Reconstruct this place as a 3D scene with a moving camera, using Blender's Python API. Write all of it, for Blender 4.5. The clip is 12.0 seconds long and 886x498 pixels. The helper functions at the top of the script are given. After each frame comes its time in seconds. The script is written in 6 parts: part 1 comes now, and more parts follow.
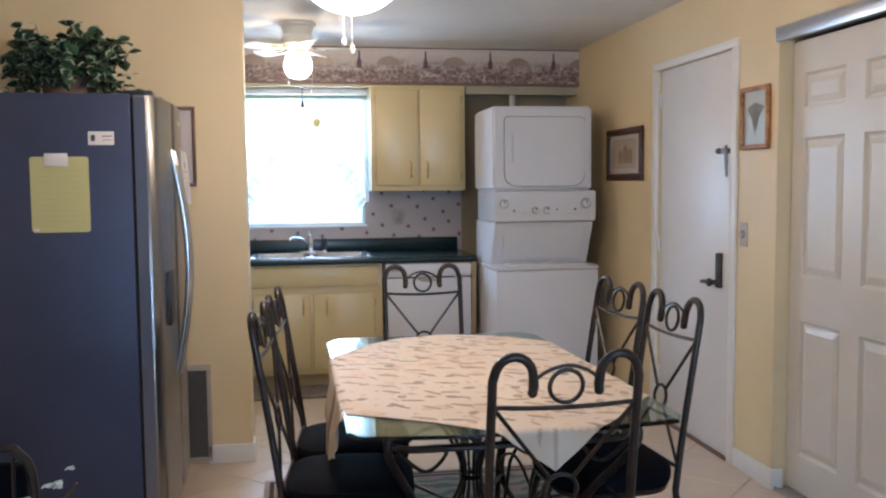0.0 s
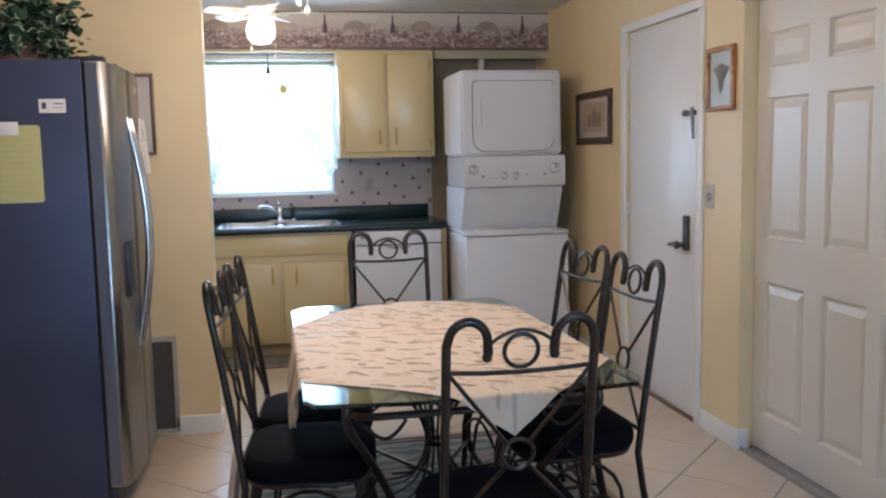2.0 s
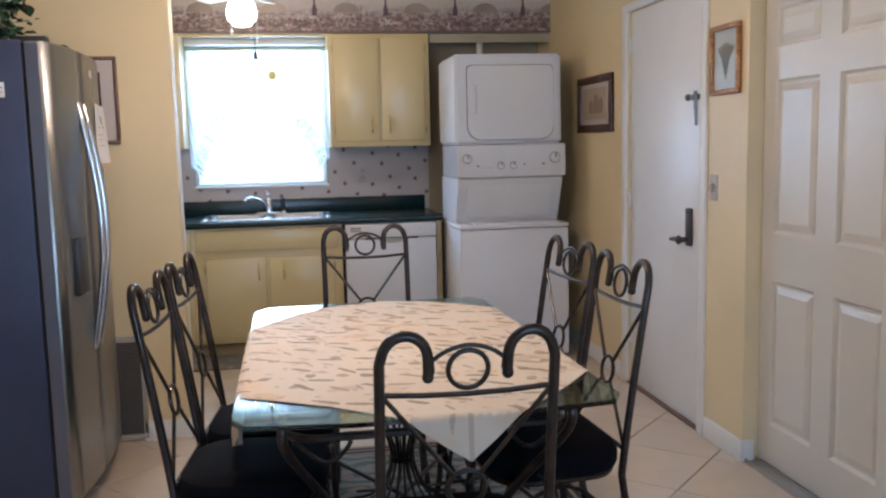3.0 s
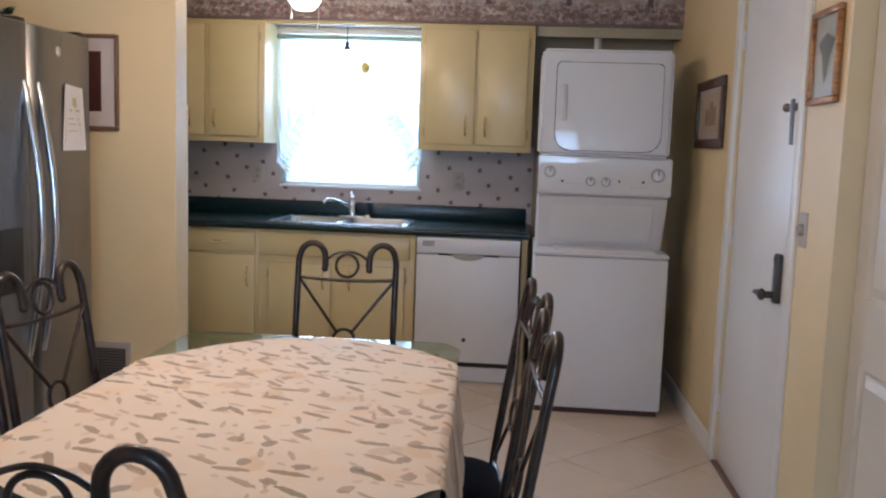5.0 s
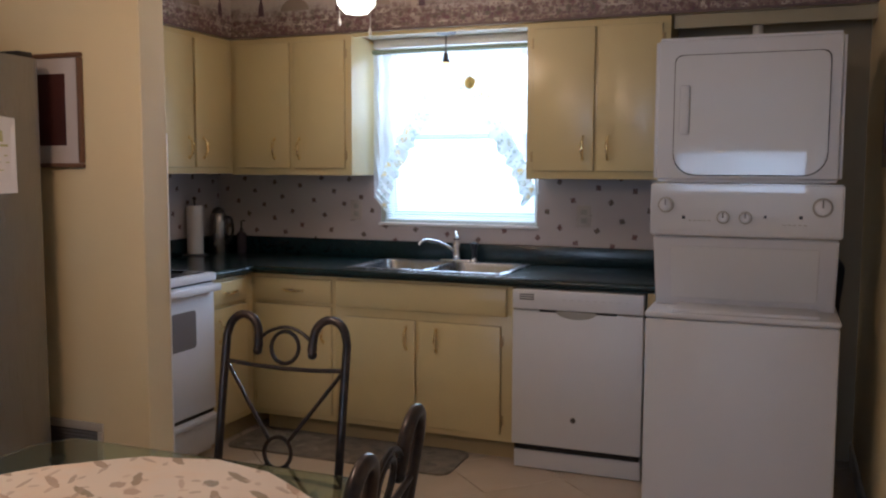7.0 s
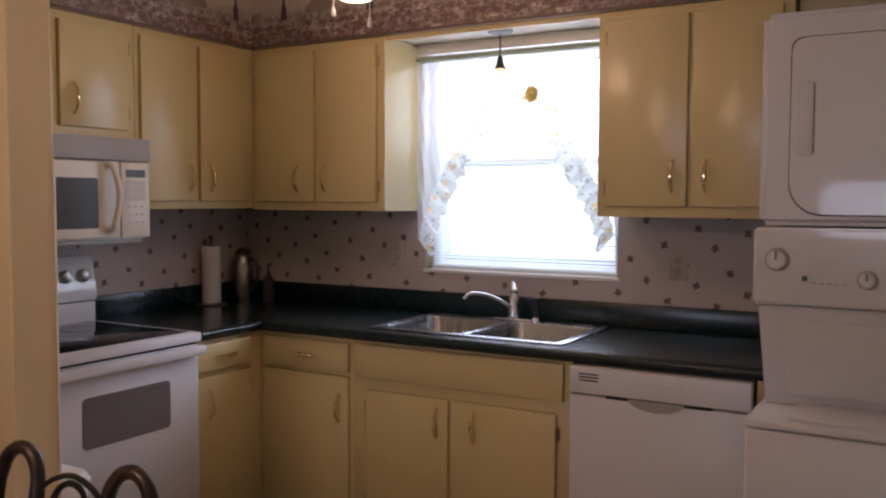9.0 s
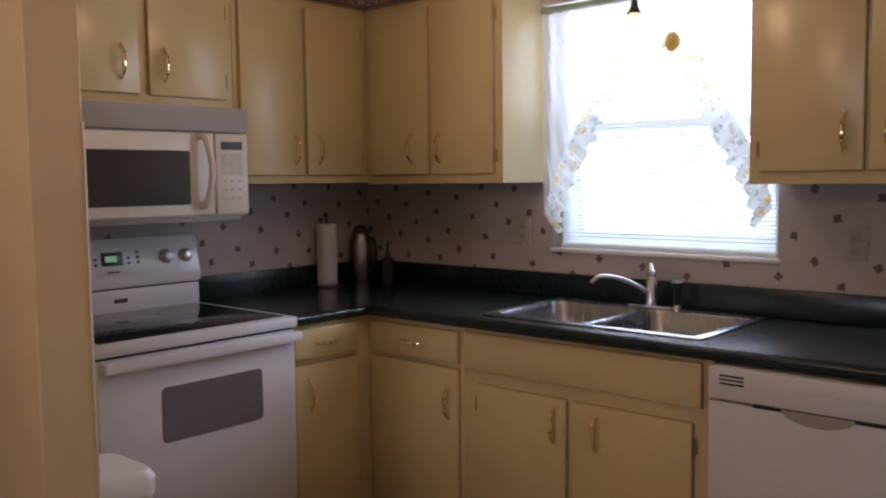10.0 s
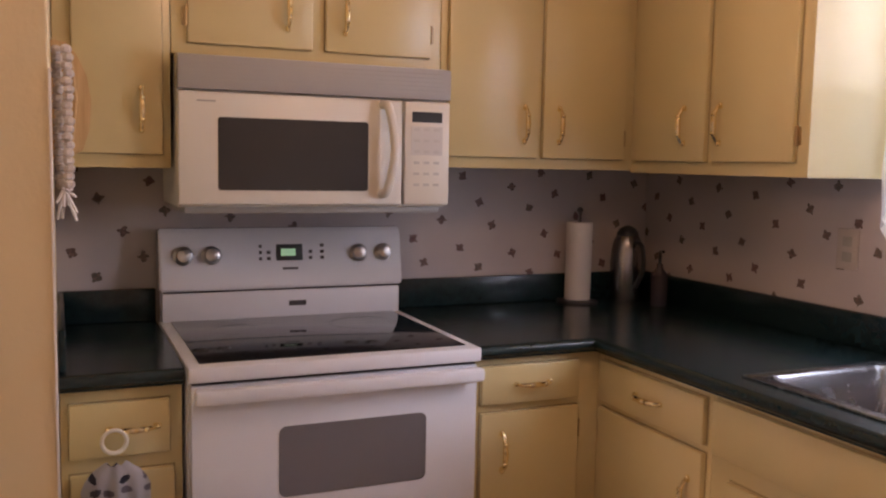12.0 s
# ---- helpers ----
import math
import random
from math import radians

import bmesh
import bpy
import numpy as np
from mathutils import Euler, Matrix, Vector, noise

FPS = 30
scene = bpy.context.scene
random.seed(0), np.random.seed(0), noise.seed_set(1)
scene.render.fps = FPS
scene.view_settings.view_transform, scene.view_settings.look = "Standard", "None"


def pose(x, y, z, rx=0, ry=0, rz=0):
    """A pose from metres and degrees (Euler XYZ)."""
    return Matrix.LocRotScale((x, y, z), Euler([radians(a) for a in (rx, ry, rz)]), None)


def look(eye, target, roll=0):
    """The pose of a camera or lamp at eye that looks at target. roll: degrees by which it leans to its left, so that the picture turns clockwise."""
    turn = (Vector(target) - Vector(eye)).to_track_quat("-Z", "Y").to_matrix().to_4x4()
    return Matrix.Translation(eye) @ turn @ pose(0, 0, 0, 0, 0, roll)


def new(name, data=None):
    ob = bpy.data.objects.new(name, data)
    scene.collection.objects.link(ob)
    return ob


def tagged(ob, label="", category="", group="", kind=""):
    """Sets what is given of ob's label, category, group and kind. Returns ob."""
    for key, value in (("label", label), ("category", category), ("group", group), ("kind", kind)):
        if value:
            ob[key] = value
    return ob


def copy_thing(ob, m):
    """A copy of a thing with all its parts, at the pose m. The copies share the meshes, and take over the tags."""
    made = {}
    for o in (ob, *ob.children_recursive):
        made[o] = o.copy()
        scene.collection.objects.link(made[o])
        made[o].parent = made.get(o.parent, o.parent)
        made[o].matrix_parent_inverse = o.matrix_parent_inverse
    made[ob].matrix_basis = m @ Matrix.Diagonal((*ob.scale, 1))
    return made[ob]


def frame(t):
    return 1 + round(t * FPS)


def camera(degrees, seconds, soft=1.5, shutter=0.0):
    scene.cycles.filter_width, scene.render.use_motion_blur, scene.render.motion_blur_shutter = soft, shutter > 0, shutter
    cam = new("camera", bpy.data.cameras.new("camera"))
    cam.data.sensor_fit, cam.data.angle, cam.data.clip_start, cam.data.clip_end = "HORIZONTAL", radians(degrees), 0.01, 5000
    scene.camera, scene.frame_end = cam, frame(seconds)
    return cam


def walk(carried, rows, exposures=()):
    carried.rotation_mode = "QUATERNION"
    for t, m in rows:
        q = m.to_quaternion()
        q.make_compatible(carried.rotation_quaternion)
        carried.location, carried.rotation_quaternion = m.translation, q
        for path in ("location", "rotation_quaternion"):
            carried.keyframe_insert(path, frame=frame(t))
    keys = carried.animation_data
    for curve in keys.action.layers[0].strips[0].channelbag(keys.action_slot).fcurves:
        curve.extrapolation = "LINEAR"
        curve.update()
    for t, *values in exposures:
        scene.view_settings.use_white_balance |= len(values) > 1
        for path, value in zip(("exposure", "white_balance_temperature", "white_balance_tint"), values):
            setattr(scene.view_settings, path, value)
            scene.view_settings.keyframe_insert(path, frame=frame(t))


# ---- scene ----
cam = camera(53.4, 12.0, soft=2.2)
PATH = [
    (0, (0.732, 0.218, 1.425), (1.067, 2.184, 1.276), -0.5),
    (0.5, (0.721, 0.224, 1.387), (1.081, 2.179, 1.161), -0.2),
    (1, (0.749, 0.211, 1.418), (1.093, 2.162, 1.149), -0.0),
    (1.5, (0.755, 0.202, 1.404), (1.106, 2.157, 1.166), -0.4),
    (2, (0.801, 0.243, 1.412), (1.18, 2.194, 1.19), -1.2),
    (2.5, (0.864, 0.36, 1.403), (1.255, 2.308, 1.174), -1.6),
    (4.3, (1.638, 0.918, 1.396), (1.697, 2.898, 1.12), 0.9),
    (4.5, (1.709, 0.991, 1.398), (1.755, 2.972, 1.122), 1.3),
    (5, (1.939, 1.183, 1.404), (1.776, 3.163, 1.17), 1.9),
    (5.5, (2.144, 1.413, 1.395), (1.823, 3.371, 1.143), -0.1),
    (6, (2.294, 1.73, 1.412), (1.926, 3.679, 1.158), 0.9),
    (6.5, (2.465, 2.059, 1.427), (1.878, 3.96, 1.221), 1.0),
    (7, (2.527, 2.365, 1.42), (1.811, 4.224, 1.239), 0.2),
    (9, (2.499, 3.461, 1.439), (1.497, 5.188, 1.325), 0.2),
    (9.5, (2.465, 3.687, 1.398), (1.315, 5.316, 1.238), -0.5),
    (10, (2.443, 3.954, 1.399), (1.118, 5.444, 1.242), -0.7),
    (10.5, (2.342, 4.237, 1.41), (1.037, 5.742, 1.234), 1.1),
    (11, (2.25, 4.511, 1.405), (0.839, 5.916, 1.22), 0.8),
    (11.5, (2.186, 4.774, 1.426), (0.498, 5.832, 1.25), 0.2),
    (12, (2.038, 4.925, 1.402), (0.214, 5.723, 1.209), 1.1),
]
EXPOSURES = [(0.0, -0.08, 4850, 5), (2.7, -0.1, 4850, 5), (4.5, -0.05, 4950, 8), (5.5, -0.66, 4950, 7), (6.0, -0.97, 5050, 8), (7.0, -0.92, 5400, 13), (9.0, -1.15, 6300, 27), (10.5, -1.22, 6200, 24), (11.0, -1.5, 6500, 28), (11.5, -1.58, 6850, 32), (12.0, -0.5, 6850, 34)]
walk(cam, [(t, look(eye, target, roll)) for t, eye, target, roll in PATH], EXPOSURES)

# ---- world and light ----
world = bpy.data.worlds.new("world")
scene.world = world
world.use_nodes = True
wn = world.node_tree.nodes
sky = wn.new("ShaderNodeTexSky")
sky.sky_type, sky.sun_disc = "NISHITA", False
sky.sun_elevation, sky.sun_rotation = radians(48), radians(200)
wn["Background"].inputs[1].default_value = 0.12
world.node_tree.links.new(sky.outputs[0], wn["Background"].inputs[0])


def lamp(name, kind, m, energy, color, size=0.1, size_y=None, angle=0.5):
    data = bpy.data.lights.new(name, kind)
    data.energy, data.color = energy, color
    if kind == "AREA":
        data.shape, data.size, data.size_y = "RECTANGLE", size, size_y or size
    elif kind == "SUN":
        data.angle = radians(angle)
    else:
        data.shadow_soft_size = size
    ob = new(name, data)
    ob.matrix_world = m
    return ob


lamp("sun", "SUN", look((2, -6, 8), (2.6, 0, 0)), 2.5, (1.0, 0.95, 0.86))
KITCHEN_DAY = lamp("kitchen_window_daylight", "AREA", look((0.82, 7.15, 1.62), (0.82, 5.0, 1.3)), 35, (0.76, 0.88, 1.0), 0.9, 0.92)
REAR_DAY = lamp("rear_window_daylight", "AREA", look((1.98, -2.47, 1.25), (1.5, 2.0, 0.9)), 60, (0.70, 0.84, 1.0), 1.6, 1.15)
lamp("fan_bulb", "POINT", pose(0.785, 5.84, 2.14), 12, (1.0, 0.58, 0.28), 0.085)
lamp("table_light_bulb", "POINT", pose(0.95, 3.35, 2.07), 36, (1.0, 0.56, 0.28), 0.13)
lamp("pendant_bulb", "POINT", pose(0.82, 6.83, 1.97), 2.2, (1.0, 0.60, 0.28), 0.02)

# ---- materials ----


def make(name, rough=0.6, metal=0.0, color=(0.5, 0.5, 0.5), **more):
    mat = bpy.data.materials.new(name)
    mat.use_nodes = True
    bsdf = mat.node_tree.nodes["Principled BSDF"]
    bsdf.inputs["Base Color"].default_value = (*color, 1)
    bsdf.inputs["Roughness"].default_value = rough
    bsdf.inputs["Metallic"].default_value = metal
    for key, value in more.items():
        bsdf.inputs[key.replace("_", " ")].default_value = value
    return mat


class Nodes:
    """Short ways to add nodes to a material."""

    def __init__(self, mat):
        self.tree = mat.node_tree
        self.bsdf = mat.node_tree.nodes["Principled BSDF"]

    def add(self, kind, settings=None, **inputs):
        node = self.tree.nodes.new("ShaderNode" + kind)
        for key, value in (settings or {}).items():
            setattr(node, key, value)
        for key, value in inputs.items():
            self.put(node.inputs[int(key[1:]) if key[0] == "i" and key[1:].isdigit() else key.replace("_", " ")], value)
        return node

    def put(self, socket, value):
        if isinstance(value, bpy.types.NodeSocket):
            self.tree.links.new(value, socket)
        elif isinstance(value, tuple) and len(value) == 3 and socket.type == "RGBA":
            socket.default_value = (*value, 1)
        else:
            socket.default_value = value

    def math(self, op, a, b=0.0):
        return self.add("Math", {"operation": op}, i0=a, i1=b).outputs[0]

    def coords(self, scale=(1, 1, 1), turn=(0, 0, 0), which="Object"):
        tc = self.add("TexCoord").outputs[which]
        return self.add("Mapping", Vector=tc, Scale=scale, Rotation=turn).outputs[0]

    def flat(self, axis):
        """Object coordinates on a wall: along it and up."""
        xyz = self.add("SeparateXYZ", Vector=self.add("TexCoord").outputs["Object"])
        return self.add("CombineXYZ", X=xyz.outputs[axis], Y=xyz.outputs[2]).outputs[0]

    def noise(self, vec, scale, detail=3.0, rough=0.55):
        return self.add("TexNoise", Vector=vec, Scale=scale, Detail=detail, Roughness=rough).outputs[0]

    def ramp(self, fac, low, high, a=(0, 0, 0), b=(1, 1, 1)):
        node = self.add("ValToRGB", Fac=fac)
        e = node.color_ramp.elements
        e[0].position, e[0].color, e[1].position, e[1].color = low, (*a, 1), high, (*b, 1)
        return node.outputs[0]

    def mix(self, fac, a, b, kind="MIX"):
        node = self.add("Mix", {"data_type": "RGBA", "blend_type": kind})
        self.put(node.inputs[0], fac), self.put(node.inputs[6], a), self.put(node.inputs[7], b)
        return node.outputs[2]

    def bump(self, height, strength=0.2, dist=0.002):
        node = self.add("Bump", Height=height, Strength=strength, Distance=dist)
        self.put(self.bsdf.inputs["Normal"], node.outputs[0])
        return node

    def spots(self, vec, cell, seed_turn, long, wide, keep=0.8, ragged=7):
        """Ellipses strewn one to a cell, each turned its own way: a mask and a random colour."""
        v = self.add("TexVoronoi", {"voronoi_dimensions": "2D"}, Vector=vec, Scale=cell, Randomness=0.75)
        p = self.add("VectorMath", {"operation": "SCALE"}, i0=vec, Scale=cell).outputs[0]
        q = self.add("VectorMath", {"operation": "SCALE"}, i0=v.outputs["Position"], Scale=cell).outputs[0]
        d = self.add("VectorMath", {"operation": "SUBTRACT"}, i0=p, i1=q).outputs[0]
        sep = self.add("SeparateColor", Color=v.outputs["Color"])
        ang = self.math("MULTIPLY", sep.outputs[0], seed_turn)
        d = self.add("VectorRotate", {"rotation_type": "Z_AXIS"}, Vector=d, Angle=ang).outputs[0]
        n = self.noise(vec, cell * ragged, 2.0)
        xyz = self.add("SeparateXYZ", Vector=d)
        a = self.math("POWER", self.math("DIVIDE", xyz.outputs[0], long), 2.0)
        b = self.math("POWER", self.math("DIVIDE", xyz.outputs[1], wide), 2.0)
        r = self.math("ADD", self.math("ADD", a, b), self.math("MULTIPLY", n, 1.7))
        mask = self.math("MULTIPLY", self.math("LESS_THAN", r, 1.6), self.math("LESS_THAN", sep.outputs[1], keep))
        return mask, sep


def paint(name, color, rough=0.55, vary=0.08, bump=0.12, fine=60.0, even=False, **more):
    mat = make(name, rough, 0.0, color, **more)
    n = Nodes(mat)
    v = n.coords()
    dark = tuple(c * (1 - vary * 2) for c in color)
    light = tuple(min(1, c * (1 + vary)) for c in color)
    big = n.noise(v, 1.7, 4)
    col = n.ramp(big, 0.3, 0.7, dark, light)
    spot = n.noise(v, 14, 5)
    if not even:
        col = n.mix(n.math("MULTIPLY", n.ramp(spot, 0.55, 0.8), 0.25), col, dark)
    n.put(n.bsdf.inputs["Base Color"], col)
    n.bump(n.noise(v, fine, 4), bump, 0.003)
    n.put(n.bsdf.inputs["Roughness"], n.add("MapRange", Value=spot, i3=rough * (0.96 if even else 0.85), i4=min(1, rough * (1.04 if even else 1.15))).outputs[0])
    return mat


def emit(name, color, strength):
    mat = make(name)
    n = Nodes(mat)
    n.put(n.bsdf.inputs["Base Color"], (0.8, 0.8, 0.8))
    n.put(n.bsdf.inputs["Emission Color"], color)
    n.put(n.bsdf.inputs["Emission Strength"], strength)
    return mat


WALL = paint("yellow_wall_paint", (0.74, 0.61, 0.37), 0.5, 0.03, 0.25, 90)
CEIL = paint("white_ceiling_texture", (0.74, 0.73, 0.70), 0.8, 0.03, 0.6, 130)
TRIM = paint("white_trim_paint", (0.78, 0.77, 0.76), 0.35, 0.03, 0.06)
DOOR = paint("white_door_paint", (0.76, 0.75, 0.76), 0.35, 0.03, 0.08, 40)
CLOSET = paint("white_closet_paint", (0.67, 0.64, 0.60), 0.38, 0.03, 0.10, 120)
CAB = paint("cream_cabinet_paint", (0.64, 0.525, 0.275), 0.3, 0.03, 0.07, 50, even=True, Coat_Weight=0.3, Coat_Roughness=0.22)
# darker cream: painted-in shade for gaps and toe kicks, also the end panel's brown
CAB_IN = paint("shaded_recess_and_panel_paint", (0.40, 0.31, 0.16), 0.6, 0.05)
ENAMEL = paint("white_enamel", (0.67, 0.67, 0.71), 0.38, 0.02, 0.05, 90)
BROWN_EDGE = make("dark_red_brown", 0.6, 0.0, (0.05, 0.02, 0.018))
# grey metal with the rear window's blue reflection put into its colour
DOOR_EDGE = make("window_tinted_door_edge", 0.28, 0.9, (0.20, 0.22, 0.33))
GLOSS = make("glossy_white_enamel", 0.3, 0.0, (0.68, 0.68, 0.71), Coat_Weight=1.0, Coat_Roughness=0.035)
ALMOND = make("almond_plastic", 0.35, 0.0, (0.70, 0.66, 0.58))
GREY_PLASTIC = make("grey_plastic", 0.45, 0.0, (0.36, 0.34, 0.31))
DARK_PLASTIC = make("dark_plastic", 0.35, 0.0, (0.02, 0.02, 0.022))
SEAM = make("black_seam", 0.8, 0.0, (0.012, 0.011, 0.012))
OVEN_GLASS = make("oven_window_glass", 0.12, 0.0, (0.16, 0.15, 0.16))
COOK_GLASS = make("black_ceramic_glass", 0.06, 0.0, (0.012, 0.012, 0.016))
BRASS = make("polished_brass", 0.16, 1.0, (0.92, 0.74, 0.42))
HINGE = make("dull_brass_hinge", 0.35, 1.0, (0.50, 0.38, 0.22))
CHROME = make("chrome", 0.08, 1.0, (0.82, 0.83, 0.85))
KNOB_METAL = make("satin_knob_metal", 0.3, 1.0, (0.55, 0.53, 0.52))
BRONZE = make("dark_bronze_hardware", 0.35, 0.7, (0.09, 0.08, 0.08))
GREY_METAL = make("dull_grey_metal", 0.45, 0.8, (0.20, 0.19, 0.19))
ALU = make("aluminium_track", 0.28, 1.0, (0.72, 0.72, 0.74))
GREEN_LED = emit("green_display", (0.05, 0.5, 0.12), 0.6)

IRON = make("dark_wrought_iron", 0.34, 0.35, (0.035, 0.026, 0.026), Coat_Weight=0.25, Coat_Roughness=0.2)
n = Nodes(IRON)
v = n.coords()
n.put(n.bsdf.inputs["Base Color"], n.ramp(n.noise(v, 30, 4), 0.35, 0.75, (0.010, 0.009, 0.011), (0.050, 0.030, 0.024)))
n.bump(n.noise(v, 160, 3), 0.25, 0.001)

SEAT = make("black_seat_fabric", 0.95, 0.0, (0.004, 0.004, 0.007), Specular_IOR_Level=0.15)
n = Nodes(SEAT)
n.bump(n.noise(n.coords(), 350, 3), 0.5, 0.001)

FRIDGE_SIDE = make("charcoal_fridge_side", 0.42, 0.2, (0.075, 0.075, 0.085))
n = Nodes(FRIDGE_SIDE)
v = n.coords()
n.put(n.bsdf.inputs["Base Color"], n.ramp(n.noise(v, 2.5, 4), 0.3, 0.7, (0.033, 0.043, 0.092), (0.047, 0.058, 0.118)))
n.bump(n.noise(v, 420, 2), 0.35, 0.0008)

STEEL = make("brushed_stainless", 0.3, 1.0, (0.52, 0.51, 0.50), Anisotropic=0.5)
n = Nodes(STEEL)
v = n.coords((260, 260, 3))
n.put(n.bsdf.inputs["Base Color"], n.ramp(n.noise(v, 2.0, 3), 0.3, 0.7, (0.29, 0.285, 0.28), (0.33, 0.325, 0.32)))
n.put(n.bsdf.inputs["Roughness"], n.ramp(n.noise(v, 3.0, 3), 0.2, 0.8, (0.24, 0.24, 0.24), (0.38, 0.38, 0.38)))

SINK = make("sink_steel", 0.3, 1.0, (0.40, 0.41, 0.44))
n = Nodes(SINK)
n.put(n.bsdf.inputs["Roughness"], n.ramp(n.noise(n.coords((60, 4, 4)), 4.0, 3), 0.2, 0.8, (0.24, 0.24, 0.24), (0.29, 0.29, 0.29)))

COUNTER = make("green_laminate", 0.26, 0.0, (0.012, 0.045, 0.04))
n = Nodes(COUNTER)
v = n.coords()
c = n.ramp(n.noise(v, 45, 5), 0.3, 0.75, (0.006, 0.016, 0.020), (0.009, 0.026, 0.029))
c = n.mix(n.math("MULTIPLY", n.ramp(n.noise(v, 220, 2), 0.62, 0.7), 0.12), c, (0.018, 0.042, 0.044))
n.put(n.bsdf.inputs["Base Color"], c)
n.put(n.bsdf.inputs["Roughness"], n.ramp(n.noise(v, 6, 3), 0.2, 0.9, (0.21, 0.21, 0.21), (0.25, 0.25, 0.25)))

# wallpaper with scattered sprigs: the plane of a wall facing y, and of one facing x


def sprig_paper(name, axis):
    """Sprigs on a slanted lattice, a little over a hand apart, each of three overlapping ragged leaves."""
    mat = make(name, 0.55)
    n = Nodes(mat)
    v = n.flat(axis)
    col = n.ramp(n.noise(v, 3, 4), 0.3, 0.7, (0.43, 0.385, 0.385), (0.49, 0.44, 0.435))
    lines = n.add("TexWave", {"bands_direction": "X"}, Vector=v, Scale=60.0, Distortion=1.5)
    col = n.mix(n.math("MULTIPLY", lines.outputs[1], 0.08), col, (0.62, 0.58, 0.57))
    sep_v = n.add("SeparateXYZ", Vector=v)
    # one lattice step runs (0.069, -0.085), the other (0.129, 0.060)
    bx, by, cx, cy = 0.069, -0.085, 0.129, 0.060
    det = bx * cy - cx * by
    s_ = n.math("ADD", n.math("MULTIPLY", sep_v.outputs[0], cy / det), n.math("MULTIPLY", sep_v.outputs[1], -cx / det))
    t_ = n.math("ADD", n.math("MULTIPLY", sep_v.outputs[0], -by / det), n.math("MULTIPLY", sep_v.outputs[1], bx / det))
    lattice = n.add("CombineXYZ", X=s_, Y=t_).outputs[0]
    vor = n.add("TexVoronoi", {"voronoi_dimensions": "2D"}, Vector=lattice, Scale=1.0, Randomness=0.22)
    d = n.add("SeparateXYZ", Vector=n.add("VectorMath", {"operation": "SUBTRACT"}, i0=lattice, i1=vor.outputs["Position"]).outputs[0])
    dx = n.math("ADD", n.math("MULTIPLY", d.outputs[0], bx), n.math("MULTIPLY", d.outputs[1], cx))
    dy = n.math("ADD", n.math("MULTIPLY", d.outputs[0], by), n.math("MULTIPLY", d.outputs[1], cy))
    away = n.add("CombineXYZ", X=dx, Y=dy).outputs[0]
    sep = n.add("SeparateColor", Color=vor.outputs["Color"])
    ragged = n.noise(v, 95, 2.0)
    mask = None
    for off, long, wide in ((0.0, 0.019, 0.0105), (1.5, 0.020, 0.0075), (2.5, 0.015, 0.0065)):
        ang = n.math("ADD", n.math("MULTIPLY", sep.outputs[0], 6.28), off)
        r = n.add("SeparateXYZ", Vector=n.add("VectorRotate", {"rotation_type": "Z_AXIS"}, Vector=away, Angle=ang).outputs[0])
        p = n.math("POWER", n.math("DIVIDE", r.outputs[0], long), 2.0)
        q = n.math("POWER", n.math("DIVIDE", r.outputs[1], wide), 2.0)
        one = n.math("LESS_THAN", n.math("ADD", n.math("ADD", p, q), n.math("MULTIPLY", ragged, 2.1)), 1.85)
        mask = one if mask is None else n.math("MAXIMUM", mask, one)
    tone = n.mix(sep.outputs[2], (0.14, 0.065, 0.07), (0.10, 0.09, 0.07))
    tone = n.mix(n.ramp(n.noise(v, 160, 2), 0.52, 0.6), tone, (0.24, 0.15, 0.13))
    col = n.mix(mask, col, tone)
    n.put(n.bsdf.inputs["Base Color"], col)
    n.bump(n.noise(v, 150, 3), 0.15, 0.001)
    return mat


PAPER_Y = sprig_paper("sprig_wallpaper", 0)
PAPER_X = sprig_paper("sprig_wallpaper_side", 1)


def border_paper(name, axis):
    """A crowded still life: olive and grape smears and cream banners below, paler paper above."""
    mat = make(name, 0.5)
    n = Nodes(mat)
    v = n.flat(axis)
    up = n.add("SeparateXYZ", Vector=n.add("TexCoord").outputs["Object"]).outputs[2]
    base = n.ramp(up, 0.02, 0.22, (0.31, 0.23, 0.20), (0.58, 0.53, 0.49))
    wide = n.add("Mapping", Vector=v, Scale=(0.45, 1.0, 1.0)).outputs[0]
    low = n.ramp(n.math("ADD", up, n.math("MULTIPLY", n.noise(v, 5, 2), 0.12)), 0.15, 0.235, (1, 1, 1), (0.06, 0.06, 0.06))
    base = n.mix(n.math("MULTIPLY", n.ramp(n.noise(wide, 24, 4, 0.7), 0.44, 0.60), low), base, (0.15, 0.105, 0.085))
    base = n.mix(n.math("MULTIPLY", n.ramp(n.noise(n.add("Mapping", Vector=wide, Location=(3.1, 1.7, 0)).outputs[0], 19, 3), 0.56, 0.66), low), base, (0.55, 0.48, 0.40))
    mask, sep = n.spots(v, 26, 6.28, 0.44, 0.36, 0.72)
    tone = n.mix(sep.outputs[2], (0.15, 0.05, 0.07), (0.10, 0.09, 0.06))
    col = n.mix(n.math("MULTIPLY", n.math("MULTIPLY", mask, low), 0.75), base, tone)
    mask, sep = n.spots(v, 60, 6.28, 0.46, 0.40, 0.6)
    tone = n.mix(sep.outputs[2], (0.11, 0.04, 0.075), (0.22, 0.13, 0.12))
    col = n.mix(n.math("MULTIPLY", n.math("MULTIPLY", mask, low), 0.8), col, tone)
    n.put(n.bsdf.inputs["Base Color"], col)
    return mat


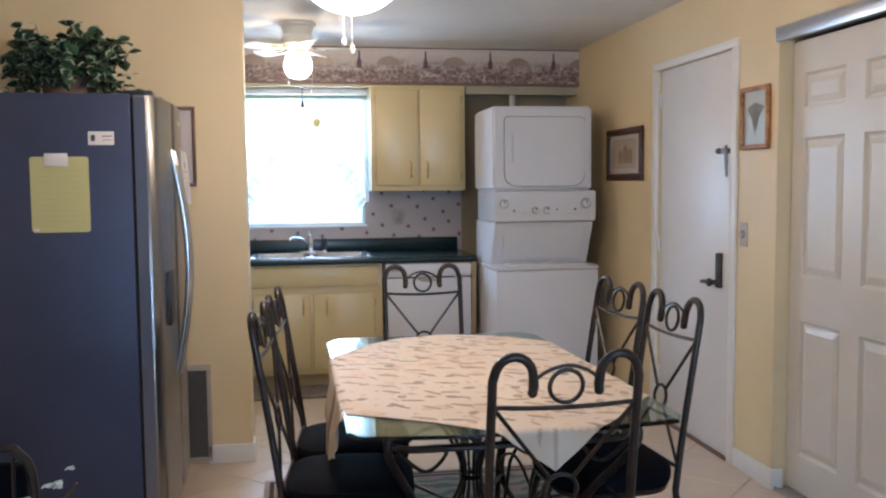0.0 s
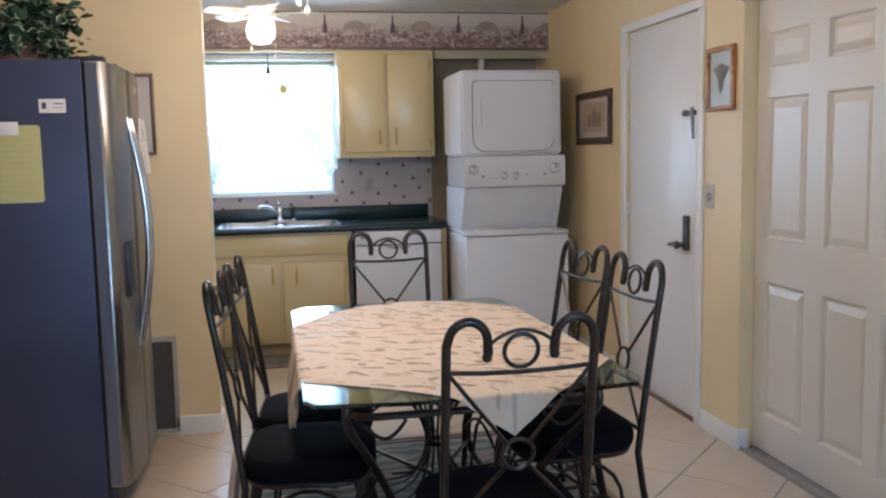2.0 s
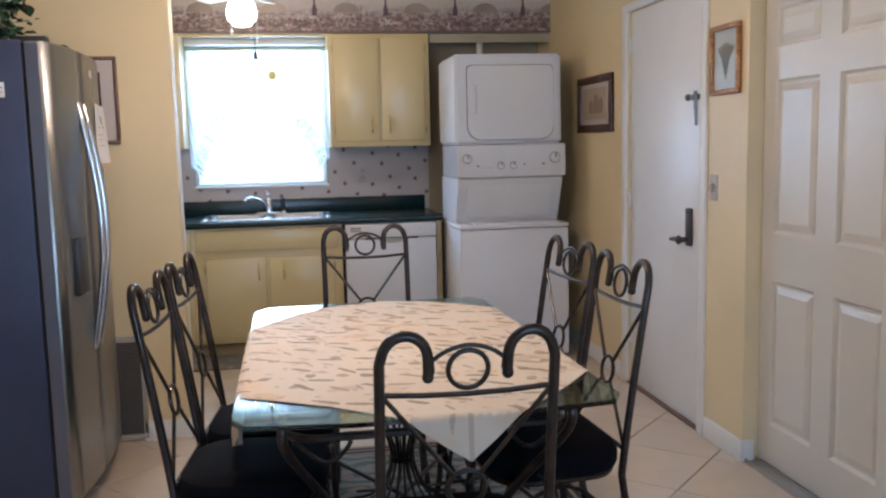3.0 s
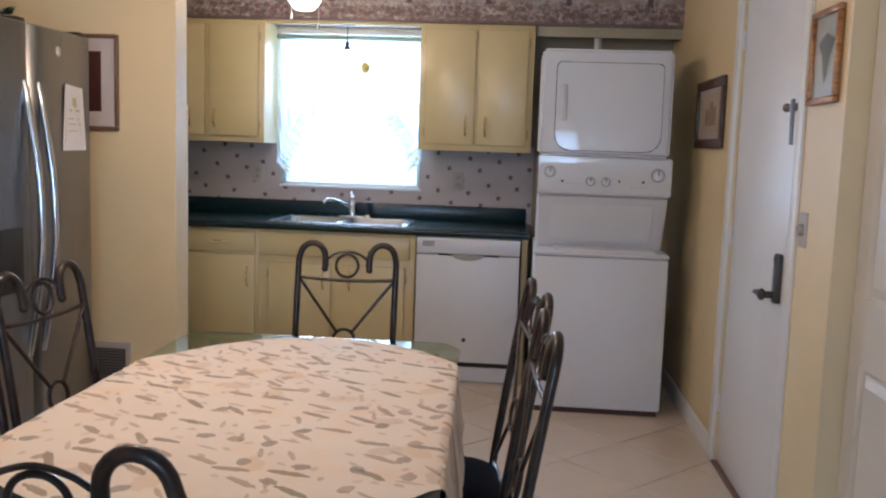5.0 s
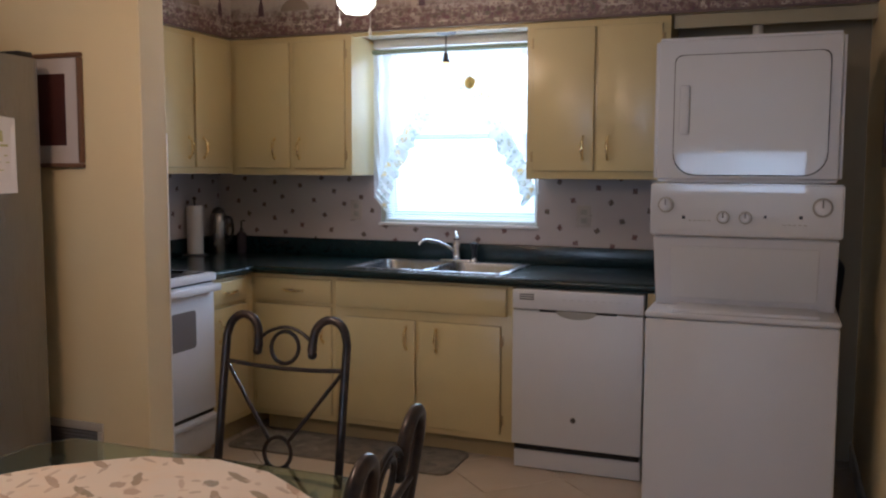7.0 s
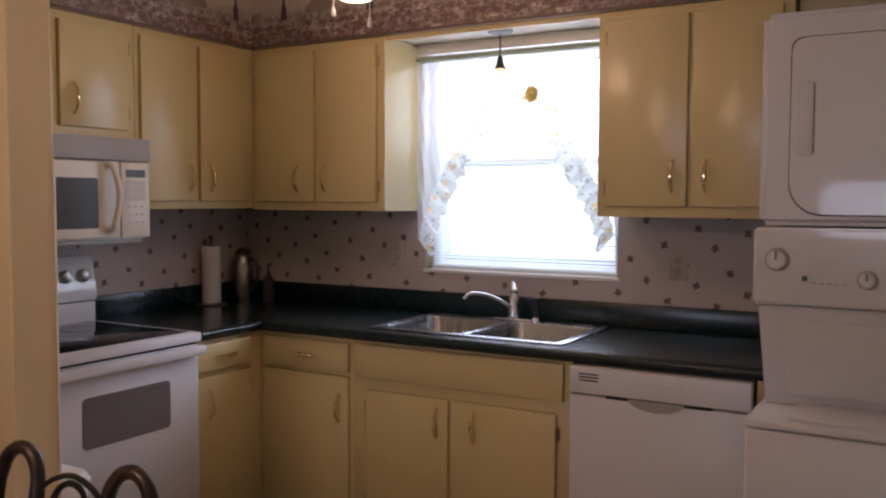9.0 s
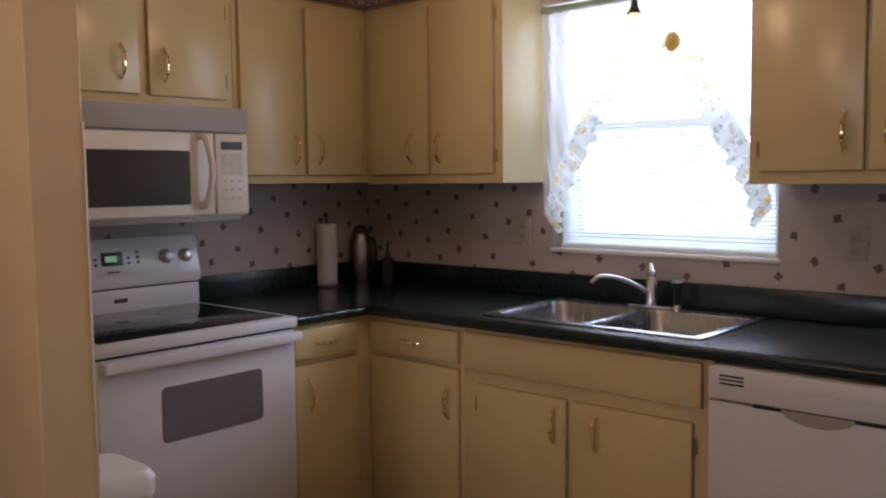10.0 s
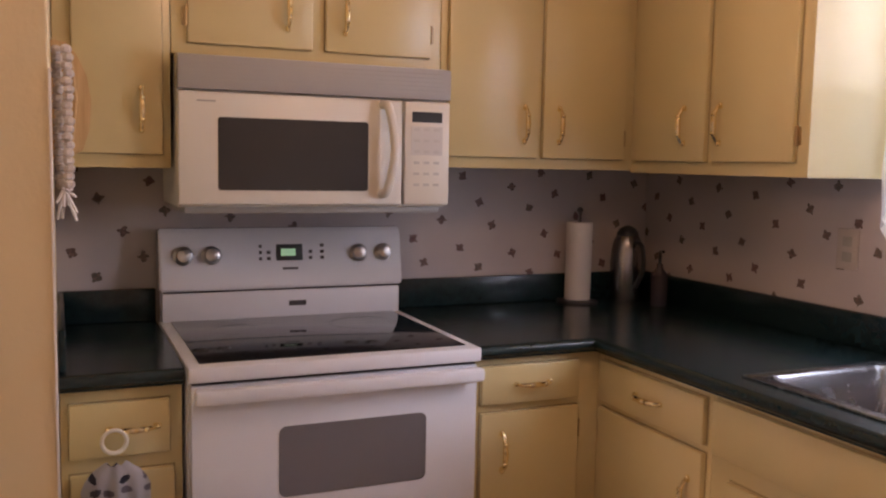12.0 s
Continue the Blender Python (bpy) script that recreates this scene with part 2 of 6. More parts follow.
BORDER_Y = border_paper("orchard_border_paper", 0)
BORDER_X = border_paper("orchard_border_paper_side", 1)
PRINT_DARK = make("printed_bottle", 0.5, 0.0, (0.10, 0.055, 0.075))
PRINT_TAN = paint("printed_fan", (0.36, 0.29, 0.235), 0.5, 0.25)
PRINT_EDGE = make("printed_rule", 0.5, 0.0, (0.13, 0.085, 0.08))

CLOTH = make("leaf_print_cloth", 0.75, 0.0, (0.7, 0.5, 0.4), Sheen_Weight=0.1)
n = Nodes(CLOTH)
v = n.coords()
col = n.ramp(n.noise(v, 2.5, 4), 0.3, 0.7, (0.68, 0.575, 0.475), (0.75, 0.655, 0.555))
warm = n.ramp(n.noise(v, 6, 3), 0.52, 0.68)
col = n.mix(n.math("MULTIPLY", warm, 0.35), col, (0.74, 0.50, 0.30))
for cell, turn, long, wide, keep, tone_a, tone_b, weight in (
    (6.5, 6.28, 0.34, 0.20, 0.55, (0.50, 0.36, 0.30), (0.62, 0.44, 0.24), 0.5),
    (9.0, 0.9, 0.44, 0.105, 0.85, (0.18, 0.13, 0.06), (0.42, 0.27, 0.17), 0.8),
    (10.0, 6.28, 0.24, 0.17, 0.42, (0.15, 0.12, 0.07), (0.46, 0.30, 0.22), 0.75),
    (13.0, 1.4, 0.42, 0.09, 0.45, (0.28, 0.19, 0.13), (0.50, 0.36, 0.27), 0.65),
    (21.0, 6.28, 0.28, 0.16, 0.35, (0.34, 0.24, 0.17), (0.56, 0.42, 0.33), 0.55),
):
    shift = n.add("Mapping", Vector=v, Location=(cell, cell * 0.37, 0), Rotation=(0, 0, 0.12)).outputs[0]
    mask, sep = n.spots(shift, cell, turn, long, wide, keep)
    col = n.mix(n.math("MULTIPLY", mask, weight), col, n.mix(sep.outputs[2], tone_a, tone_b))
n.put(n.bsdf.inputs["Base Color"], col)
n.bump(n.noise(v, 500, 2), 0.3, 0.0008)

TABLE_GLASS = make("green_tinted_glass", 0.03, 0.0, (0.50, 0.66, 0.62), Transmission_Weight=1.0, IOR=1.5)
PANE = make("window_pane_glass", 0.02, 0.0, (0.95, 0.98, 0.97), Transmission_Weight=1.0, IOR=1.45)
SHEER = make("sheer_curtain", 0.8, 0.0, (0.85, 0.87, 0.88), Transmission_Weight=0.0)
n = Nodes(SHEER)
out = SHEER.node_tree.nodes["Material Output"]
tr = n.add("BsdfTranslucent", Color=(0.9, 0.92, 0.95))
tp = n.add("BsdfTransparent")
m1 = n.add("MixShader", i0=0.65, i1=n.bsdf.outputs[0], i2=tr.outputs[0])
m2 = n.add("MixShader", i0=0.30, i1=m1.outputs[0], i2=tp.outputs[0])
SHEER.node_tree.links.new(m2.outputs[0], out.inputs[0])
RUFFLE = make("printed_ruffle", 0.8, 0.0, (0.8, 0.8, 0.78))
n = Nodes(RUFFLE)
v = n.flat(0)
col = n.ramp(n.noise(v, 20, 3), 0.3, 0.7, (0.72, 0.76, 0.76), (0.84, 0.86, 0.86))
mask, sep = n.spots(v, 16, 6.28, 0.40, 0.30, 0.7)
patch = n.math("MULTIPLY", mask, n.ramp(n.noise(v, 70, 3), 0.40, 0.60))
col = n.mix(patch, col, n.mix(n.ramp(sep.outputs[2], 0.5, 0.6), (0.76, 0.56, 0.22), (0.46, 0.52, 0.48)))
mask, sep = n.spots(v, 34, 6.28, 0.34, 0.2, 0.5)
col = n.mix(n.math("MULTIPLY", mask, 0.5), col, (0.34, 0.36, 0.28))
n.put(n.bsdf.inputs["Base Color"], col)
tr = n.add("BsdfTranslucent", Color=col)
m1 = n.add("MixShader", i0=0.5, i1=n.bsdf.outputs[0], i2=tr.outputs[0])
RUFFLE.node_tree.links.new(m1.outputs[0], RUFFLE.node_tree.nodes["Material Output"].inputs[0])

TILE = make("cream_ceramic_tile", 0.27, 0.0, (0.5, 0.43, 0.34))
n = Nodes(TILE)
v = n.coords()
rnd = n.add("ObjectInfo").outputs["Random"]
off = n.add("VectorMath", {"operation": "ADD"}, i0=v, i1=n.add("CombineXYZ", X=n.math("MULTIPLY", rnd, 37.0), Y=n.math("MULTIPLY", rnd, 11.0)).outputs[0]).outputs[0]
cloud = n.noise(off, 3.0, 3, 0.5)
col = n.ramp(cloud, 0.3, 0.72, (0.58, 0.485, 0.385), (0.63, 0.53, 0.43))
col = n.mix(n.math("MULTIPLY", rnd, 0.12), col, (0.46, 0.38, 0.30))
col = n.mix(n.math("MULTIPLY", n.ramp(n.noise(off, 7, 2), 0.4, 0.8), 0.15), col, (0.42, 0.33, 0.25))
n.put(n.bsdf.inputs["Base Color"], col)
GROUT = paint("brown_grout", (0.20, 0.16, 0.125), 0.9, 0.2, 0.4, 200)

RUG = make("green_swirl_rug", 0.95, 0.0, (0.1, 0.12, 0.09), Sheen_Weight=0.2)
n = Nodes(RUG)
v = n.coords()
wave = n.add("TexWave", {"wave_type": "RINGS"}, Vector=v, Scale=3.5, Distortion=9.0, Detail=2.0, Detail_Scale=1.2)
col = n.ramp(wave.outputs[1], 0.42, 0.55, (0.045, 0.06, 0.05), (0.19, 0.185, 0.155))
mask, sep = n.spots(v, 7, 6.28, 0.36, 0.16, 0.6)
col = n.mix(mask, col, (0.25, 0.13, 0.10))
n.put(n.bsdf.inputs["Base Color"], col)
n.bump(n.noise(v, 300, 3), 0.8, 0.003)
RUG_DARK = paint("dark_rug_stripe", (0.035, 0.02, 0.02), 0.95, 0.2, 0.6, 300)
RUG_TAN = paint("tan_rug_stripe", (0.32, 0.24, 0.18), 0.95, 0.2, 0.6, 300)

WOOD_DARK = make("dark_frame_wood", 0.3, 0.0, (0.05, 0.02, 0.012))
n = Nodes(WOOD_DARK)
n.put(n.bsdf.inputs["Base Color"], n.ramp(n.noise(n.coords((4, 4, 40)), 3, 4), 0.3, 0.7, (0.03, 0.012, 0.008), (0.09, 0.035, 0.02)))
WOOD_GOLD = make("gilt_frame_wood", 0.3, 0.4, (0.35, 0.15, 0.05))
n = Nodes(WOOD_GOLD)
n.put(n.bsdf.inputs["Base Color"], n.ramp(n.noise(n.coords((4, 4, 30)), 4, 4), 0.3, 0.7, (0.22, 0.08, 0.03), (0.50, 0.25, 0.08)))
WOOD_BROWN = make("brown_frame_wood", 0.35, 0.0, (0.14, 0.07, 0.04))
PINE = make("pine_wood", 0.5, 0.0, (0.42, 0.24, 0.10))
n = Nodes(PINE)
n.put(n.bsdf.inputs["Base Color"], n.ramp(n.noise(n.coords((30, 30, 2)), 3, 4), 0.3, 0.7, (0.50, 0.32, 0.15), (0.64, 0.44, 0.23)))

PAPER_YELLOW = paint("yellow_note_paper", (0.52, 0.50, 0.24), 0.8, 0.05, 0.2, 30)
PAPER_WHITE = paint("white_paper", (0.72, 0.70, 0.72), 0.75, 0.03, 0.1)
INK = make("grey_ink", 0.8, 0.0, (0.43, 0.42, 0.215))
INK_BLUE = make("dark_ink", 0.8, 0.0, (0.06, 0.06, 0.10))
MAROON = paint("maroon_print", (0.075, 0.025, 0.022), 0.4, 0.25)
MAT_GREY = make("grey_mat_board", 0.35, 0.0, (0.40, 0.42, 0.40), Coat_Weight=0.8, Coat_Roughness=0.03)
MAT_PINK = make("pale_mat_board", 0.35, 0.0, (0.58, 0.52, 0.50), Coat_Weight=0.8, Coat_Roughness=0.03)

LEAF = make("variegated_leaf", 0.45, 0.0, (0.02, 0.06, 0.03))
n = Nodes(LEAF)
isl = n.add("NewGeometry").outputs["Random Per Island"]
uvx = n.add("TexCoord").outputs["UV"]
c = n.ramp(isl, 0.1, 0.9, (0.010, 0.030, 0.016), (0.045, 0.085, 0.045))
rim = n.add("SeparateXYZ", Vector=uvx).outputs[0]
c = n.mix(n.math("MULTIPLY", n.ramp(rim, 0.60, 0.80), n.math("LESS_THAN", isl, 0.75)), c, (0.36, 0.41, 0.28))
n.put(n.bsdf.inputs["Base Color"], c)
STEM = make("brown_stem", 0.7, 0.0, (0.08, 0.045, 0.02))
BASKET = paint("wicker_basket", (0.16, 0.10, 0.07), 0.8, 0.3, 0.8, 120)
PETAL = paint("peach_petal", (0.64, 0.31, 0.25), 0.6, 0.15)
PETAL_PINK = paint("pink_petal", (0.60, 0.38, 0.40), 0.6, 0.15)
PETAL_WHITE = paint("white_petal", (0.62, 0.62, 0.58), 0.6, 0.1)
TOWEL = paint("white_paper_towel", (0.68, 0.64, 0.62), 0.9, 0.04, 0.6, 140)
FLOWER_CLOTH = make("grey_print_towel", 0.9, 0.0, (0.5, 0.5, 0.5))
n = Nodes(FLOWER_CLOTH)
v = n.flat(1)
mask, sep = n.spots(v, 26, 6.28, 0.40, 0.25, 0.7)
n.put(n.bsdf.inputs["Base Color"], n.mix(mask, (0.55, 0.53, 0.56), n.mix(sep.outputs[2], (0.03, 0.03, 0.05), (0.25, 0.22, 0.26))))
GLOBE = emit("lit_frosted_glass", (1.0, 0.88, 0.66), 9.0)
WHITE_BLADE = paint("white_fan_blade", (0.72, 0.70, 0.64), 0.4, 0.03)
OUTSIDE = emit("bright_overcast", (0.86, 1.0, 0.98), 5.2)
OUTSIDE_REAR = emit("bright_patio", (0.86, 0.94, 1.0), 2.2)
BLIND = make("white_blind_slat", 0.4, 0.0, (0.78, 0.86, 0.88))
RINSE = make("smoky_bottle", 0.25, 0.0, (0.05, 0.04, 0.05))
KETTLE = make("kettle_steel", 0.25, 1.0, (0.32, 0.30, 0.30))
GRILLE = paint("dusty_grille_metal", (0.13, 0.12, 0.12), 0.6, 0.15)

# ---- shape helpers ----


def thing(name, at, label, category, group="", turn=0.0, kind=""):
    ob = new(name)
    ob.matrix_world = pose(*at, 0, 0, turn)
    ob["origin"] = 1
    return tagged(ob, label, category, group, kind)


def part(name, bm, mat, parent, label="", smooth=True, local=False):
    """One mesh under a thing. Its points are in the world, unless local."""
    root = parent
    while root and root.parent:
        root = root.parent
    if root and not local:
        bm.transform(root.matrix_world.inverted())
    me = bpy.data.meshes.new(name)
    bm.normal_update()
    bm.to_mesh(me)
    bm.free()
    if smooth:
        for p in me.polygons:
            p.use_smooth = True
        # broad flat faces keep their own normal, so that gloss stays even on them
        areas = sorted(p.area for p in me.polygons)
        if areas and areas[-1] > 0.0004:
            for p in me.polygons:
                if p.area > 10 * areas[len(areas) // 2]:
                    p.use_smooth = False
        me.set_sharp_from_angle(angle=radians(38))
    for one in mat if isinstance(mat, (list, tuple)) else [mat]:
        me.materials.append(one)
    ob = new(name, me)
    ob.parent = parent
    if label:
        ob["label"] = label
    return ob


def solo(name, bm, mat, label="", category="", kind="", group="", smooth=True, at=None):
    """A thing of one mesh, with its origin at its base."""
    me_at = Vector(at) if at else Vector((0, 0, 0))
    bm.transform(Matrix.Translation(-me_at))
    ob = part(name, bm, mat, None, "", smooth, True)
    ob.location = me_at
    return tagged(ob, label, category, group, kind)


def box(x0, x1, y0, y1, z0, z1, bev=0.0, seg=2, bm=None, m=None, mi=0):
    own = bmesh.new()
    bmesh.ops.create_cube(own, size=1)
    own.transform(Matrix.Translation(((x0 + x1) / 2, (y0 + y1) / 2, (z0 + z1) / 2)) @ Matrix.Diagonal((abs(x1 - x0), abs(y1 - y0), abs(z1 - z0), 1)))
    if bev:
        bmesh.ops.bevel(own, geom=own.edges[:], offset=bev, segments=seg, affect="EDGES", profile=0.5)
    return join(bm, own, m, mi)


def join(bm, own, m=None, mi=0):
    if m is not None:
        own.transform(m)
    for f in own.faces:
        f.material_index = mi
    if bm is None:
        return own
    tmp = bpy.data.meshes.new("tmp")
    own.to_mesh(tmp)
    own.free()
    bm.from_mesh(tmp)
    bpy.data.meshes.remove(tmp)
    return bm


def tube(points, r, sides=8, bm=None, closed=False, mi=0, caps=True):
    """A round bar along points; r is one radius or one for each point."""
    own = bmesh.new()
    pts = [Vector(p) for p in points]
    count = len(pts)
    radii = r if isinstance(r, (list, tuple)) else [r] * count
    up = None
    rings = []
    for i, p in enumerate(pts):
        a = pts[(i - 1) % count] if closed or i else pts[i]
        b = pts[(i + 1) % count] if closed or i < count - 1 else pts[i]
        d = (b - a).normalized()
        if up is None:
            up = d.orthogonal().normalized()
        up = (up - d * up.dot(d)).normalized()
        side = d.cross(up)
        rings.append([own.verts.new(p + (up * math.cos(k * 2 * math.pi / sides) + side * math.sin(k * 2 * math.pi / sides)) * radii[i]) for k in range(sides)])
    for i in range(count if closed else count - 1):
        a, b = rings[i], rings[(i + 1) % count]
        for k in range(sides):
            own.faces.new((a[k], a[(k + 1) % sides], b[(k + 1) % sides], b[k]))
    if not closed and caps:
        own.faces.new(rings[0][::-1])
        own.faces.new(rings[-1])
    bmesh.ops.recalc_face_normals(own, faces=own.faces)
    return join(bm, own, None, mi)


def lathe(profile, at=(0, 0, 0), sides=24, bm=None, m=None, mi=0):
    """Turned about z: (radius, height) pairs."""
    own = bmesh.new()
    rings = []
    for r, z in profile:
        rings.append([own.verts.new((max(r, 1e-4) * math.cos(k * 2 * math.pi / sides), max(r, 1e-4) * math.sin(k * 2 * math.pi / sides), z)) for k in range(sides)])
    for a, b in zip(rings, rings[1:]):
        for k in range(sides):
            own.faces.new((a[k], a[(k + 1) % sides], b[(k + 1) % sides], b[k]))
    own.faces.new(rings[0][::-1])
    own.faces.new(rings[-1])
    bmesh.ops.recalc_face_normals(own, faces=own.faces)
    return join(bm, own, Matrix.Translation(at) @ (m or Matrix()), mi)


def ball(at, r, squash=(1, 1, 1), bm=None, mi=0, u=12, v=8):
    own = bmesh.new()
    bmesh.ops.create_uvsphere(own, u_segments=u, v_segments=v, radius=r)
    return join(bm, own, Matrix.Translation(at) @ Matrix.Diagonal((*squash, 1)), mi)


def arc(cx, cy, r, a0, a1, steps=10):
    return [(cx + r * math.cos(radians(a0 + (a1 - a0) * i / steps)), cy + r * math.sin(radians(a0 + (a1 - a0) * i / steps))) for i in range(steps + 1)]


def smooth_path(points, steps=5):
    """A Catmull-Rom curve through the points."""
    p = [Vector(q) for q in points]
    p = [p[0] * 2 - p[1]] + p + [p[-1] * 2 - p[-2]]
    res = []
    for i in range(1, len(p) - 2):
        for k in range(steps):
            t = k / steps
            res.append(0.5 * ((2 * p[i]) + (p[i + 1] - p[i - 1]) * t + (2 * p[i - 1] - 5 * p[i] + 4 * p[i + 1] - p[i + 2]) * t * t + (3 * p[i] - p[i - 1] - 3 * p[i + 1] + p[i + 2]) * t ** 3))
    res.append(p[-2])
    return res


def extrude(outline, to_world, depth, bm=None, mi=0, bev=0.0):
    """A flat outline (u, v) made solid; to_world maps (u, v, w) to a place."""
    own = bmesh.new()
    a = [own.verts.new((u, v, 0)) for u, v in outline]
    b = [own.verts.new((u, v, depth)) for u, v in outline]
    own.faces.new(a[::-1])
    top = own.faces.new(b)
    k = len(a)
    for i in range(k):
        own.faces.new((a[i], a[(i + 1) % k], b[(i + 1) % k], b[i]))
    if bev:
        bmesh.ops.bevel(own, geom=list(top.edges), offset=bev, segments=2, affect="EDGES")
    for vert in own.verts:
        vert.co = Vector(to_world(*vert.co))
    bmesh.ops.recalc_face_normals(own, faces=own.faces)
    return join(bm, own, None, mi)


# the planes of cupboard fronts: u to the right as one faces the front, v up, w out of the front
def face_y(y):
    return lambda u, v, w: (u, y - w, v)


def face_x(x):
    return lambda u, v, w: (x + w, u, v)


def slab(to_world, u0, u1, v0, v1, w0, w1, bev=0.0, bm=None, mi=0):
    own = box(u0, u1, v0, v1, w0, w1, bev)
    for vert in own.verts:
        vert.co = Vector(to_world(*vert.co))
    bmesh.ops.recalc_face_normals(own, faces=own.faces)
    return join(bm, own, None, mi)


# ---- the plan, in metres ----
LEFT, RIGHT, BACK, REAR, CEILING = -0.76, 2.887, 7.0, -2.5, 2.42
STUB_X, STUB_Y0, STUB_Y1 = 0.505, 4.79, 4.915
WIN = (0.357, 1.287, 1.107, 2.10)
UP_Y, UP_X, UP_B, UP_T = 6.695, -0.445, 1.38, 2.145
BASE_Y, BASE_X, COUNTER_Z = 6.375, -0.115, 0.908
TH = 0.15

# ---- large structure ----
ST = dict(kind="structure")
floor = solo("floor", box(LEFT - TH, RIGHT + 0.8, REAR - TH, BACK + 0.2, -0.12, -0.006), GROUT, "cream ceramic tiles laid diagonally with brown grout", "floor", **ST)
solo("ceiling", box(LEFT - TH, RIGHT + 0.8, REAR - TH, BACK + 0.2, CEILING, CEILING + 0.12), CEIL, "white lightly textured ceiling", "ceiling", **ST)

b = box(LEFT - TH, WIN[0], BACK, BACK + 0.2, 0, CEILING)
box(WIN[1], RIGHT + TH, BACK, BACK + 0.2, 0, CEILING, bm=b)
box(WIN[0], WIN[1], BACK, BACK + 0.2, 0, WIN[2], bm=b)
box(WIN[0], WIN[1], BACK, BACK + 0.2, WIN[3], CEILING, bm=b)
# the whole north wall is set darker than the yellow walls
solo("wall_north", b, paint("dark_olive_wall_tone", (0.30, 0.25, 0.17), 0.6, 0.05), "painted kitchen wall with a window", "wall", smooth=False, **ST)
solo("wall_west", box(LEFT - TH, LEFT, REAR, BACK, 0, CEILING), WALL, "pale yellow painted wall", "wall", smooth=False, **ST)
solo("wall_stub", box(LEFT, STUB_X, STUB_Y0, STUB_Y1, 0, CEILING, 0.004), WALL, "pale yellow partition wall beside the fridge", "wall", smooth=False, **ST)

D0, D1, DT = 4.300, 5.190, 2.075
b = box(RIGHT, RIGHT + TH, D1, BACK, 0, CEILING)
box(RIGHT, RIGHT + TH, D0, D1, DT, CEILING, bm=b)
box(RIGHT, RIGHT + TH, 3.89, D0, 0, CEILING, bm=b)
box(RIGHT, RIGHT + TH, 2.2, 3.89, 2.08, CEILING, bm=b)
box(RIGHT, RIGHT + TH, REAR, 2.2, 0, CEILING, bm=b)
box(RIGHT + TH, RIGHT + 0.75, 3.89, 3.96, 0, CEILING, bm=b)
box(RIGHT + TH, RIGHT + 0.75, 2.13, 2.2, 0, CEILING, bm=b)
box(RIGHT + 0.7, RIGHT + 0.8, 2.2, 3.89, 0, CEILING, bm=b)
box(RIGHT + TH, RIGHT + TH + 0.05, D0 - 0.1, D1 + 0.1, 0, CEILING, bm=b)
solo("wall_east", b, WALL, "pale yellow painted wall with door and closet", "wall", smooth=False, **ST)

RW = (1.15, 2.82, 0.70, 1.79)
b = box(LEFT, RW[0], REAR - TH, REAR, 0, CEILING)
box(RW[1], RIGHT + TH, REAR - TH, REAR, 0, CEILING, bm=b)
box(RW[0], RW[1], REAR - TH, REAR, 0, RW[2], bm=b)
box(RW[0], RW[1], REAR - TH, REAR, RW[3], CEILING, bm=b)
solo("wall_south", b, WALL, "pale yellow painted wall with a window", "wall", smooth=False, **ST)

# soffit over the cupboards with its wallpaper border
SOF_Y, SOF_X, SOF_Z = 6.675, -0.425, 2.148
b = box(LEFT, RIGHT, SOF_Y + 0.004, BACK, SOF_Z, CEILING)
box(LEFT, SOF_X - 0.004, STUB_Y1, SOF_Y + 0.004, SOF_Z, CEILING, bm=b)
soffit = solo("soffit", b, paint("soffit_paint", (0.66, 0.60, 0.48), 0.6), "painted soffit above the wall cupboards", "soffit", smooth=False, **ST)
border = thing("wallpaper_border", (0, 6.6, SOF_Z), "wine and orchard themed wallpaper border on the soffit", "wallpaper border", kind="structure")
part("paper_strip", box(SOF_X, RIGHT, SOF_Y, SOF_Y + 0.004, SOF_Z, CEILING - 0.002), BORDER_Y, border, smooth=False)
part("paper_strip", box(SOF_X - 0.004, SOF_X, STUB_Y1, SOF_Y, SOF_Z, CEILING - 0.002), BORDER_X, border, smooth=False)


def bottle(u, v, s):
    return [(u + a * s, v + c * s) for a, c in ((-0.018, 0), (0.018, 0), (0.015, 0.05), (0.007, 0.075), (0.006, 0.125), (-0.006, 0.125), (-0.007, 0.075), (-0.015, 0.05))]


def balloon(u, v, s):
    return [(u + a * s, v + c * s) for a, c in [(x * 1.35, z) for x, z in arc(0, -0.02, 0.066, 0, 180, 14)]]


bb, bt, be = bmesh.new(), bmesh.new(), bmesh.new()
u = SOF_X + 0.20
while u < RIGHT - 0.05:
    extrude(bottle(u, SOF_Z + 0.115, 1.0), face_y(SOF_Y), 0.0015, bb)
    extrude(balloon(u + 0.215, SOF_Z + 0.155, 1.0), face_y(SOF_Y), 0.001, bt)
    u += 0.485
u = STUB_Y1 + 0.2
while u < SOF_Y - 0.1:
    extrude(bottle(u, SOF_Z + 0.115, 1.0), face_x(SOF_X), 0.0015, bb)
    extrude(balloon(u + 0.215, SOF_Z + 0.155, 1.0), face_x(SOF_X), 0.001, bt)
    u += 0.485
for z0, z1 in ((SOF_Z, SOF_Z + 0.012), (CEILING - 0.016, CEILING - 0.006)):
    slab(face_y(SOF_Y), SOF_X, RIGHT, z0, z1, 0, 0.002, bm=be)
    slab(face_x(SOF_X), STUB_Y1, SOF_Y - 0.002, z0, z1, 0, 0.002, bm=be)
part("printed_bottles", bb, PRINT_DARK, border, smooth=False)
part("printed_balloons", bt, PRINT_TAN, border, smooth=False)
part("printed_rules", be, PRINT_EDGE, border, smooth=False)

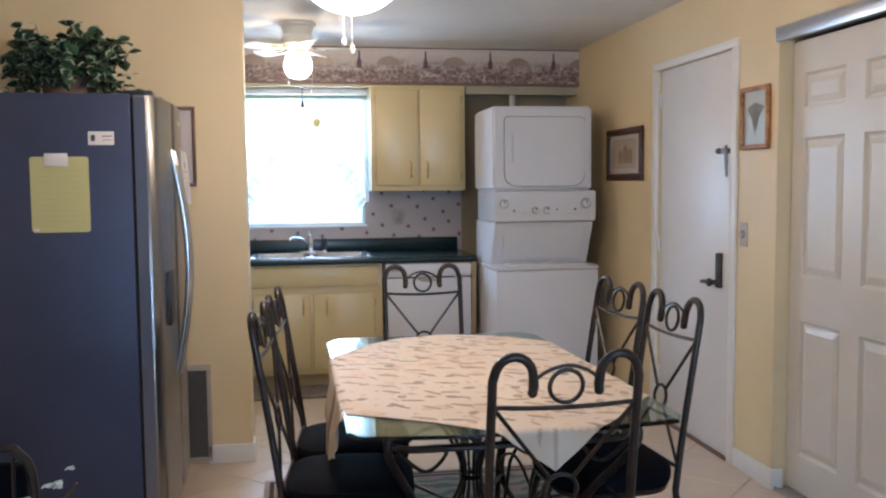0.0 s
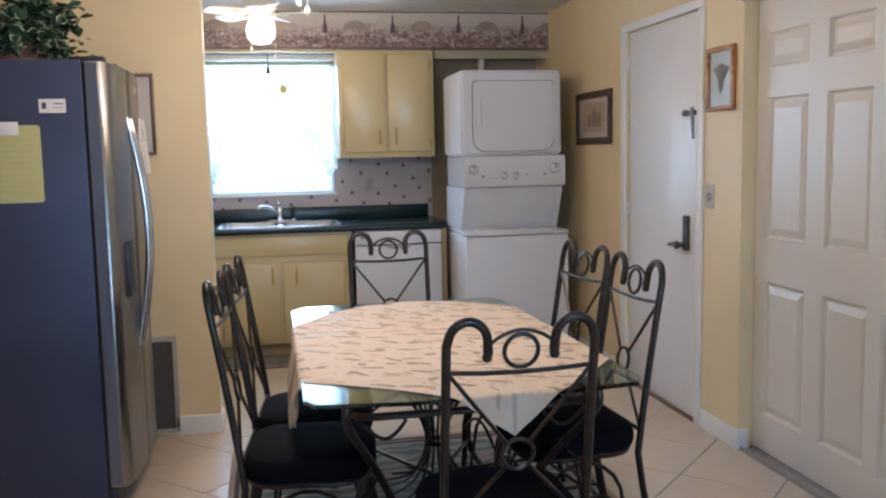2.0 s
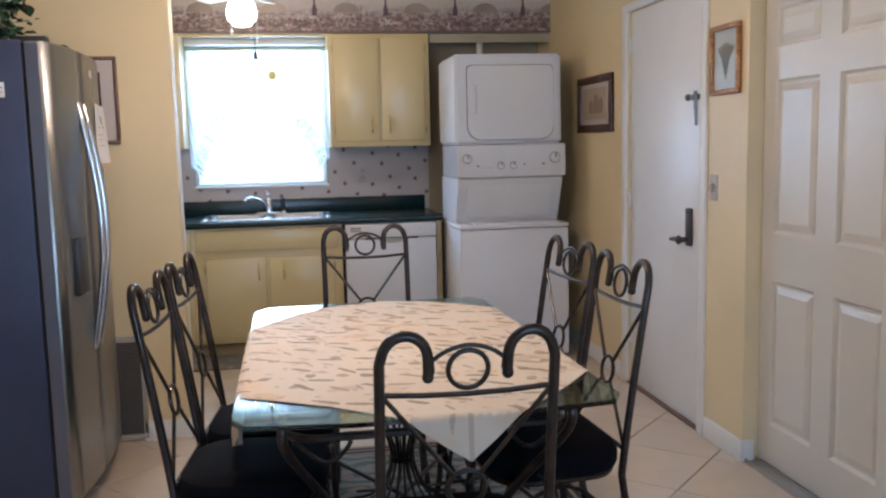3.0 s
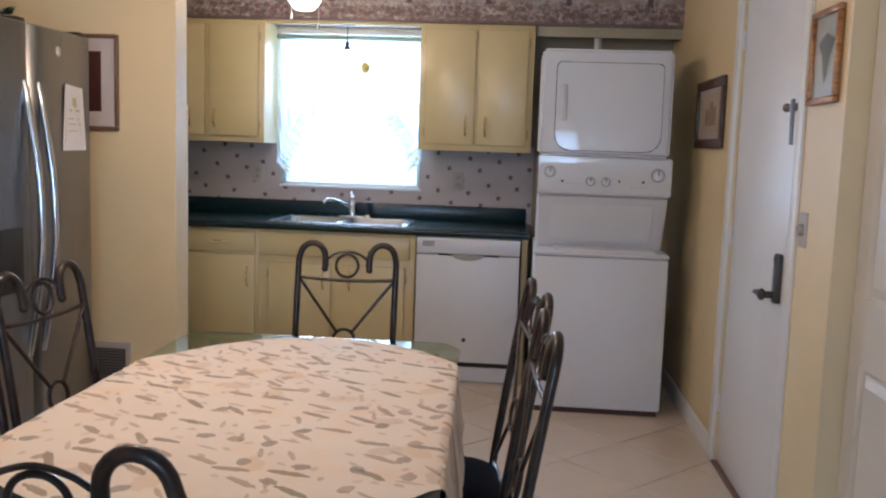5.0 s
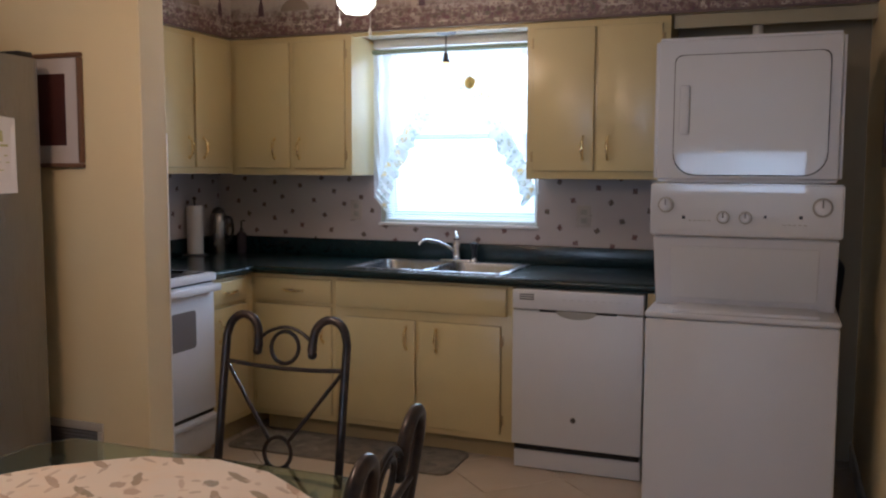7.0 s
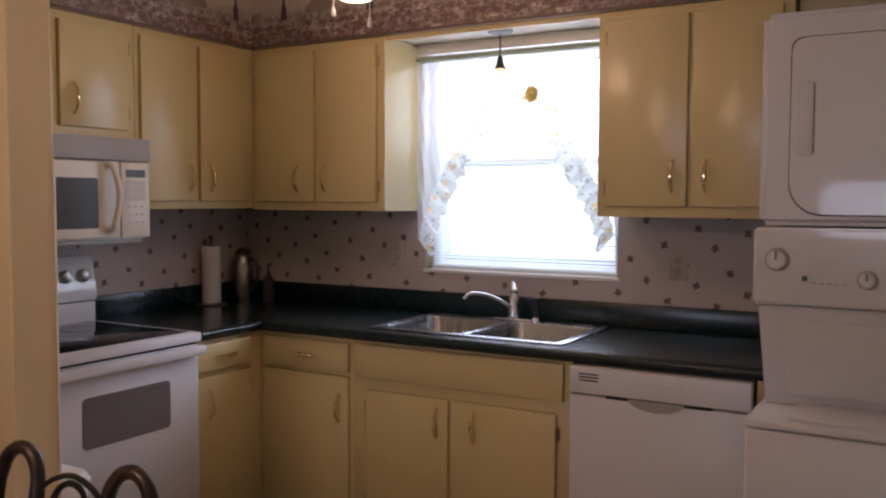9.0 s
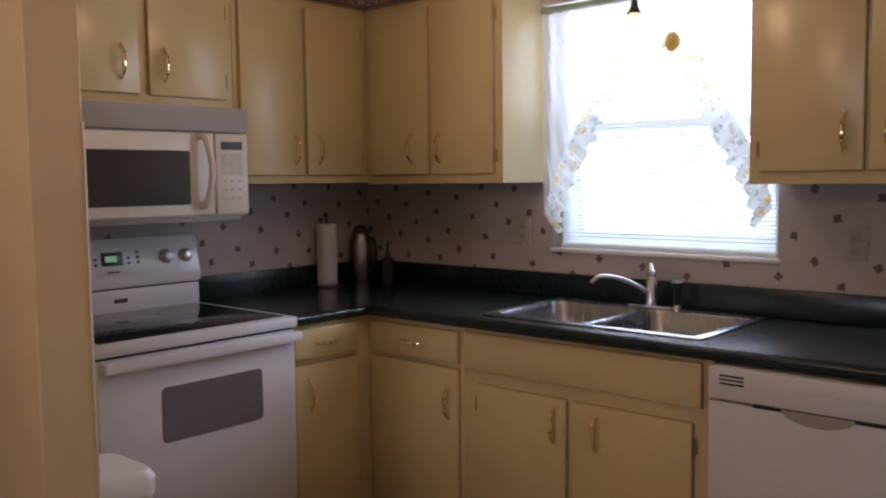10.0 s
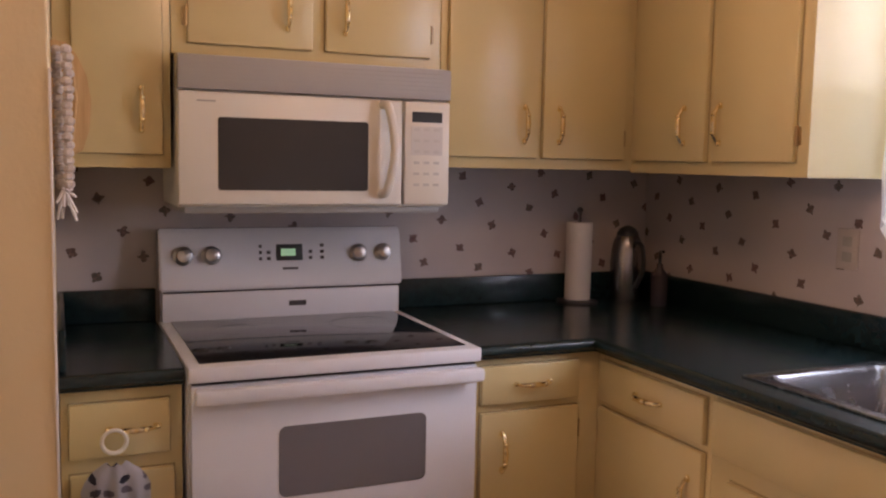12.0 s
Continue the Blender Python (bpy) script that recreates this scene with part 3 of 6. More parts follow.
# wallpapered splashback
paper = thing("wallpaper_north", (0, BACK, 0), "mauve wallpaper with small printed sprigs", "wallpaper", kind="structure")
for xa, xb, zt in ((LEFT + 0.003, WIN[0] - 0.001, UP_B + 0.03), (WIN[1] + 0.001, 2.035, UP_B + 0.03), (WIN[0] - 0.001, WIN[1] + 0.001, WIN[2] - 0.012)):
    part("paper_strip", box(xa, xb, BACK - 0.003, BACK, 0.9, zt), PAPER_Y, paper, smooth=False)
solo("wallpaper_west", box(LEFT, LEFT + 0.003, STUB_Y1, BACK, 0.9, UP_B + 0.3), PAPER_X, "mauve wallpaper with small printed sprigs", "wallpaper", smooth=False, **ST)

# baseboards
b = box(0.285, STUB_X + 0.012, STUB_Y0 - 0.012, STUB_Y0, 0, 0.095, 0.003)
box(STUB_X, STUB_X + 0.012, STUB_Y0, STUB_Y1, 0, 0.095, 0.003, bm=b)
box(RIGHT - 0.012, RIGHT, 3.878, D0 - 0.065, 0, 0.095, 0.003, bm=b)
box(RIGHT, RIGHT + 0.05, 3.878, 3.89, 0, 0.095, 0.003, bm=b)
box(RIGHT - 0.012, RIGHT, D1 + 0.085, BACK, 0, 0.095, 0.003, bm=b)
box(RIGHT - 0.012, RIGHT, REAR, 2.2, 0, 0.095, 0.003, bm=b)
box(LEFT, LEFT + 0.012, REAR, STUB_Y0, 0, 0.095, 0.003, bm=b)
box(LEFT + 0.012, -0.1, STUB_Y0 - 0.012, STUB_Y0, 0, 0.095, 0.003, bm=b)
solo("baseboard", b, TRIM, "white painted baseboard", "baseboard", **ST)
solo("corner_guard", box(STUB_X - 0.02, STUB_X + 0.003, STUB_Y1 - 0.001, STUB_Y1 + 0.003, 0.1, 1.54, 0.001), TRIM, "white plastic guard on the wall's corner", "corner guard", **ST)

# ---- kitchen window ----
win = thing("window_1", ((WIN[0] + WIN[1]) / 2, 7.06, WIN[2]), "white sash window above the sink", "window", kind="structure")
x0, x1, z0, z1 = WIN
fr = box(x0, x0 + 0.035, 7.06, 7.12, z0, z1, 0.003)
box(x1 - 0.035, x1, 7.06, 7.12, z0, z1, 0.003, bm=fr)
box(x0 + 0.035, x1 - 0.035, 7.06, 7.12, z0, z0 + 0.035, 0.003, bm=fr)
box(x0 + 0.035, x1 - 0.035, 7.06, 7.12, z1 - 0.035, z1, 0.003, bm=fr)
part("window_frame", fr, TRIM, win)
part("meeting_rail", box(x0 + 0.035, x1 - 0.035, 7.065, 7.11, 1.585, 1.615, 0.003), TRIM, win)
for za, zb in ((z0 + 0.035, 1.585), (1.615, z1 - 0.035)):
    p = part("pane", box(x0 + 0.035, x1 - 0.035, 7.088, 7.092, za, zb), PANE, win, smooth=False)
    p.visible_shadow = False
sill = box(x0 - 0.012, x1 + 0.012, 6.985, 7.06, z0 - 0.012, z0 + 0.004, 0.003)
part("window_sill", sill, TRIM, win)
solo("window_header", box(0.327, 1.306, 6.965, 6.998, 2.098, 2.146, 0.003), TRIM, "white board over the window", "window header", **ST)
blind = thing("window_blind", (0.82, 7.035, z0), "white horizontal slatted blind lowered inside the window", "blind")
part("bottom_rail", box(x0 + 0.015, x1 - 0.015, 7.025, 7.045, z0 + 0.006, z0 + 0.022, 0.003), BLIND, blind)
slat = None
for k in range(34):
    if slat is None:
        slat = part("slat", box(x0 - 0.80, x1 - 0.84, -0.011, 0.011, -0.0006, 0.0006, m=Matrix.Rotation(radians(28), 4, "X")), BLIND, blind, smooth=False, local=True)
        ob = slat
    else:
        ob = new("slat", slat.data)
        ob.parent = blind
    ob.location = (0, 0, 0.03 + k * 0.0145)
    ob.visible_shadow = False
b = box(-0.9, 2.4, 0, 0.02, 0.2, 3.4)
solo("backdrop_north", b, OUTSIDE, "bright overcast sky outside", "backdrop", smooth=False, at=(0, -7.9, 0), kind="structure").location = (0, 7.9, 0)

# ---- rear window, behind the start of the walk ----
rear = thing("window_2", (1.98, REAR - 0.1, 0.70), "sliding window letting in daylight", "window", kind="structure")
x0, x1, z0, z1 = RW
fr = box(x0, x0 + 0.05, REAR - 0.12, REAR - 0.06, z0, z1, 0.004)
for xa in ((x0 + x1) / 2 - 0.03, x1 - 0.05):
    box(xa, xa + 0.05, REAR - 0.12, REAR - 0.06, z0, z1, 0.004, bm=fr)
box(x0, x1, REAR - 0.125, REAR - 0.055, z0, z0 + 0.05, 0.004, bm=fr)
box(x0, x1, REAR - 0.125, REAR - 0.055, z1 - 0.05, z1, 0.004, bm=fr)
part("window_frame", fr, ALU, rear)
own = bmesh.new()
grid = [[own.verts.new((1.06 + 0.95 * i / 60, REAR + 0.05 + 0.018 * math.sin(i * 0.9), 0.60 + 1.35 * j)) for i in range(61)] for j in range(2)]
for i in range(60):
    own.faces.new((grid[0][i], grid[0][i + 1], grid[1][i + 1], grid[1][i]))
solo("rear_curtain", own, SHEER, "sheer white curtain over half of the rear window", "curtain", at=(1.5, REAR + 0.05, 0.6))
ob = solo("backdrop_south", box(-1.5, 5.0, -0.02, 0, 0.0, 3.4), OUTSIDE_REAR, "bright patio outside", "backdrop", smooth=False, kind="structure")
ob.location = (0, -4.2, 0)

# ---- entry door and closet ----
door = thing("door_1", (RIGHT, (D0 + D1) / 2, 0), "closed plain white entry door with dark lever lock", "door", kind="structure")
part("door_leaf", box(RIGHT + 0.012, RIGHT + 0.052, D0 + 0.004, D1 - 0.004, 0.012, DT - 0.004, 0.002), DOOR, door)
cz = bmesh.new()
box(RIGHT - 0.014, RIGHT + 0.002, D0 - 0.058, D0, 0, DT, 0.004, bm=cz)
box(RIGHT - 0.014, RIGHT + 0.002, D1, D1 + 0.075, 0, DT, 0.004, bm=cz)
box(RIGHT - 0.014, RIGHT + 0.002, D0 - 0.058, D1 + 0.072, DT, DT + 0.042, 0.004, bm=cz)
part("door_casing", cz, TRIM, door)
part("threshold", box(RIGHT - 0.012, RIGHT + 0.06, D0, D1, 0.0, 0.011, 0.003), WOOD_BROWN, door)
lk = box(RIGHT - 0.012, RIGHT + 0.012, 4.405, 4.447, 0.875, 1.055, 0.006)
ball((RIGHT - 0.004, 4.426, 1.035), 0.022, (0.6, 1, 1), lk)
part("lock_plate", lk, BRONZE, door, "dark lock plate")
lv = tube([(RIGHT - 0.005, 4.426, 0.905), (RIGHT - 0.055, 4.426, 0.905)], 0.013, 10)
tube([(RIGHT - 0.05, 4.426, 0.905), (RIGHT - 0.055, 4.47, 0.906), (RIGHT - 0.05, 4.52, 0.900)], [0.014, 0.011, 0.009], 8, lv)
ball((RIGHT - 0.052, 4.426, 0.905), 0.022, (0.7, 1, 1), lv)
part("door_handle", lv, BRONZE, door, "dark lever handle")
gd = box(RIGHT - 0.012, RIGHT + 0.012, 4.335, 4.435, 1.563, 1.588, 0.004)
ball((RIGHT - 0.012, 4.425, 1.575), 0.016, (1, 1, 1), gd)
tube([(RIGHT - 0.022, 4.325, 1.60), (RIGHT - 0.024, 4.315, 1.53), (RIGHT - 0.022, 4.317, 1.445)], 0.007, 6, gd)
tube([(RIGHT - 0.022, 4.337, 1.60), (RIGHT - 0.024, 4.329, 1.53), (RIGHT - 0.022, 4.317, 1.445)], 0.005, 6, gd)
part("swing_guard", gd, GREY_METAL, door, "dull metal swing-bar guard")
hg = bmesh.new()
for z in (0.28, 1.05, 1.90):
    tube([(RIGHT + 0.006, D1 - 0.006, z - 0.04), (RIGHT + 0.006, D1 - 0.006, z + 0.04)], 0.007, 6, hg)
part("hinges", hg, TRIM, door)

# six-panel sliding closet doors


def panel_door(name, x, ya, yb, label):
    """A moulded door in the plane x, from ya down to yb, with six raised panels."""
    th = thing(name, (x + 0.02, (ya + yb) / 2, 0.02), label, "closet door", kind="structure")
    w = ya - yb
    cols = [(yb + 0.111 * w, yb + 0.439 * w), (yb + 0.578 * w, yb + 0.906 * w)]
    rows = [(0.19, 0.80), (0.995, 1.612), (1.74, 1.893)]
    leaf = box(x + 0.013, x + 0.038, yb, ya, 0.02, 2.035)
    ys = [yb, cols[0][0], cols[0][1], cols[1][0], cols[1][1], ya]
    zs = [0.02, rows[0][0], rows[0][1], rows[1][0], rows[1][1], rows[2][0], rows[2][1], 2.035]
    for i in (0, 2, 4):
        box(x, x + 0.013, ys[i], ys[i + 1], 0.02, 2.035, bm=leaf)
    for i in (1, 3):
        for k in (0, 2, 4, 6):
            box(x, x + 0.013, ys[i], ys[i + 1], zs[k], zs[k + 1], bm=leaf)
    part("door_leaf", leaf, CLOSET, th)
    for c0, c1 in cols:
        for r0, r1 in rows:
            f = bmesh.new()
            # sloped moulding and the raised field inside
            loops = []
            for inset, depth in ((0, 0.0), (0.004, 0.005), (0.011, 0.0125), (0.019, 0.0125), (0.024, 0.009), (0.048, 0.001)):
                loops.append([f.verts.new((x + depth, yy, zz)) for yy, zz in ((c0 + inset, r0 + inset), (c1 - inset, r0 + inset), (c1 - inset, r1 - inset), (c0 + inset, r1 - inset))])
            for a, c in zip(loops, loops[1:]):
                for k in range(4):
                    f.faces.new((a[k], a[(k + 1) % 4], c[(k + 1) % 4], c[k]))
            f.faces.new(loops[-1])
            bmesh.ops.recalc_face_normals(f, faces=f.faces)
            if sum(fc.normal.x for fc in f.faces) > 0:
                bmesh.ops.reverse_faces(f, faces=f.faces)
            part("raised_panel", f, CLOSET, th, smooth=False)
    return th


panel_door("door_2", 2.957, 3.885, 2.985, "closed cream-white six-panel sliding closet door")
panel_door("door_3", 2.915, 3.055, 2.21, "closed cream-white six-panel sliding closet door")
tr = box(RIGHT - 0.012, RIGHT + 0.012, 2.2, 3.905, 2.04, 2.105, 0.004)
box(RIGHT + 0.012, RIGHT + 0.12, 2.2, 3.89, 2.05, 2.08, bm=tr)
solo("closet_track", tr, ALU, "silver closet door head track", "closet track", **ST)
tr = bmesh.new()
for xx in (2.895, 2.947, 2.998):
    box(xx, xx + 0.006, 2.2, 3.885, 0.0, 0.018, 0.001, bm=tr)
box(2.892, 3.004, 2.2, 3.885, 0.0, 0.006, bm=tr)
solo("closet_floor_track", tr, make("dull_track_metal", 0.5, 0.6, (0.40, 0.37, 0.34)), "silver closet door floor track", "closet track", **ST)

# ---- kitchen cupboards ----


def bow_pull(bm, at, axis, out, length=0.100):
    """A bowed brass pull with a porcelain-like middle; axis along it, out away from the front."""
    a, o, p = Vector(axis), Vector(out), Vector(at)
    h = length / 2
    pts = [p - a * h, p - a * h + o * 0.012, p - a * h * 0.6 + o * 0.024, p + o * 0.027, p + a * h * 0.6 + o * 0.024, p + a * h + o * 0.012, p + a * h]
    tube(pts, [0.0065, 0.0045, 0.0065, 0.0085, 0.0065, 0.0045, 0.0065], 8, bm)
    for s in (-1, 1):
        ball(p + a * h * s * 1.12 + o * 0.004, 0.007, (1, 1, 1), bm, u=8, v=6)
        ball(p + a * h * s * 0.55 + o * 0.026, 0.0078, (1, 1, 1), bm, u=8, v=6)
    return bm


def front(parent, plane, u0, u1, v0, v1, name="door", pull=None, lie=False, hinge=0):
    """A lipped door or drawer front with its pull and its hinges."""
    b = slab(plane, u0, u1, v0, v1, 0.0005, 0.018, 0.005)
    d = part(name, b, CAB, parent)
    # thin dark sheet behind the front draws the shade round its edge
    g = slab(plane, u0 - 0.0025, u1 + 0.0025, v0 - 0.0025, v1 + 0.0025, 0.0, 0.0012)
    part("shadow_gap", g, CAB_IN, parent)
    if pull:
        o = Vector(plane(pull[0], pull[1], 0.018))
        out = Vector(plane(0, 0, 1)) - Vector(plane(0, 0, 0))
        axis = Vector(plane(1, 0, 0)) - Vector(plane(0, 0, 0)) if lie else Vector((0, 0, 1))
        part("handle", bow_pull(bmesh.new(), o, axis, out), BRASS, d, "small brass bow handle")
    if hinge:
        uh = u0 - 0.008 if hinge < 0 else u1 + 0.008
        for vh in (v0 + 0.07, v1 - 0.07):
            hb = bmesh.new()
            slab(plane, uh - 0.006, uh + 0.006, vh - 0.024, vh + 0.024, 0, 0.005, 0.002, hb)
            tube([plane(uh - 0.004 * hinge, vh - 0.026, 0.01), plane(uh - 0.004 * hinge, vh + 0.026, 0.01)], 0.0045, 6, hb)
            part("hinge", hb, HINGE, d, "dull brass surface hinge")
    return d


def cupboard(name, x0, x1, y0, y1, z0, z1, label, cat="kitchen wall cupboard", group="wall cupboards"):
    th = thing(name, ((x0 + x1) / 2, (y0 + y1) / 2, z0), label, cat, group)
    return th, part("body", box(x0, x1, y0, y1, z0, z1, 0.003), CAB, th)


FY, FX = face_y(UP_Y), face_x(UP_X)
WALLTXT = "cream-painted wall cupboard with two closed doors"
u, _ = cupboard("wall_cupboard", 1.308, 2.008, UP_Y, BACK - 0.004, 1.372, UP_T, WALLTXT + " beside the window")
front(u, FY, 1.345, 1.652, 1.412, 2.112, pull=(1.600, 1.525), hinge=-1)
front(u, FY, 1.668, 1.972, 1.412, 2.112, pull=(1.722, 1.525), hinge=1)
u, _ = cupboard("wall_cupboard", UP_X, 0.325, UP_Y, BACK - 0.004, 1.383, UP_T, WALLTXT + " and plain side")
front(u, FY, UP_X + 0.035, -0.06, 1.422, 2.112, pull=(-0.15, 1.53), hinge=0)
front(u, FY, -0.028, 0.285, 1.422, 2.112, pull=(0.008, 1.53), hinge=1)
u, _ = cupboard("wall_cupboard", LEFT + 0.004, UP_X, 5.992, BACK - 0.004, 1.390, UP_T, WALLTXT + " in the corner")
front(u, FX, 6.015, 6.325, 1.425, 2.112, pull=(6.275, 1.53), hinge=0)
front(u, FX, 6.345, 6.655, 1.425, 2.112, pull=(6.40, 1.53), hinge=1)
u, _ = cupboard("wall_cupboard", LEFT + 0.004, UP_X, 5.208, 5.990, 1.682, UP_T, "short cream-painted wall cupboard with two closed doors over the microwave")
front(u, FX, 5.25, 5.592, 1.712, 2.112, pull=(5.52, 1.82), hinge=-1)
front(u, FX, 5.630, 5.952, 1.712, 2.112, pull=(5.685, 1.82), hinge=1)
u, _ = cupboard("wall_cupboard", LEFT + 0.004, UP_X, STUB_Y1 + 0.002, 5.206, 1.375, UP_T, "narrow cream-painted wall cupboard with one closed door")
front(u, FX, 4.962, 5.185, 1.412, 2.112, pull=(5.13, 1.53), hinge=0)
solo("light_valance", box(0.325, 1.308, UP_Y + 0.01, UP_Y + 0.03, 2.128, 2.147, 0.002), CAB, "cream board joining the cupboards over the window", "valance board")

# base units
BY, BX = face_y(BASE_Y), face_x(BASE_X)


def base(name, x0, x1, y0, y1, label, toe):
    th = thing(name, ((x0 + x1) / 2, (y0 + y1) / 2, 0), label, "kitchen base cupboard", "base cupboards")
    if name == "sink_cupboard":
        b = box(x0, x1, y0, y1, 0.10, 0.72, 0.002)
        box(x0, x1, y0, y0 + 0.02, 0.72, 0.868, bm=b)
    else:
        b = box(x0, x1, y0, y1, 0.10, 0.868, 0.002)
    part("body", b, CAB, th)
    tx0, tx1, ty0, ty1 = toe
    # shade under the unit is put into the toe kick's darker colour
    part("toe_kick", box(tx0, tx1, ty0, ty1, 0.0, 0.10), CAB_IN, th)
    return th


u = base("base_cupboard", BASE_X, 0.385, BASE_Y, BACK - 0.004, "cream base cupboard with one drawer over a door", (BASE_X + 0.05, 0.385, BASE_Y + 0.07, BACK - 0.01))
front(u, BY, BASE_X + 0.03, 0.368, 0.725, 0.845, "drawer", pull=(0.150, 0.785), lie=True)
front(u, BY, BASE_X + 0.03, 0.368, 0.135, 0.705, "door", pull=(0.325, 0.575), hinge=-1)
u = base("sink_cupboard", 0.386, 1.345, BASE_Y, BACK - 0.004, "cream sink base cupboard with two closed doors", (0.386, 1.345, BASE_Y + 0.07, BACK - 0.01))
front(u, BY, 0.40, 1.312, 0.715, 0.850, "false_front")
front(u, BY, 0.455, 0.838, 0.135, 0.665, "door", pull=(0.793, 0.575), hinge=-1)
front(u, BY, 0.862, 1.285, 0.135, 0.665, "door", pull=(0.955, 0.575), hinge=1)
u = base("base_cupboard", LEFT + 0.004, BASE_X, 5.962, BACK - 0.004, "cream corner base cupboard with one drawer over a door", (LEFT + 0.01, BASE_X - 0.05, 5.962, BACK - 0.01))
front(u, BX, 5.985, 6.300, 0.735, 0.845, "drawer", pull=(6.145, 0.79), lie=True)
front(u, BX, 5.985, 6.300, 0.135, 0.712, "door", pull=(6.05, 0.60), hinge=1)
u = base("drawer_cupboard", LEFT + 0.004, BASE_X, STUB_Y1 + 0.002, 5.188, "cream base cupboard with drawers beside the stove", (LEFT + 0.01, BASE_X - 0.05, STUB_Y1 + 0.002, 5.188))
front(u, BX, 4.935, 5.158, 0.705, 0.835, "drawer", pull=(5.075, 0.772), lie=True)
front(u, BX, 4.935, 5.168, 0.42, 0.668, "drawer", pull=(5.075, 0.55), lie=True)
front(u, BX, 4.935, 5.168, 0.135, 0.39, "drawer", pull=(5.075, 0.27), lie=True)
solo("end_panel", box(1.978, 2.012, BASE_Y - 0.04, BACK - 0.004, 0, 0.868, 0.002), CAB_IN, "dark brown end panel beside the dishwasher", "end panel")

# ---- worktop with its sink cut-out ----
CF_Y, CF_X = BASE_Y - 0.03, BASE_X + 0.025
S0, S1, T0, T1 = 0.430, 1.285, 6.415, 6.945
wt = thing("worktop", (0.8, 6.7, 0.868), "dark green laminate worktop with raised back edge", "worktop")
zz = (0.868, COUNTER_Z)


def board(xs, ys, keep, z0, z1):
    """One solid board of grid cells; keep(i, j) tells which are there."""
    own = bmesh.new()
    grid = {}

    def at(i, j, z):
        if (i, j, z) not in grid:
            grid[i, j, z] = own.verts.new((xs[i], ys[j], z))
        return grid[i, j, z]

    def there(i, j):
        return 0 <= i < len(xs) - 1 and 0 <= j < len(ys) - 1 and keep(i, j)

    for i in range(len(xs) - 1):
        for j in range(len(ys) - 1):
            if not there(i, j):
                continue
            ring = [(i, j), (i + 1, j), (i + 1, j + 1), (i, j + 1)]
            own.faces.new([at(*p, z1) for p in ring])
            own.faces.new([at(*p, z0) for p in ring[::-1]])
            for (a, c), (di, dj) in zip(((0, 1), (1, 2), (2, 3), (3, 0)), ((0, -1), (1, 0), (0, 1), (-1, 0))):
                if not there(i + di, j + dj):
                    own.faces.new((at(*ring[a], z0), at(*ring[c], z0), at(*ring[c], z1), at(*ring[a], z1)))
    return own


b = board([LEFT + 0.004, CF_X, S0 + 0.02, S1 - 0.02, 2.022], [5.958, CF_Y, T0 + 0.02, T1 - 0.02, BACK - 0.004], lambda i, j: (i == 0) if j == 0 else not (i == 2 and j == 2), *zz)
part("top", b, COUNTER, wt, smooth=False)
part("front_edge", tube([(CF_X, CF_Y + 0.004, COUNTER_Z - 0.018), (2.022, CF_Y + 0.004, COUNTER_Z - 0.018)], 0.0179, 12), COUNTER, wt)
part("front_edge", tube([(CF_X - 0.004, 5.958, COUNTER_Z - 0.018), (CF_X - 0.004, CF_Y, COUNTER_Z - 0.018)], 0.0179, 12), COUNTER, wt)
b = box(LEFT + 0.02, 2.0, BACK - 0.024, BACK - 0.004, COUNTER_Z, 1.008, 0.005)
box(LEFT + 0.004, LEFT + 0.02, 5.95, BACK - 0.004, COUNTER_Z, 1.008, 0.005, bm=b)
part("back_edge", b, COUNTER, wt)
wt2 = thing("worktop", (-0.44, 5.05, 0.868), "short piece of dark green laminate worktop beside the stove", "worktop")
b = box(LEFT + 0.004, CF_X, STUB_Y1 + 0.002, 5.19, *zz)
tube([(CF_X - 0.004, STUB_Y1 + 0.002, COUNTER_Z - 0.018), (CF_X - 0.004, 5.19, COUNTER_Z - 0.018)], 0.0179, 12, b)
part("top", b, COUNTER, wt2)
b = box(LEFT + 0.004, LEFT + 0.02, STUB_Y1 + 0.002, 5.19, COUNTER_Z, 1.008, 0.005)
box(LEFT + 0.02, CF_X - 0.03, STUB_Y1 + 0.002, STUB_Y1 + 0.018, COUNTER_Z, 1.008, 0.005, bm=b)
part("back_edge", b, COUNTER, wt2)

# ---- double sink and tap ----


def rounded(x0, x1, y0, y1, r, steps=5):
    pts = []
    for cx, cy, a in ((x1 - r, y1 - r, 0), (x0 + r, y1 - r, 90), (x0 + r, y0 + r, 180), (x1 - r, y0 + r, 270)):
        pts += arc(cx, cy, r, a, a + 90, steps)
    return pts


def loft(rings, bm=None, cap=True, mi=0):
    own = bmesh.new()
    vr = [[own.verts.new(p) for p in ring] for ring in rings]
    k = len(vr[0])
    for a, c in zip(vr, vr[1:]):
        for i in range(k):
            own.faces.new((a[i], a[(i + 1) % k], c[(i + 1) % k], c[i]))
    if cap:
        own.faces.new(vr[-1])
    bmesh.ops.recalc_face_normals(own, faces=own.faces)
    return join(bm, own, None, mi)


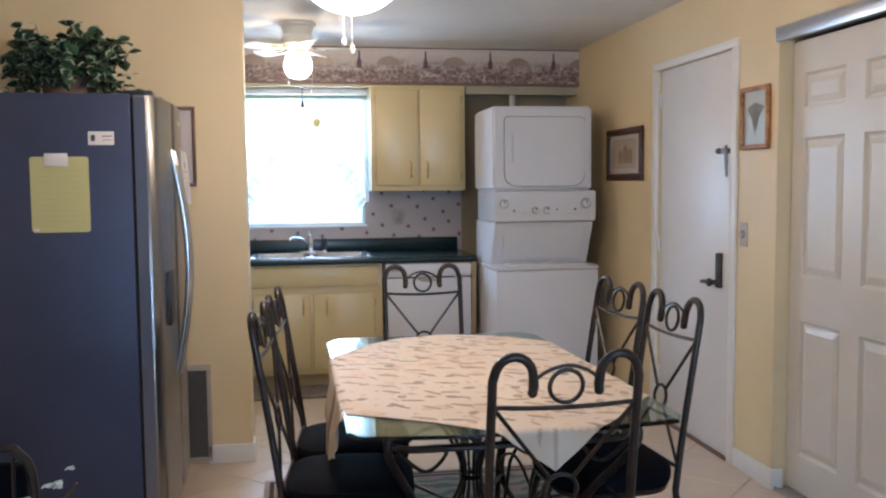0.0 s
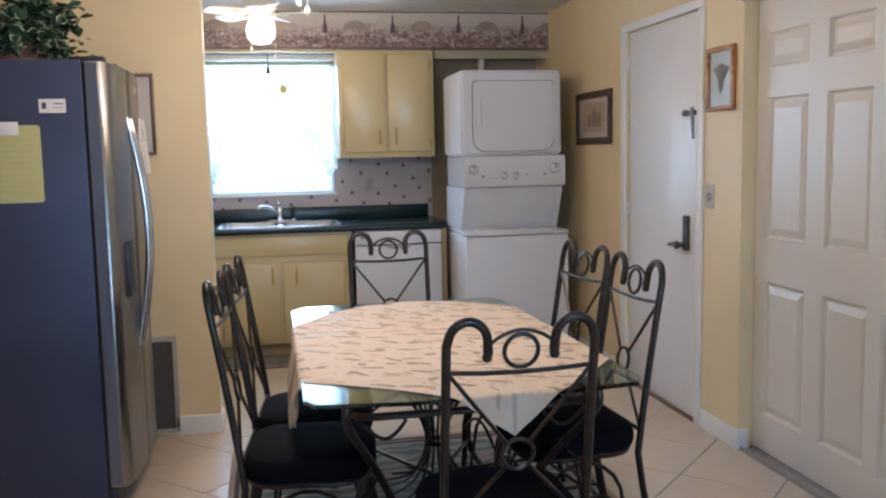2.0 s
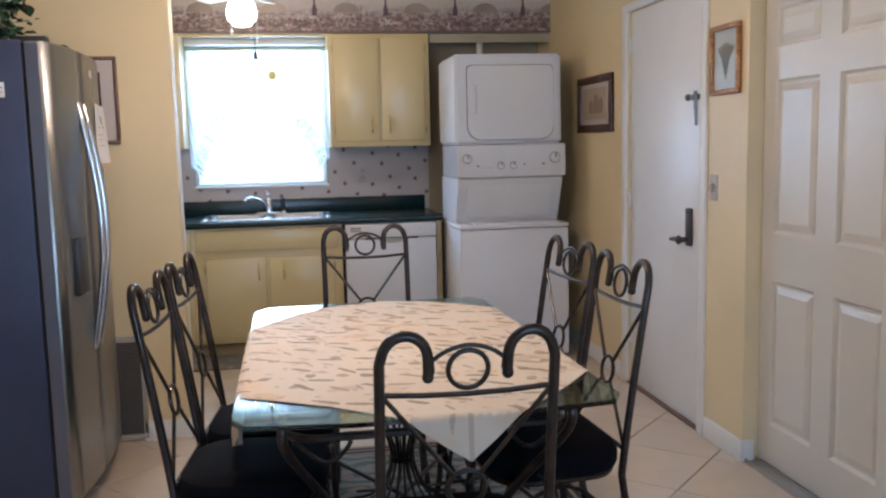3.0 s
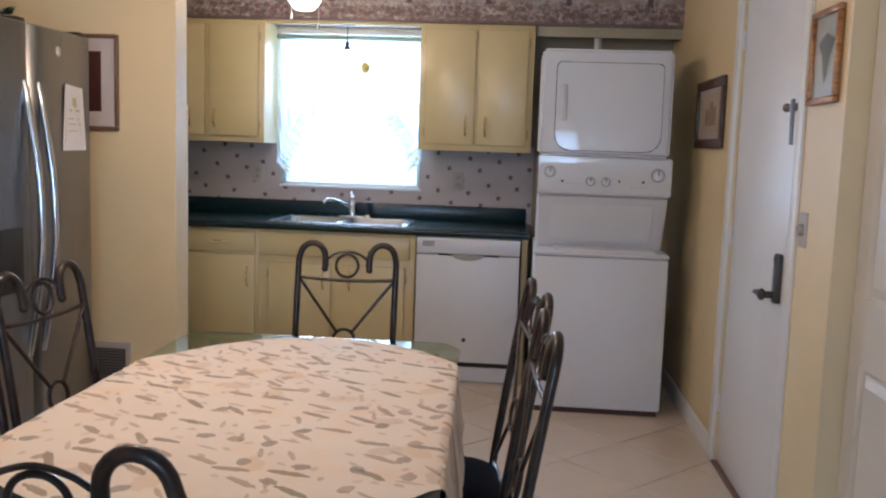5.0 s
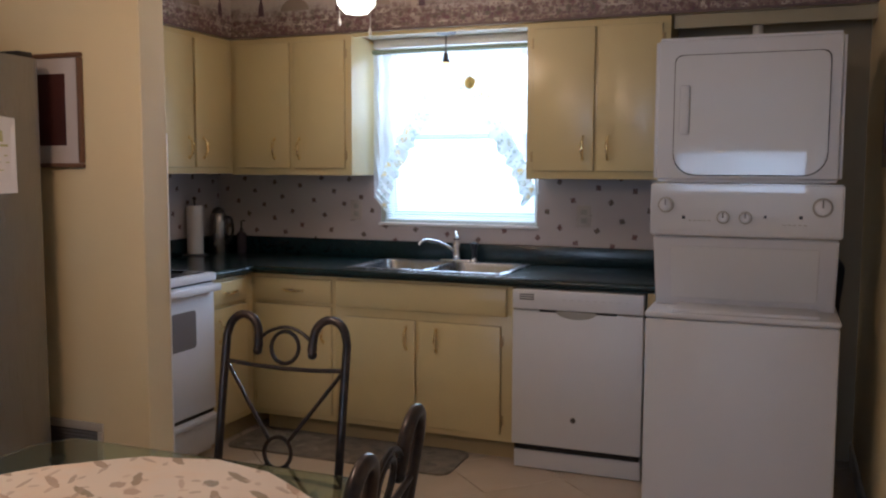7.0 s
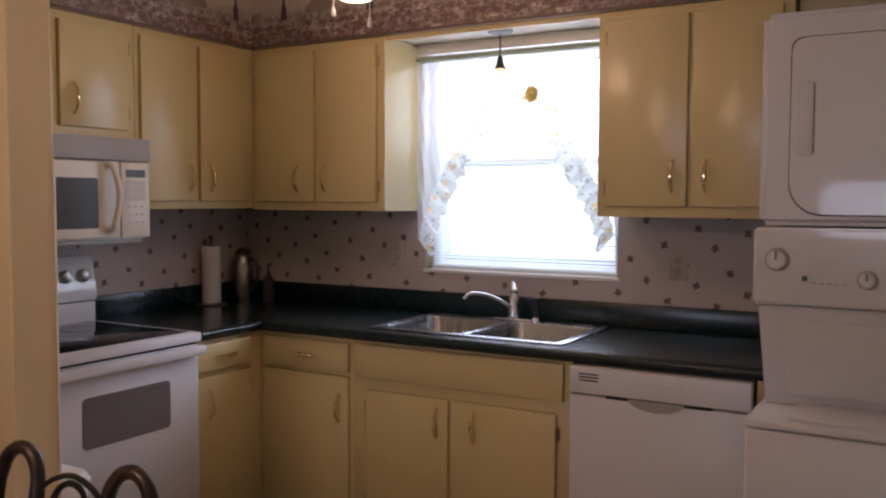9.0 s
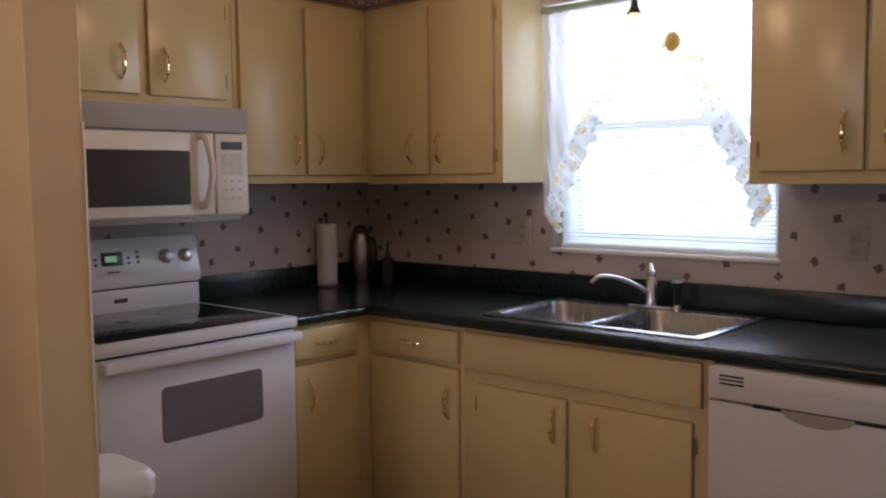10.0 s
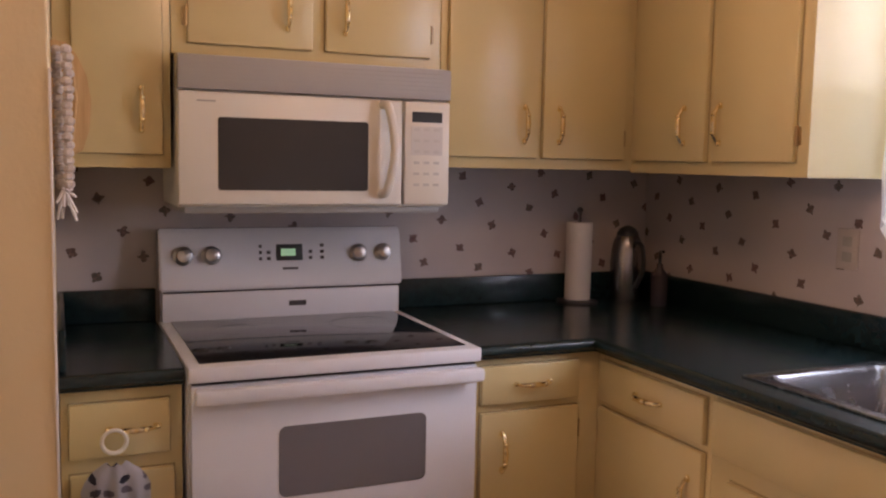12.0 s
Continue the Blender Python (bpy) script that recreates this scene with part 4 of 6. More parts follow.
sink = thing("sink", ((S0 + S1) / 2, (T0 + T1) / 2, COUNTER_Z), "double-bowl stainless steel kitchen sink set in the worktop", "sink")
for k, (a, c) in enumerate(((S0 + 0.035, 0.845), (0.871, S1 - 0.035))):
    ya, yb = T0 + 0.035, T1 - 0.085
    rings = []
    for inset, z, r in ((0.0, COUNTER_Z + 0.005, 0.05), (0.006, COUNTER_Z - 0.006, 0.05), (0.02, COUNTER_Z - 0.14, 0.06), (0.05, COUNTER_Z - 0.158, 0.06), (0.12, COUNTER_Z - 0.162, 0.03)):
        rings.append([(x, y, z) for x, y in rounded(a + inset, c - inset, ya + inset, yb - inset, r)])
    bowl = loft(rings)
    bmesh.ops.reverse_faces(bowl, faces=bowl.faces)
    part("bowl", bowl, SINK, sink)
    part("drain", lathe([(0.036, 0), (0.038, 0.002), (0.028, 0.003), (0.026, 0.0005)], ((a + c) / 2, (ya + yb) / 2, COUNTER_Z - 0.162), 16), CHROME, sink)
rim = bmesh.new()
for r0, r1, y0, y1 in ((S0, S0 + 0.036, T0, T1), (S1 - 0.036, S1, T0, T1), (0.843, 0.873, T0 + 0.034, T1 - 0.084)):
    box(r0, r1, y0, y1, COUNTER_Z, COUNTER_Z + 0.006, 0.0025, bm=rim)
box(S0 + 0.03, S1 - 0.03, T0, T0 + 0.036, COUNTER_Z, COUNTER_Z + 0.0062, 0.0025, bm=rim)
box(S0 + 0.03, S1 - 0.03, T1 - 0.086, T1, COUNTER_Z, COUNTER_Z + 0.0062, 0.0025, bm=rim)
part("rim", rim, SINK, sink)
tap = thing("kitchen_tap", (0.862, 6.895, COUNTER_Z + 0.006), "chrome single-lever kitchen tap", "tap")
b = box(0.775, 0.949, 6.872, 6.918, COUNTER_Z + 0.006, COUNTER_Z + 0.018, 0.005)
lathe([(0.026, 0), (0.026, 0.03), (0.021, 0.05), (0.022, 0.085), (0.016, 0.098)], (0.862, 6.895, COUNTER_Z + 0.016), 18, b)
part("body", b, CHROME, tap)
part("spout", tube(smooth_path([(0.862, 6.89, 0.965), (0.83, 6.85, 0.998), (0.78, 6.80, 1.028), (0.73, 6.75, 1.036), (0.706, 6.727, 1.014)], 4), 0.0088, 10), CHROME, tap)
b = tube([(0.862, 6.895, 1.015), (0.858, 6.90, 1.05), (0.846, 6.915, 1.076)], [0.012, 0.010, 0.008], 8)
ball((0.860, 6.90, 1.042), 0.017, (1, 1, 1), b)
part("lever", b, CHROME, tap)
spray = thing("side_sprayer", (0.965, 6.895, COUNTER_Z + 0.006), "black side sprayer on a chrome base", "sprayer")
part("base", lathe([(0.02, 0), (0.02, 0.01), (0.014, 0.02)], (0.965, 6.895, COUNTER_Z + 0.006), 14), CHROME, spray)
part("head", lathe([(0.012, 0), (0.013, 0.05), (0.02, 0.065), (0.022, 0.085), (0.010, 0.092)], (0.965, 6.895, COUNTER_Z + 0.024), 14), DARK_PLASTIC, spray)

# ---- dishwasher ----
DX0, DX1, DY = 1.362, 1.968, 6.300
dw = thing("dishwasher", ((DX0 + DX1) / 2, 6.6, 0), "white built-in dishwasher with a pocket handle", "dishwasher")
part("body", box(DX0 + 0.005, DX1 - 0.005, DY + 0.05, BACK - 0.03, 0.06, 0.862), GREY_PLASTIC, dw)
PD = face_y(DY)
part("door", slab(PD, DX0, DX1, 0.125, 0.765, -0.04, 0.0, 0.006), ENAMEL, dw)
b = slab(PD, DX0, DX1, 0.772, 0.862, -0.04, 0.004, 0.006)
part("control_panel", b, ENAMEL, dw)
part("handle_pocket", slab(PD, DX0 + 0.13, DX1 - 0.12, 0.762, 0.775, -0.03, 0.002, 0.002), SEAM, dw)
b = extrude([(1.57, 0.770)] + [(1.665 + 0.095 * math.cos(radians(a)), 0.770 + 0.036 * math.sin(radians(a))) for a in range(180, 361, 15)], PD, 0.0022)
part("pocket_recess", b, GREY_PLASTIC, dw, smooth=False)
PALE_MARK = make("pale_grey_print", 0.5, 0.0, (0.50, 0.50, 0.52))
for k in range(3):
    part("vent_slot", slab(PD, DX0 + 0.035, DX0 + 0.105, 0.838 - k * 0.011, 0.843 - k * 0.011, 0.004, 0.005), SEAM, dw, smooth=False)
for k in range(9):
    part("button", slab(PD, 1.60 + k * 0.036, 1.618 + k * 0.036, 0.822, 0.825, 0.004, 0.0046), PALE_MARK, dw, smooth=False)
part("badge", lathe([(0.013, 0), (0.012, 0.003)], m=Matrix.Rotation(radians(90), 4, "X"), at=(1.657, DY - 0.0005, 0.262), sides=14), BRONZE, dw)
part("seam", slab(PD, DX0 + 0.01, DX1 - 0.01, 0.095, 0.125, -0.05, -0.02), SEAM, dw)
part("kick_plate", slab(PD, DX0 + 0.005, DX1 - 0.005, 0.005, 0.098, -0.05, -0.03, 0.003), ENAMEL, dw)

# ---- stove ----
SX, SY0, SY1 = -0.052, 5.196, 5.952
stove = thing("stove", (-0.38, (SY0 + SY1) / 2, 0), "white electric range with black glass cooktop and green clock", "stove")
PS = face_x(SX)
part("body", box(LEFT + 0.03, SX - 0.035, SY0, SY1, 0.03, 0.875, 0.004), ENAMEL, stove)
b = box(LEFT + 0.06, SX + 0.012, SY0 - 0.003, SY1 + 0.003, 0.877, 0.915, 0.007)
part("cooktop_rim", b, ENAMEL, stove)
part("cooktop_glass", box(-0.655, SX - 0.03, SY0 + 0.028, SY1 - 0.028, 0.9135, 0.9175, 0.0015), COOK_GLASS, stove, "black ceramic glass cooktop")
BURNER = make("printed_burner_line", 0.3, 0.0, (0.07, 0.07, 0.075))
for cx, cy, r in ((-0.20, 5.39, 0.095), (-0.20, 5.76, 0.075), (-0.48, 5.39, 0.075), (-0.48, 5.76, 0.095)):
    part("burner_ring", tube([(cx + r * math.cos(a * math.pi / 16), cy + r * math.sin(a * math.pi / 16), 0.9167) for a in range(32)], 0.0011, 4, None, True), BURNER, stove)
part("door_gap", slab(PS, SY0 + 0.008, SY1 - 0.008, 0.862, 0.878, -0.035, -0.010), SEAM, stove)
part("oven_door", slab(PS, SY0 + 0.004, SY1 - 0.004, 0.245, 0.868, -0.035, 0.0, 0.006), ENAMEL, stove)
win_o = rounded(5.41, 5.80, 0.571, 0.751, 0.018, 4)
wd = part("oven_window", extrude(win_o, PS, 0.0025, bev=0.0008), OVEN_GLASS, stove, "grey tinted oven window")
b = slab(PS, SY0 + 0.010, SY1 - 0.002, 0.830, 0.866, 0.020, 0.046, 0.008)
for yy in (SY0 + 0.035, SY1 - 0.030):
    slab(PS, yy - 0.018, yy + 0.018, 0.836, 0.862, -0.002, 0.024, 0.003, b)
part("oven_handle", b, ENAMEL, stove, "white oven handle")
part("drawer_gap", slab(PS, SY0 + 0.008, SY1 - 0.008, 0.218, 0.25, -0.035, -0.012), SEAM, stove)
part("storage_drawer", slab(PS, SY0 + 0.004, SY1 - 0.004, 0.06, 0.225, -0.035, -0.001, 0.008), ENAMEL, stove)
part("drawer_lip", slab(PS, SY0 + 0.012, SY1 - 0.012, 0.192, 0.222, -0.006, 0.016, 0.009), ENAMEL, stove)
b = box(LEFT + 0.03, -0.655, SY0 + 0.004, SY1 - 0.004, 0.90, 1.00, 0.004)
part("backguard_base", b, ENAMEL, stove)
part("backguard_gap", box(LEFT + 0.035, -0.665, SY0 + 0.008, SY1 - 0.008, 0.998, 1.008), SEAM, stove)
own = bmesh.new()
prof = [(-0.652, 1.006), (-0.650, 1.03), (-0.675, 1.175), (-0.69, 1.192), (-0.73, 1.192), (-0.73, 1.006)]
va = [own.verts.new((x, SY0 - 0.004, z)) for x, z in prof]
vb = [own.verts.new((x, SY1 + 0.004, z)) for x, z in prof]
own.faces.new(va), own.faces.new(vb[::-1])
for k in range(6):
    own.faces.new((va[k], vb[k], vb[(k + 1) % 6], va[(k + 1) % 6]))
bmesh.ops.recalc_face_normals(own, faces=own.faces)
bmesh.ops.bevel(own, geom=own.edges[:], offset=0.005, segments=2, affect="EDGES")
part("control_panel", own, GLOSS, stove)
tilt = math.atan2(0.025, 0.145)


def on_guard(u, v, w):
    return (-0.650 - (v - 1.03) * 0.172 + w, u, v + w * 0.17)


for yy in (5.262, 5.345, 5.808, 5.892):
    kb = lathe([(0.029, 0), (0.029, 0.005), (0.024, 0.008), (0.021, 0.024), (0.015, 0.027)], m=Matrix.Rotation(radians(90) - tilt, 4, "Y"), at=on_guard(yy, 1.112, 0.0005), sides=20)
    part("knob", kb, KNOB_METAL, stove, "silver stove knob")
part("clock", slab(on_guard, 5.542, 5.625, 1.092, 1.142, 0.0, 0.003, 0.001), DARK_PLASTIC, stove, "black clock display")
part("clock_digits", slab(on_guard, 5.556, 5.602, 1.106, 1.128, 0.003, 0.0036), GREEN_LED, stove, smooth=False)
for k in range(4):
    for j in range(3):
        if k in (0, 3) or j < 2:
            part("button", slab(on_guard, (5.488, 5.512, 5.645, 5.682)[k], (5.497, 5.524, 5.656, 5.694)[k], 1.094 + j * 0.019, 1.104 + j * 0.019, 0, 0.0012), BRONZE, stove, smooth=False)
part("label_bar", slab(on_guard, 5.56, 5.61, 1.064, 1.071, 0, 0.0012), BRONZE, stove, smooth=False)
part("badge", box(-0.655, -0.6525, 5.58, 5.635, 0.95, 0.966, 0.001), BRONZE, stove, smooth=False)

# ---- microwave over the stove ----
MX, MY0, MY1, MZ0, MZ1 = -0.357, 5.212, 5.990, 1.268, 1.678
mw = thing("microwave", (-0.55, 5.6, MZ0), "almond-white over-range microwave with dark window", "microwave")
PM = face_x(MX)
part("body", box(LEFT + 0.01, MX - 0.03, MY0 + 0.004, MY1 - 0.004, MZ0 + 0.006, MZ1), ALMOND, mw)
part("vent_grille", slab(PM, MY0 + 0.002, MY1 - 0.002, 1.585, MZ1 - 0.004, -0.04, 0.004, 0.004), paint("grey_vent_plastic", (0.36, 0.34, 0.32), 0.5, 0.03), mw, "grey vent strip")
for k in range(5):
    part("vent_slit", slab(PM, MY0 + 0.03, MY1 - 0.03, 1.610 + k * 0.012, 1.612 + k * 0.012, 0.004, 0.0046), GREY_PLASTIC, mw, smooth=False)
part("door", slab(PM, MY0 + 0.002, 5.84, MZ0 + 0.012, 1.580, -0.03, 0.0, 0.008), ALMOND, mw)
part("door_window", extrude(rounded(5.316, 5.735, 1.320, 1.514, 0.008, 3), PM, 0.002, bev=0.0006), make("microwave_window_glass", 0.22, 0.0, (0.045, 0.042, 0.040)), mw, "dark microwave window")
part("handle", tube(smooth_path([PM(5.775, 1.31, 0.0), PM(5.785, 1.33, 0.03), PM(5.80, 1.44, 0.045), PM(5.785, 1.555, 0.03), PM(5.775, 1.565, 0.0)], 4), 0.0125, 10), ALMOND, mw, "curved almond handle")
part("control_panel", slab(PM, 5.846, MY1 - 0.002, MZ0 + 0.012, 1.580, -0.03, 0.0, 0.006), ALMOND, mw)
part("display", slab(PM, 5.868, 5.962, 1.520, 1.550, 0.0, 0.002), DARK_PLASTIC, mw, smooth=False)
KEY = make("pale_key_print", 0.5, 0.0, (0.50, 0.47, 0.43))
part("keypad", slab(PM, 5.866, 5.964, 1.425, 1.508, 0, 0.0008), make("pale_grey_keypad", 0.5, 0.0, (0.56, 0.53, 0.49)), mw, smooth=False)
for k in range(3):
    for j in range(6):
        part("button", slab(PM, 5.874 + k * 0.031, 5.892 + k * 0.031, 1.495 - j * 0.032, 1.503 - j * 0.032, 0.0008, 0.0016), KEY, mw, smooth=False)
part("label_bar", slab(PM, 5.262, 5.31, 1.553, 1.557, 0, 0.0008), GREY_PLASTIC, mw, smooth=False)
part("underside", box(LEFT + 0.03, MX - 0.03, MY0 + 0.02, MY1 - 0.02, MZ0 - 0.012, MZ0 + 0.006, 0.003), GREY_PLASTIC, mw)

# ---- stacked washer and dryer ----
LX0, LX1, LY, LYB = 2.042, 2.740, 5.822, 6.52
ld = thing("laundry_centre", ((LX0 + LX1) / 2, 6.2, 0), "white stacked washer and dryer in one unit", "stacked washer dryer")
part("washer_body", box(LX0, LX1, LY, LYB, 0.028, 0.845, 0.012), ENAMEL, ld)
part("plinth", box(LX0 + 0.015, LX1 - 0.015, LY + 0.012, LYB - 0.02, 0.0, 0.03), BROWN_EDGE, ld, "dark brown base under the washer", smooth=False)
for px, py in ((LX0 + 0.05, LY + 0.06), (LX1 - 0.05, LY + 0.06), (LX0 + 0.05, LYB - 0.06), (LX1 - 0.05, LYB - 0.06)):
    part("foot", lathe([(0.022, 0), (0.022, 0.012), (0.012, 0.03)], (px, py, 0), 12), DARK_PLASTIC, ld)
b = box(LX0 - 0.003, LX1 + 0.003, LY - 0.004, LYB, 0.848, 0.872, 0.009)
part("washer_top", b, ENAMEL, ld)
part("washer_lid", box(LX0 + 0.10, LX1 - 0.07, LY + 0.02, LY + 0.36, 0.870, 0.884, 0.006), ENAMEL, ld)
part("lid_hinge_line", box(LX0 + 0.11, LX1 - 0.09, LY + 0.212, LY + 0.218, 0.905, 0.912), GREY_PLASTIC, ld)


def block(outline, x0, x1, bev):
    own = bmesh.new()
    a = [own.verts.new((x0, y, z)) for y, z in outline]
    c = [own.verts.new((x1, y, z)) for y, z in outline]
    own.faces.new(a), own.faces.new(c[::-1])
    for k in range(len(a)):
        own.faces.new((a[k], c[k], c[(k + 1) % len(a)], a[(k + 1) % len(a)]))
    bmesh.ops.recalc_face_normals(own, faces=own.faces)
    bmesh.ops.bevel(own, geom=own.edges[:], offset=bev, segments=3, affect="EDGES")
    return own


part("neck", block([(LY + 0.215, 0.868), (LY + 0.075, 1.16), (LYB, 1.16), (LYB, 0.868)], LX0 + 0.012, LX1 - 0.012, 0.006), ENAMEL, ld)
part("neck_panel", block([(LY + 0.192, 0.905), (LY + 0.088, 1.125), (LY + 0.16, 1.125), (LY + 0.26, 0.905)], LX0 + 0.075, LX1 - 0.075, 0.004), paint("enamel_warm", (0.70, 0.70, 0.72), 0.35, 0.01, 0.03), ld)
part("control_panel", block([(LY + 0.06, 1.165), (LY + 0.048, 1.19), (LY + 0.049, 1.368), (LYB - 0.1, 1.368), (LYB - 0.1, 1.165)], LX0 + 0.002, LX1 - 0.002, 0.007), GLOSS, ld)
part("dryer_body", block([(LY + 0.100, 1.372), (LY + 0.106, 1.930), (LYB, 1.930), (LYB, 1.372)], LX0 + 0.003, LX1 - 0.012, 0.016), ENAMEL, ld)


def on_dryer(u, v, w):
    return (u, LY + 0.100 + (v - 1.372) * 0.0108 - w, v)


def on_panel(u, v, w):
    return (u, LY + 0.048 + (v - 1.19) * 0.0056 - w, v)


def octo(u0, u1, v0, v1, c):
    """A door outline with small upper corners and wide soft lower ones."""
    t = c * 0.35
    return arc(u1 - t, v1 - t, t, 0, 90, 5) + arc(u0 + t, v1 - t, t, 90, 180, 5) + arc(u0 + c, v0 + c, c, 180, 270, 7) + arc(u1 - c, v0 + c, c, 270, 360, 7)


part("door_seam", extrude(octo(2.118, 2.678, 1.397, 1.862, 0.085), on_dryer, 0.001), DARK_PLASTIC, ld, smooth=False)
dd = part("dryer_door", extrude(octo(2.122, 2.674, 1.401, 1.858, 0.083), on_dryer, 0.012, bev=0.006), GLOSS, ld)
part("door_grip", slab(on_dryer, 2.142, 2.178, 1.555, 1.745, 0.011, 0.020, 0.006), ENAMEL, dd)
part("grip_shadow", slab(on_dryer, 2.176, 2.181, 1.56, 1.74, 0.011, 0.0135), GREY_PLASTIC, dd, smooth=False)
for kx, kz, r in ((2.105, 1.285, 0.029), (2.665, 1.283, 0.034), (2.318, 1.240, 0.023), (2.398, 1.240, 0.023)):
    m = Matrix.Rotation(radians(90), 4, "X")
    dial = part("dial_ring", lathe([(r * 1.06, 0), (r * 1.06, 0.004), (r * 0.9, 0.005)], m=m, at=on_panel(kx, kz, 0.001), sides=20), GREY_PLASTIC, ld)
    part("knob", lathe([(r * 0.86, 0), (r * 0.8, 0.018), (r * 0.6, 0.022)], m=m, at=on_panel(kx, kz, 0.005), sides=18), ENAMEL, ld, "round white dial")
    part("pointer", slab(on_panel, kx - 0.003, kx + 0.003, kz, kz + r * 0.8, 0.022, 0.031), GREY_METAL, ld)
for kx, kz, s in ((2.172, 1.238, 0.006), (2.468, 1.245, 0.005), (2.592, 1.245, 0.006)):
    part("indicator", slab(on_panel, kx - s, kx + s, kz - s, kz + s, 0.0, 0.002), DARK_PLASTIC, ld, smooth=False)
b = bmesh.new()
for k in range(5):
    slab(on_panel, 2.19 + k * 0.018, 2.20 + k * 0.018, 1.225, 1.228, 0, 0.0008, bm=b)
    slab(on_panel, 2.53 + k * 0.018, 2.54 + k * 0.018, 1.215, 1.218, 0, 0.0008, bm=b)
part("printed_marks", b, GREY_PLASTIC, ld, smooth=False)
# pipes and framing in the recess above the dryer
b = tube([(2.392, 6.78, 1.93), (2.392, 6.78, SOF_Z)], 0.024, 12)
solo("vent_pipe", b, make("pipe_plastic", 0.5, 0.0, (0.62, 0.60, 0.56)), "white pipe rising behind the dryer", "pipe", at=(2.392, 6.78, 1.93))
b = box(2.02, RIGHT, 6.72, 6.74, 2.085, 2.145)
solo("recess_rail", b, paint("recess_rail_paint", (0.42, 0.38, 0.27), 0.6), "painted rail under the soffit behind the dryer", "rail", smooth=False, **ST)
b = tube(smooth_path([(2.76, 6.56, 1.02), (2.77, 6.48, 1.0), (2.765, 6.46, 0.93), (2.76, 6.55, 0.8), (2.76, 6.57, 0.5), (2.76, 6.57, 0.02)], 4), 0.016, 8)
solo("drain_hose", b, DARK_PLASTIC, "dark hoses behind the laundry unit", "hose", at=(2.80, 6.3, 0.0))

# ---- small things on the worktop ----
roll = thing("paper_towel_roll", (-0.685, 6.655, COUNTER_Z), "white paper towel roll on a dark stand", "paper towel roll")
b = lathe([(0.075, 0), (0.075, 0.008), (0.02, 0.012)], (-0.685, 6.655, COUNTER_Z), 20)
tube([(-0.685, 6.655, COUNTER_Z + 0.008), (-0.685, 6.655, COUNTER_Z + 0.33)], 0.006, 8, b)
ball((-0.685, 6.655, COUNTER_Z + 0.335), 0.012, (1, 1, 1), b)
part("stand", b, BRONZE, roll)
part("roll", lathe([(0.018, 0.0), (0.046, 0.0), (0.047, 0.004), (0.047, 0.276), (0.046, 0.28), (0.018, 0.28)], (-0.685, 6.655, COUNTER_Z + 0.012), 24), TOWEL, roll)
ket = thing("steel_carafe", (-0.655, 6.845, COUNTER_Z), "tall stainless steel carafe with dark lid in the counter corner", "carafe")
part("body", lathe([(0.056, 0), (0.060, 0.01), (0.060, 0.15), (0.057, 0.19), (0.050, 0.225), (0.040, 0.243)], (-0.655, 6.845, COUNTER_Z), 24), KETTLE, ket)
part("lid", lathe([(0.041, 0), (0.040, 0.010), (0.030, 0.026), (0.012, 0.036), (0.004, 0.038)], (-0.655, 6.845, COUNTER_Z + 0.243), 16), DARK_PLASTIC, ket)
part("handle", tube(smooth_path([(-0.605, 6.845, COUNTER_Z + 0.22), (-0.565, 6.845, COUNTER_Z + 0.21), (-0.555, 6.845, COUNTER_Z + 0.13), (-0.595, 6.845, COUNTER_Z + 0.06)], 4), 0.009, 8), DARK_PLASTIC, ket)
bt = thing("pump_bottle", (-0.53, 6.90, COUNTER_Z), "dark bottle with a pump top", "bottle")
part("bottle", lathe([(0.03, 0), (0.032, 0.01), (0.032, 0.11), (0.012, 0.135), (0.011, 0.15)], (-0.53, 6.90, COUNTER_Z), 16), RINSE, bt)
part("pump", tube([(-0.53, 6.90, COUNTER_Z + 0.15), (-0.53, 6.90, COUNTER_Z + 0.195), (-0.50, 6.89, COUNTER_Z + 0.197)], 0.006, 8), DARK_PLASTIC, bt)


PLATE = paint("beige_wall_plate", (0.46, 0.41, 0.37), 0.5, 0.03)


def outlet(name, plane, u, v, label, knob=False):
    th = thing(name, plane(u, v, 0), label, "wall plate")
    part("plate", slab(plane, u - 0.037, u + 0.037, v - 0.058, v + 0.058, 0, 0.005, 0.002), PLATE, th)
    if knob:
        part("dimmer_knob", lathe([(0.020, 0), (0.019, 0.012), (0.015, 0.016)], m=Matrix.Rotation(radians(-90), 4, "Y"), at=plane(u, v, 0.004), sides=16), GREY_PLASTIC, th)
    else:
        for s in (-1, 1):
            part("socket", slab(plane, u - 0.016, u + 0.016, v + s * 0.022 - 0.014, v + s * 0.022 + 0.014, 0.005, 0.007, 0.001), GREY_PLASTIC, th)
    return th


outlet("wall_socket", face_y(BACK - 0.003), 0.200, 1.180, "almond double socket on the splashback")
outlet("wall_socket", face_y(BACK - 0.003), 1.545, 1.172, "almond double socket on the splashback")


def face_east(u, v, w):
    return (RIGHT - w, u, v)


outlet("dimmer_switch", face_east, 4.175, 1.165, "almond plate with a round dimmer knob beside the door", True)

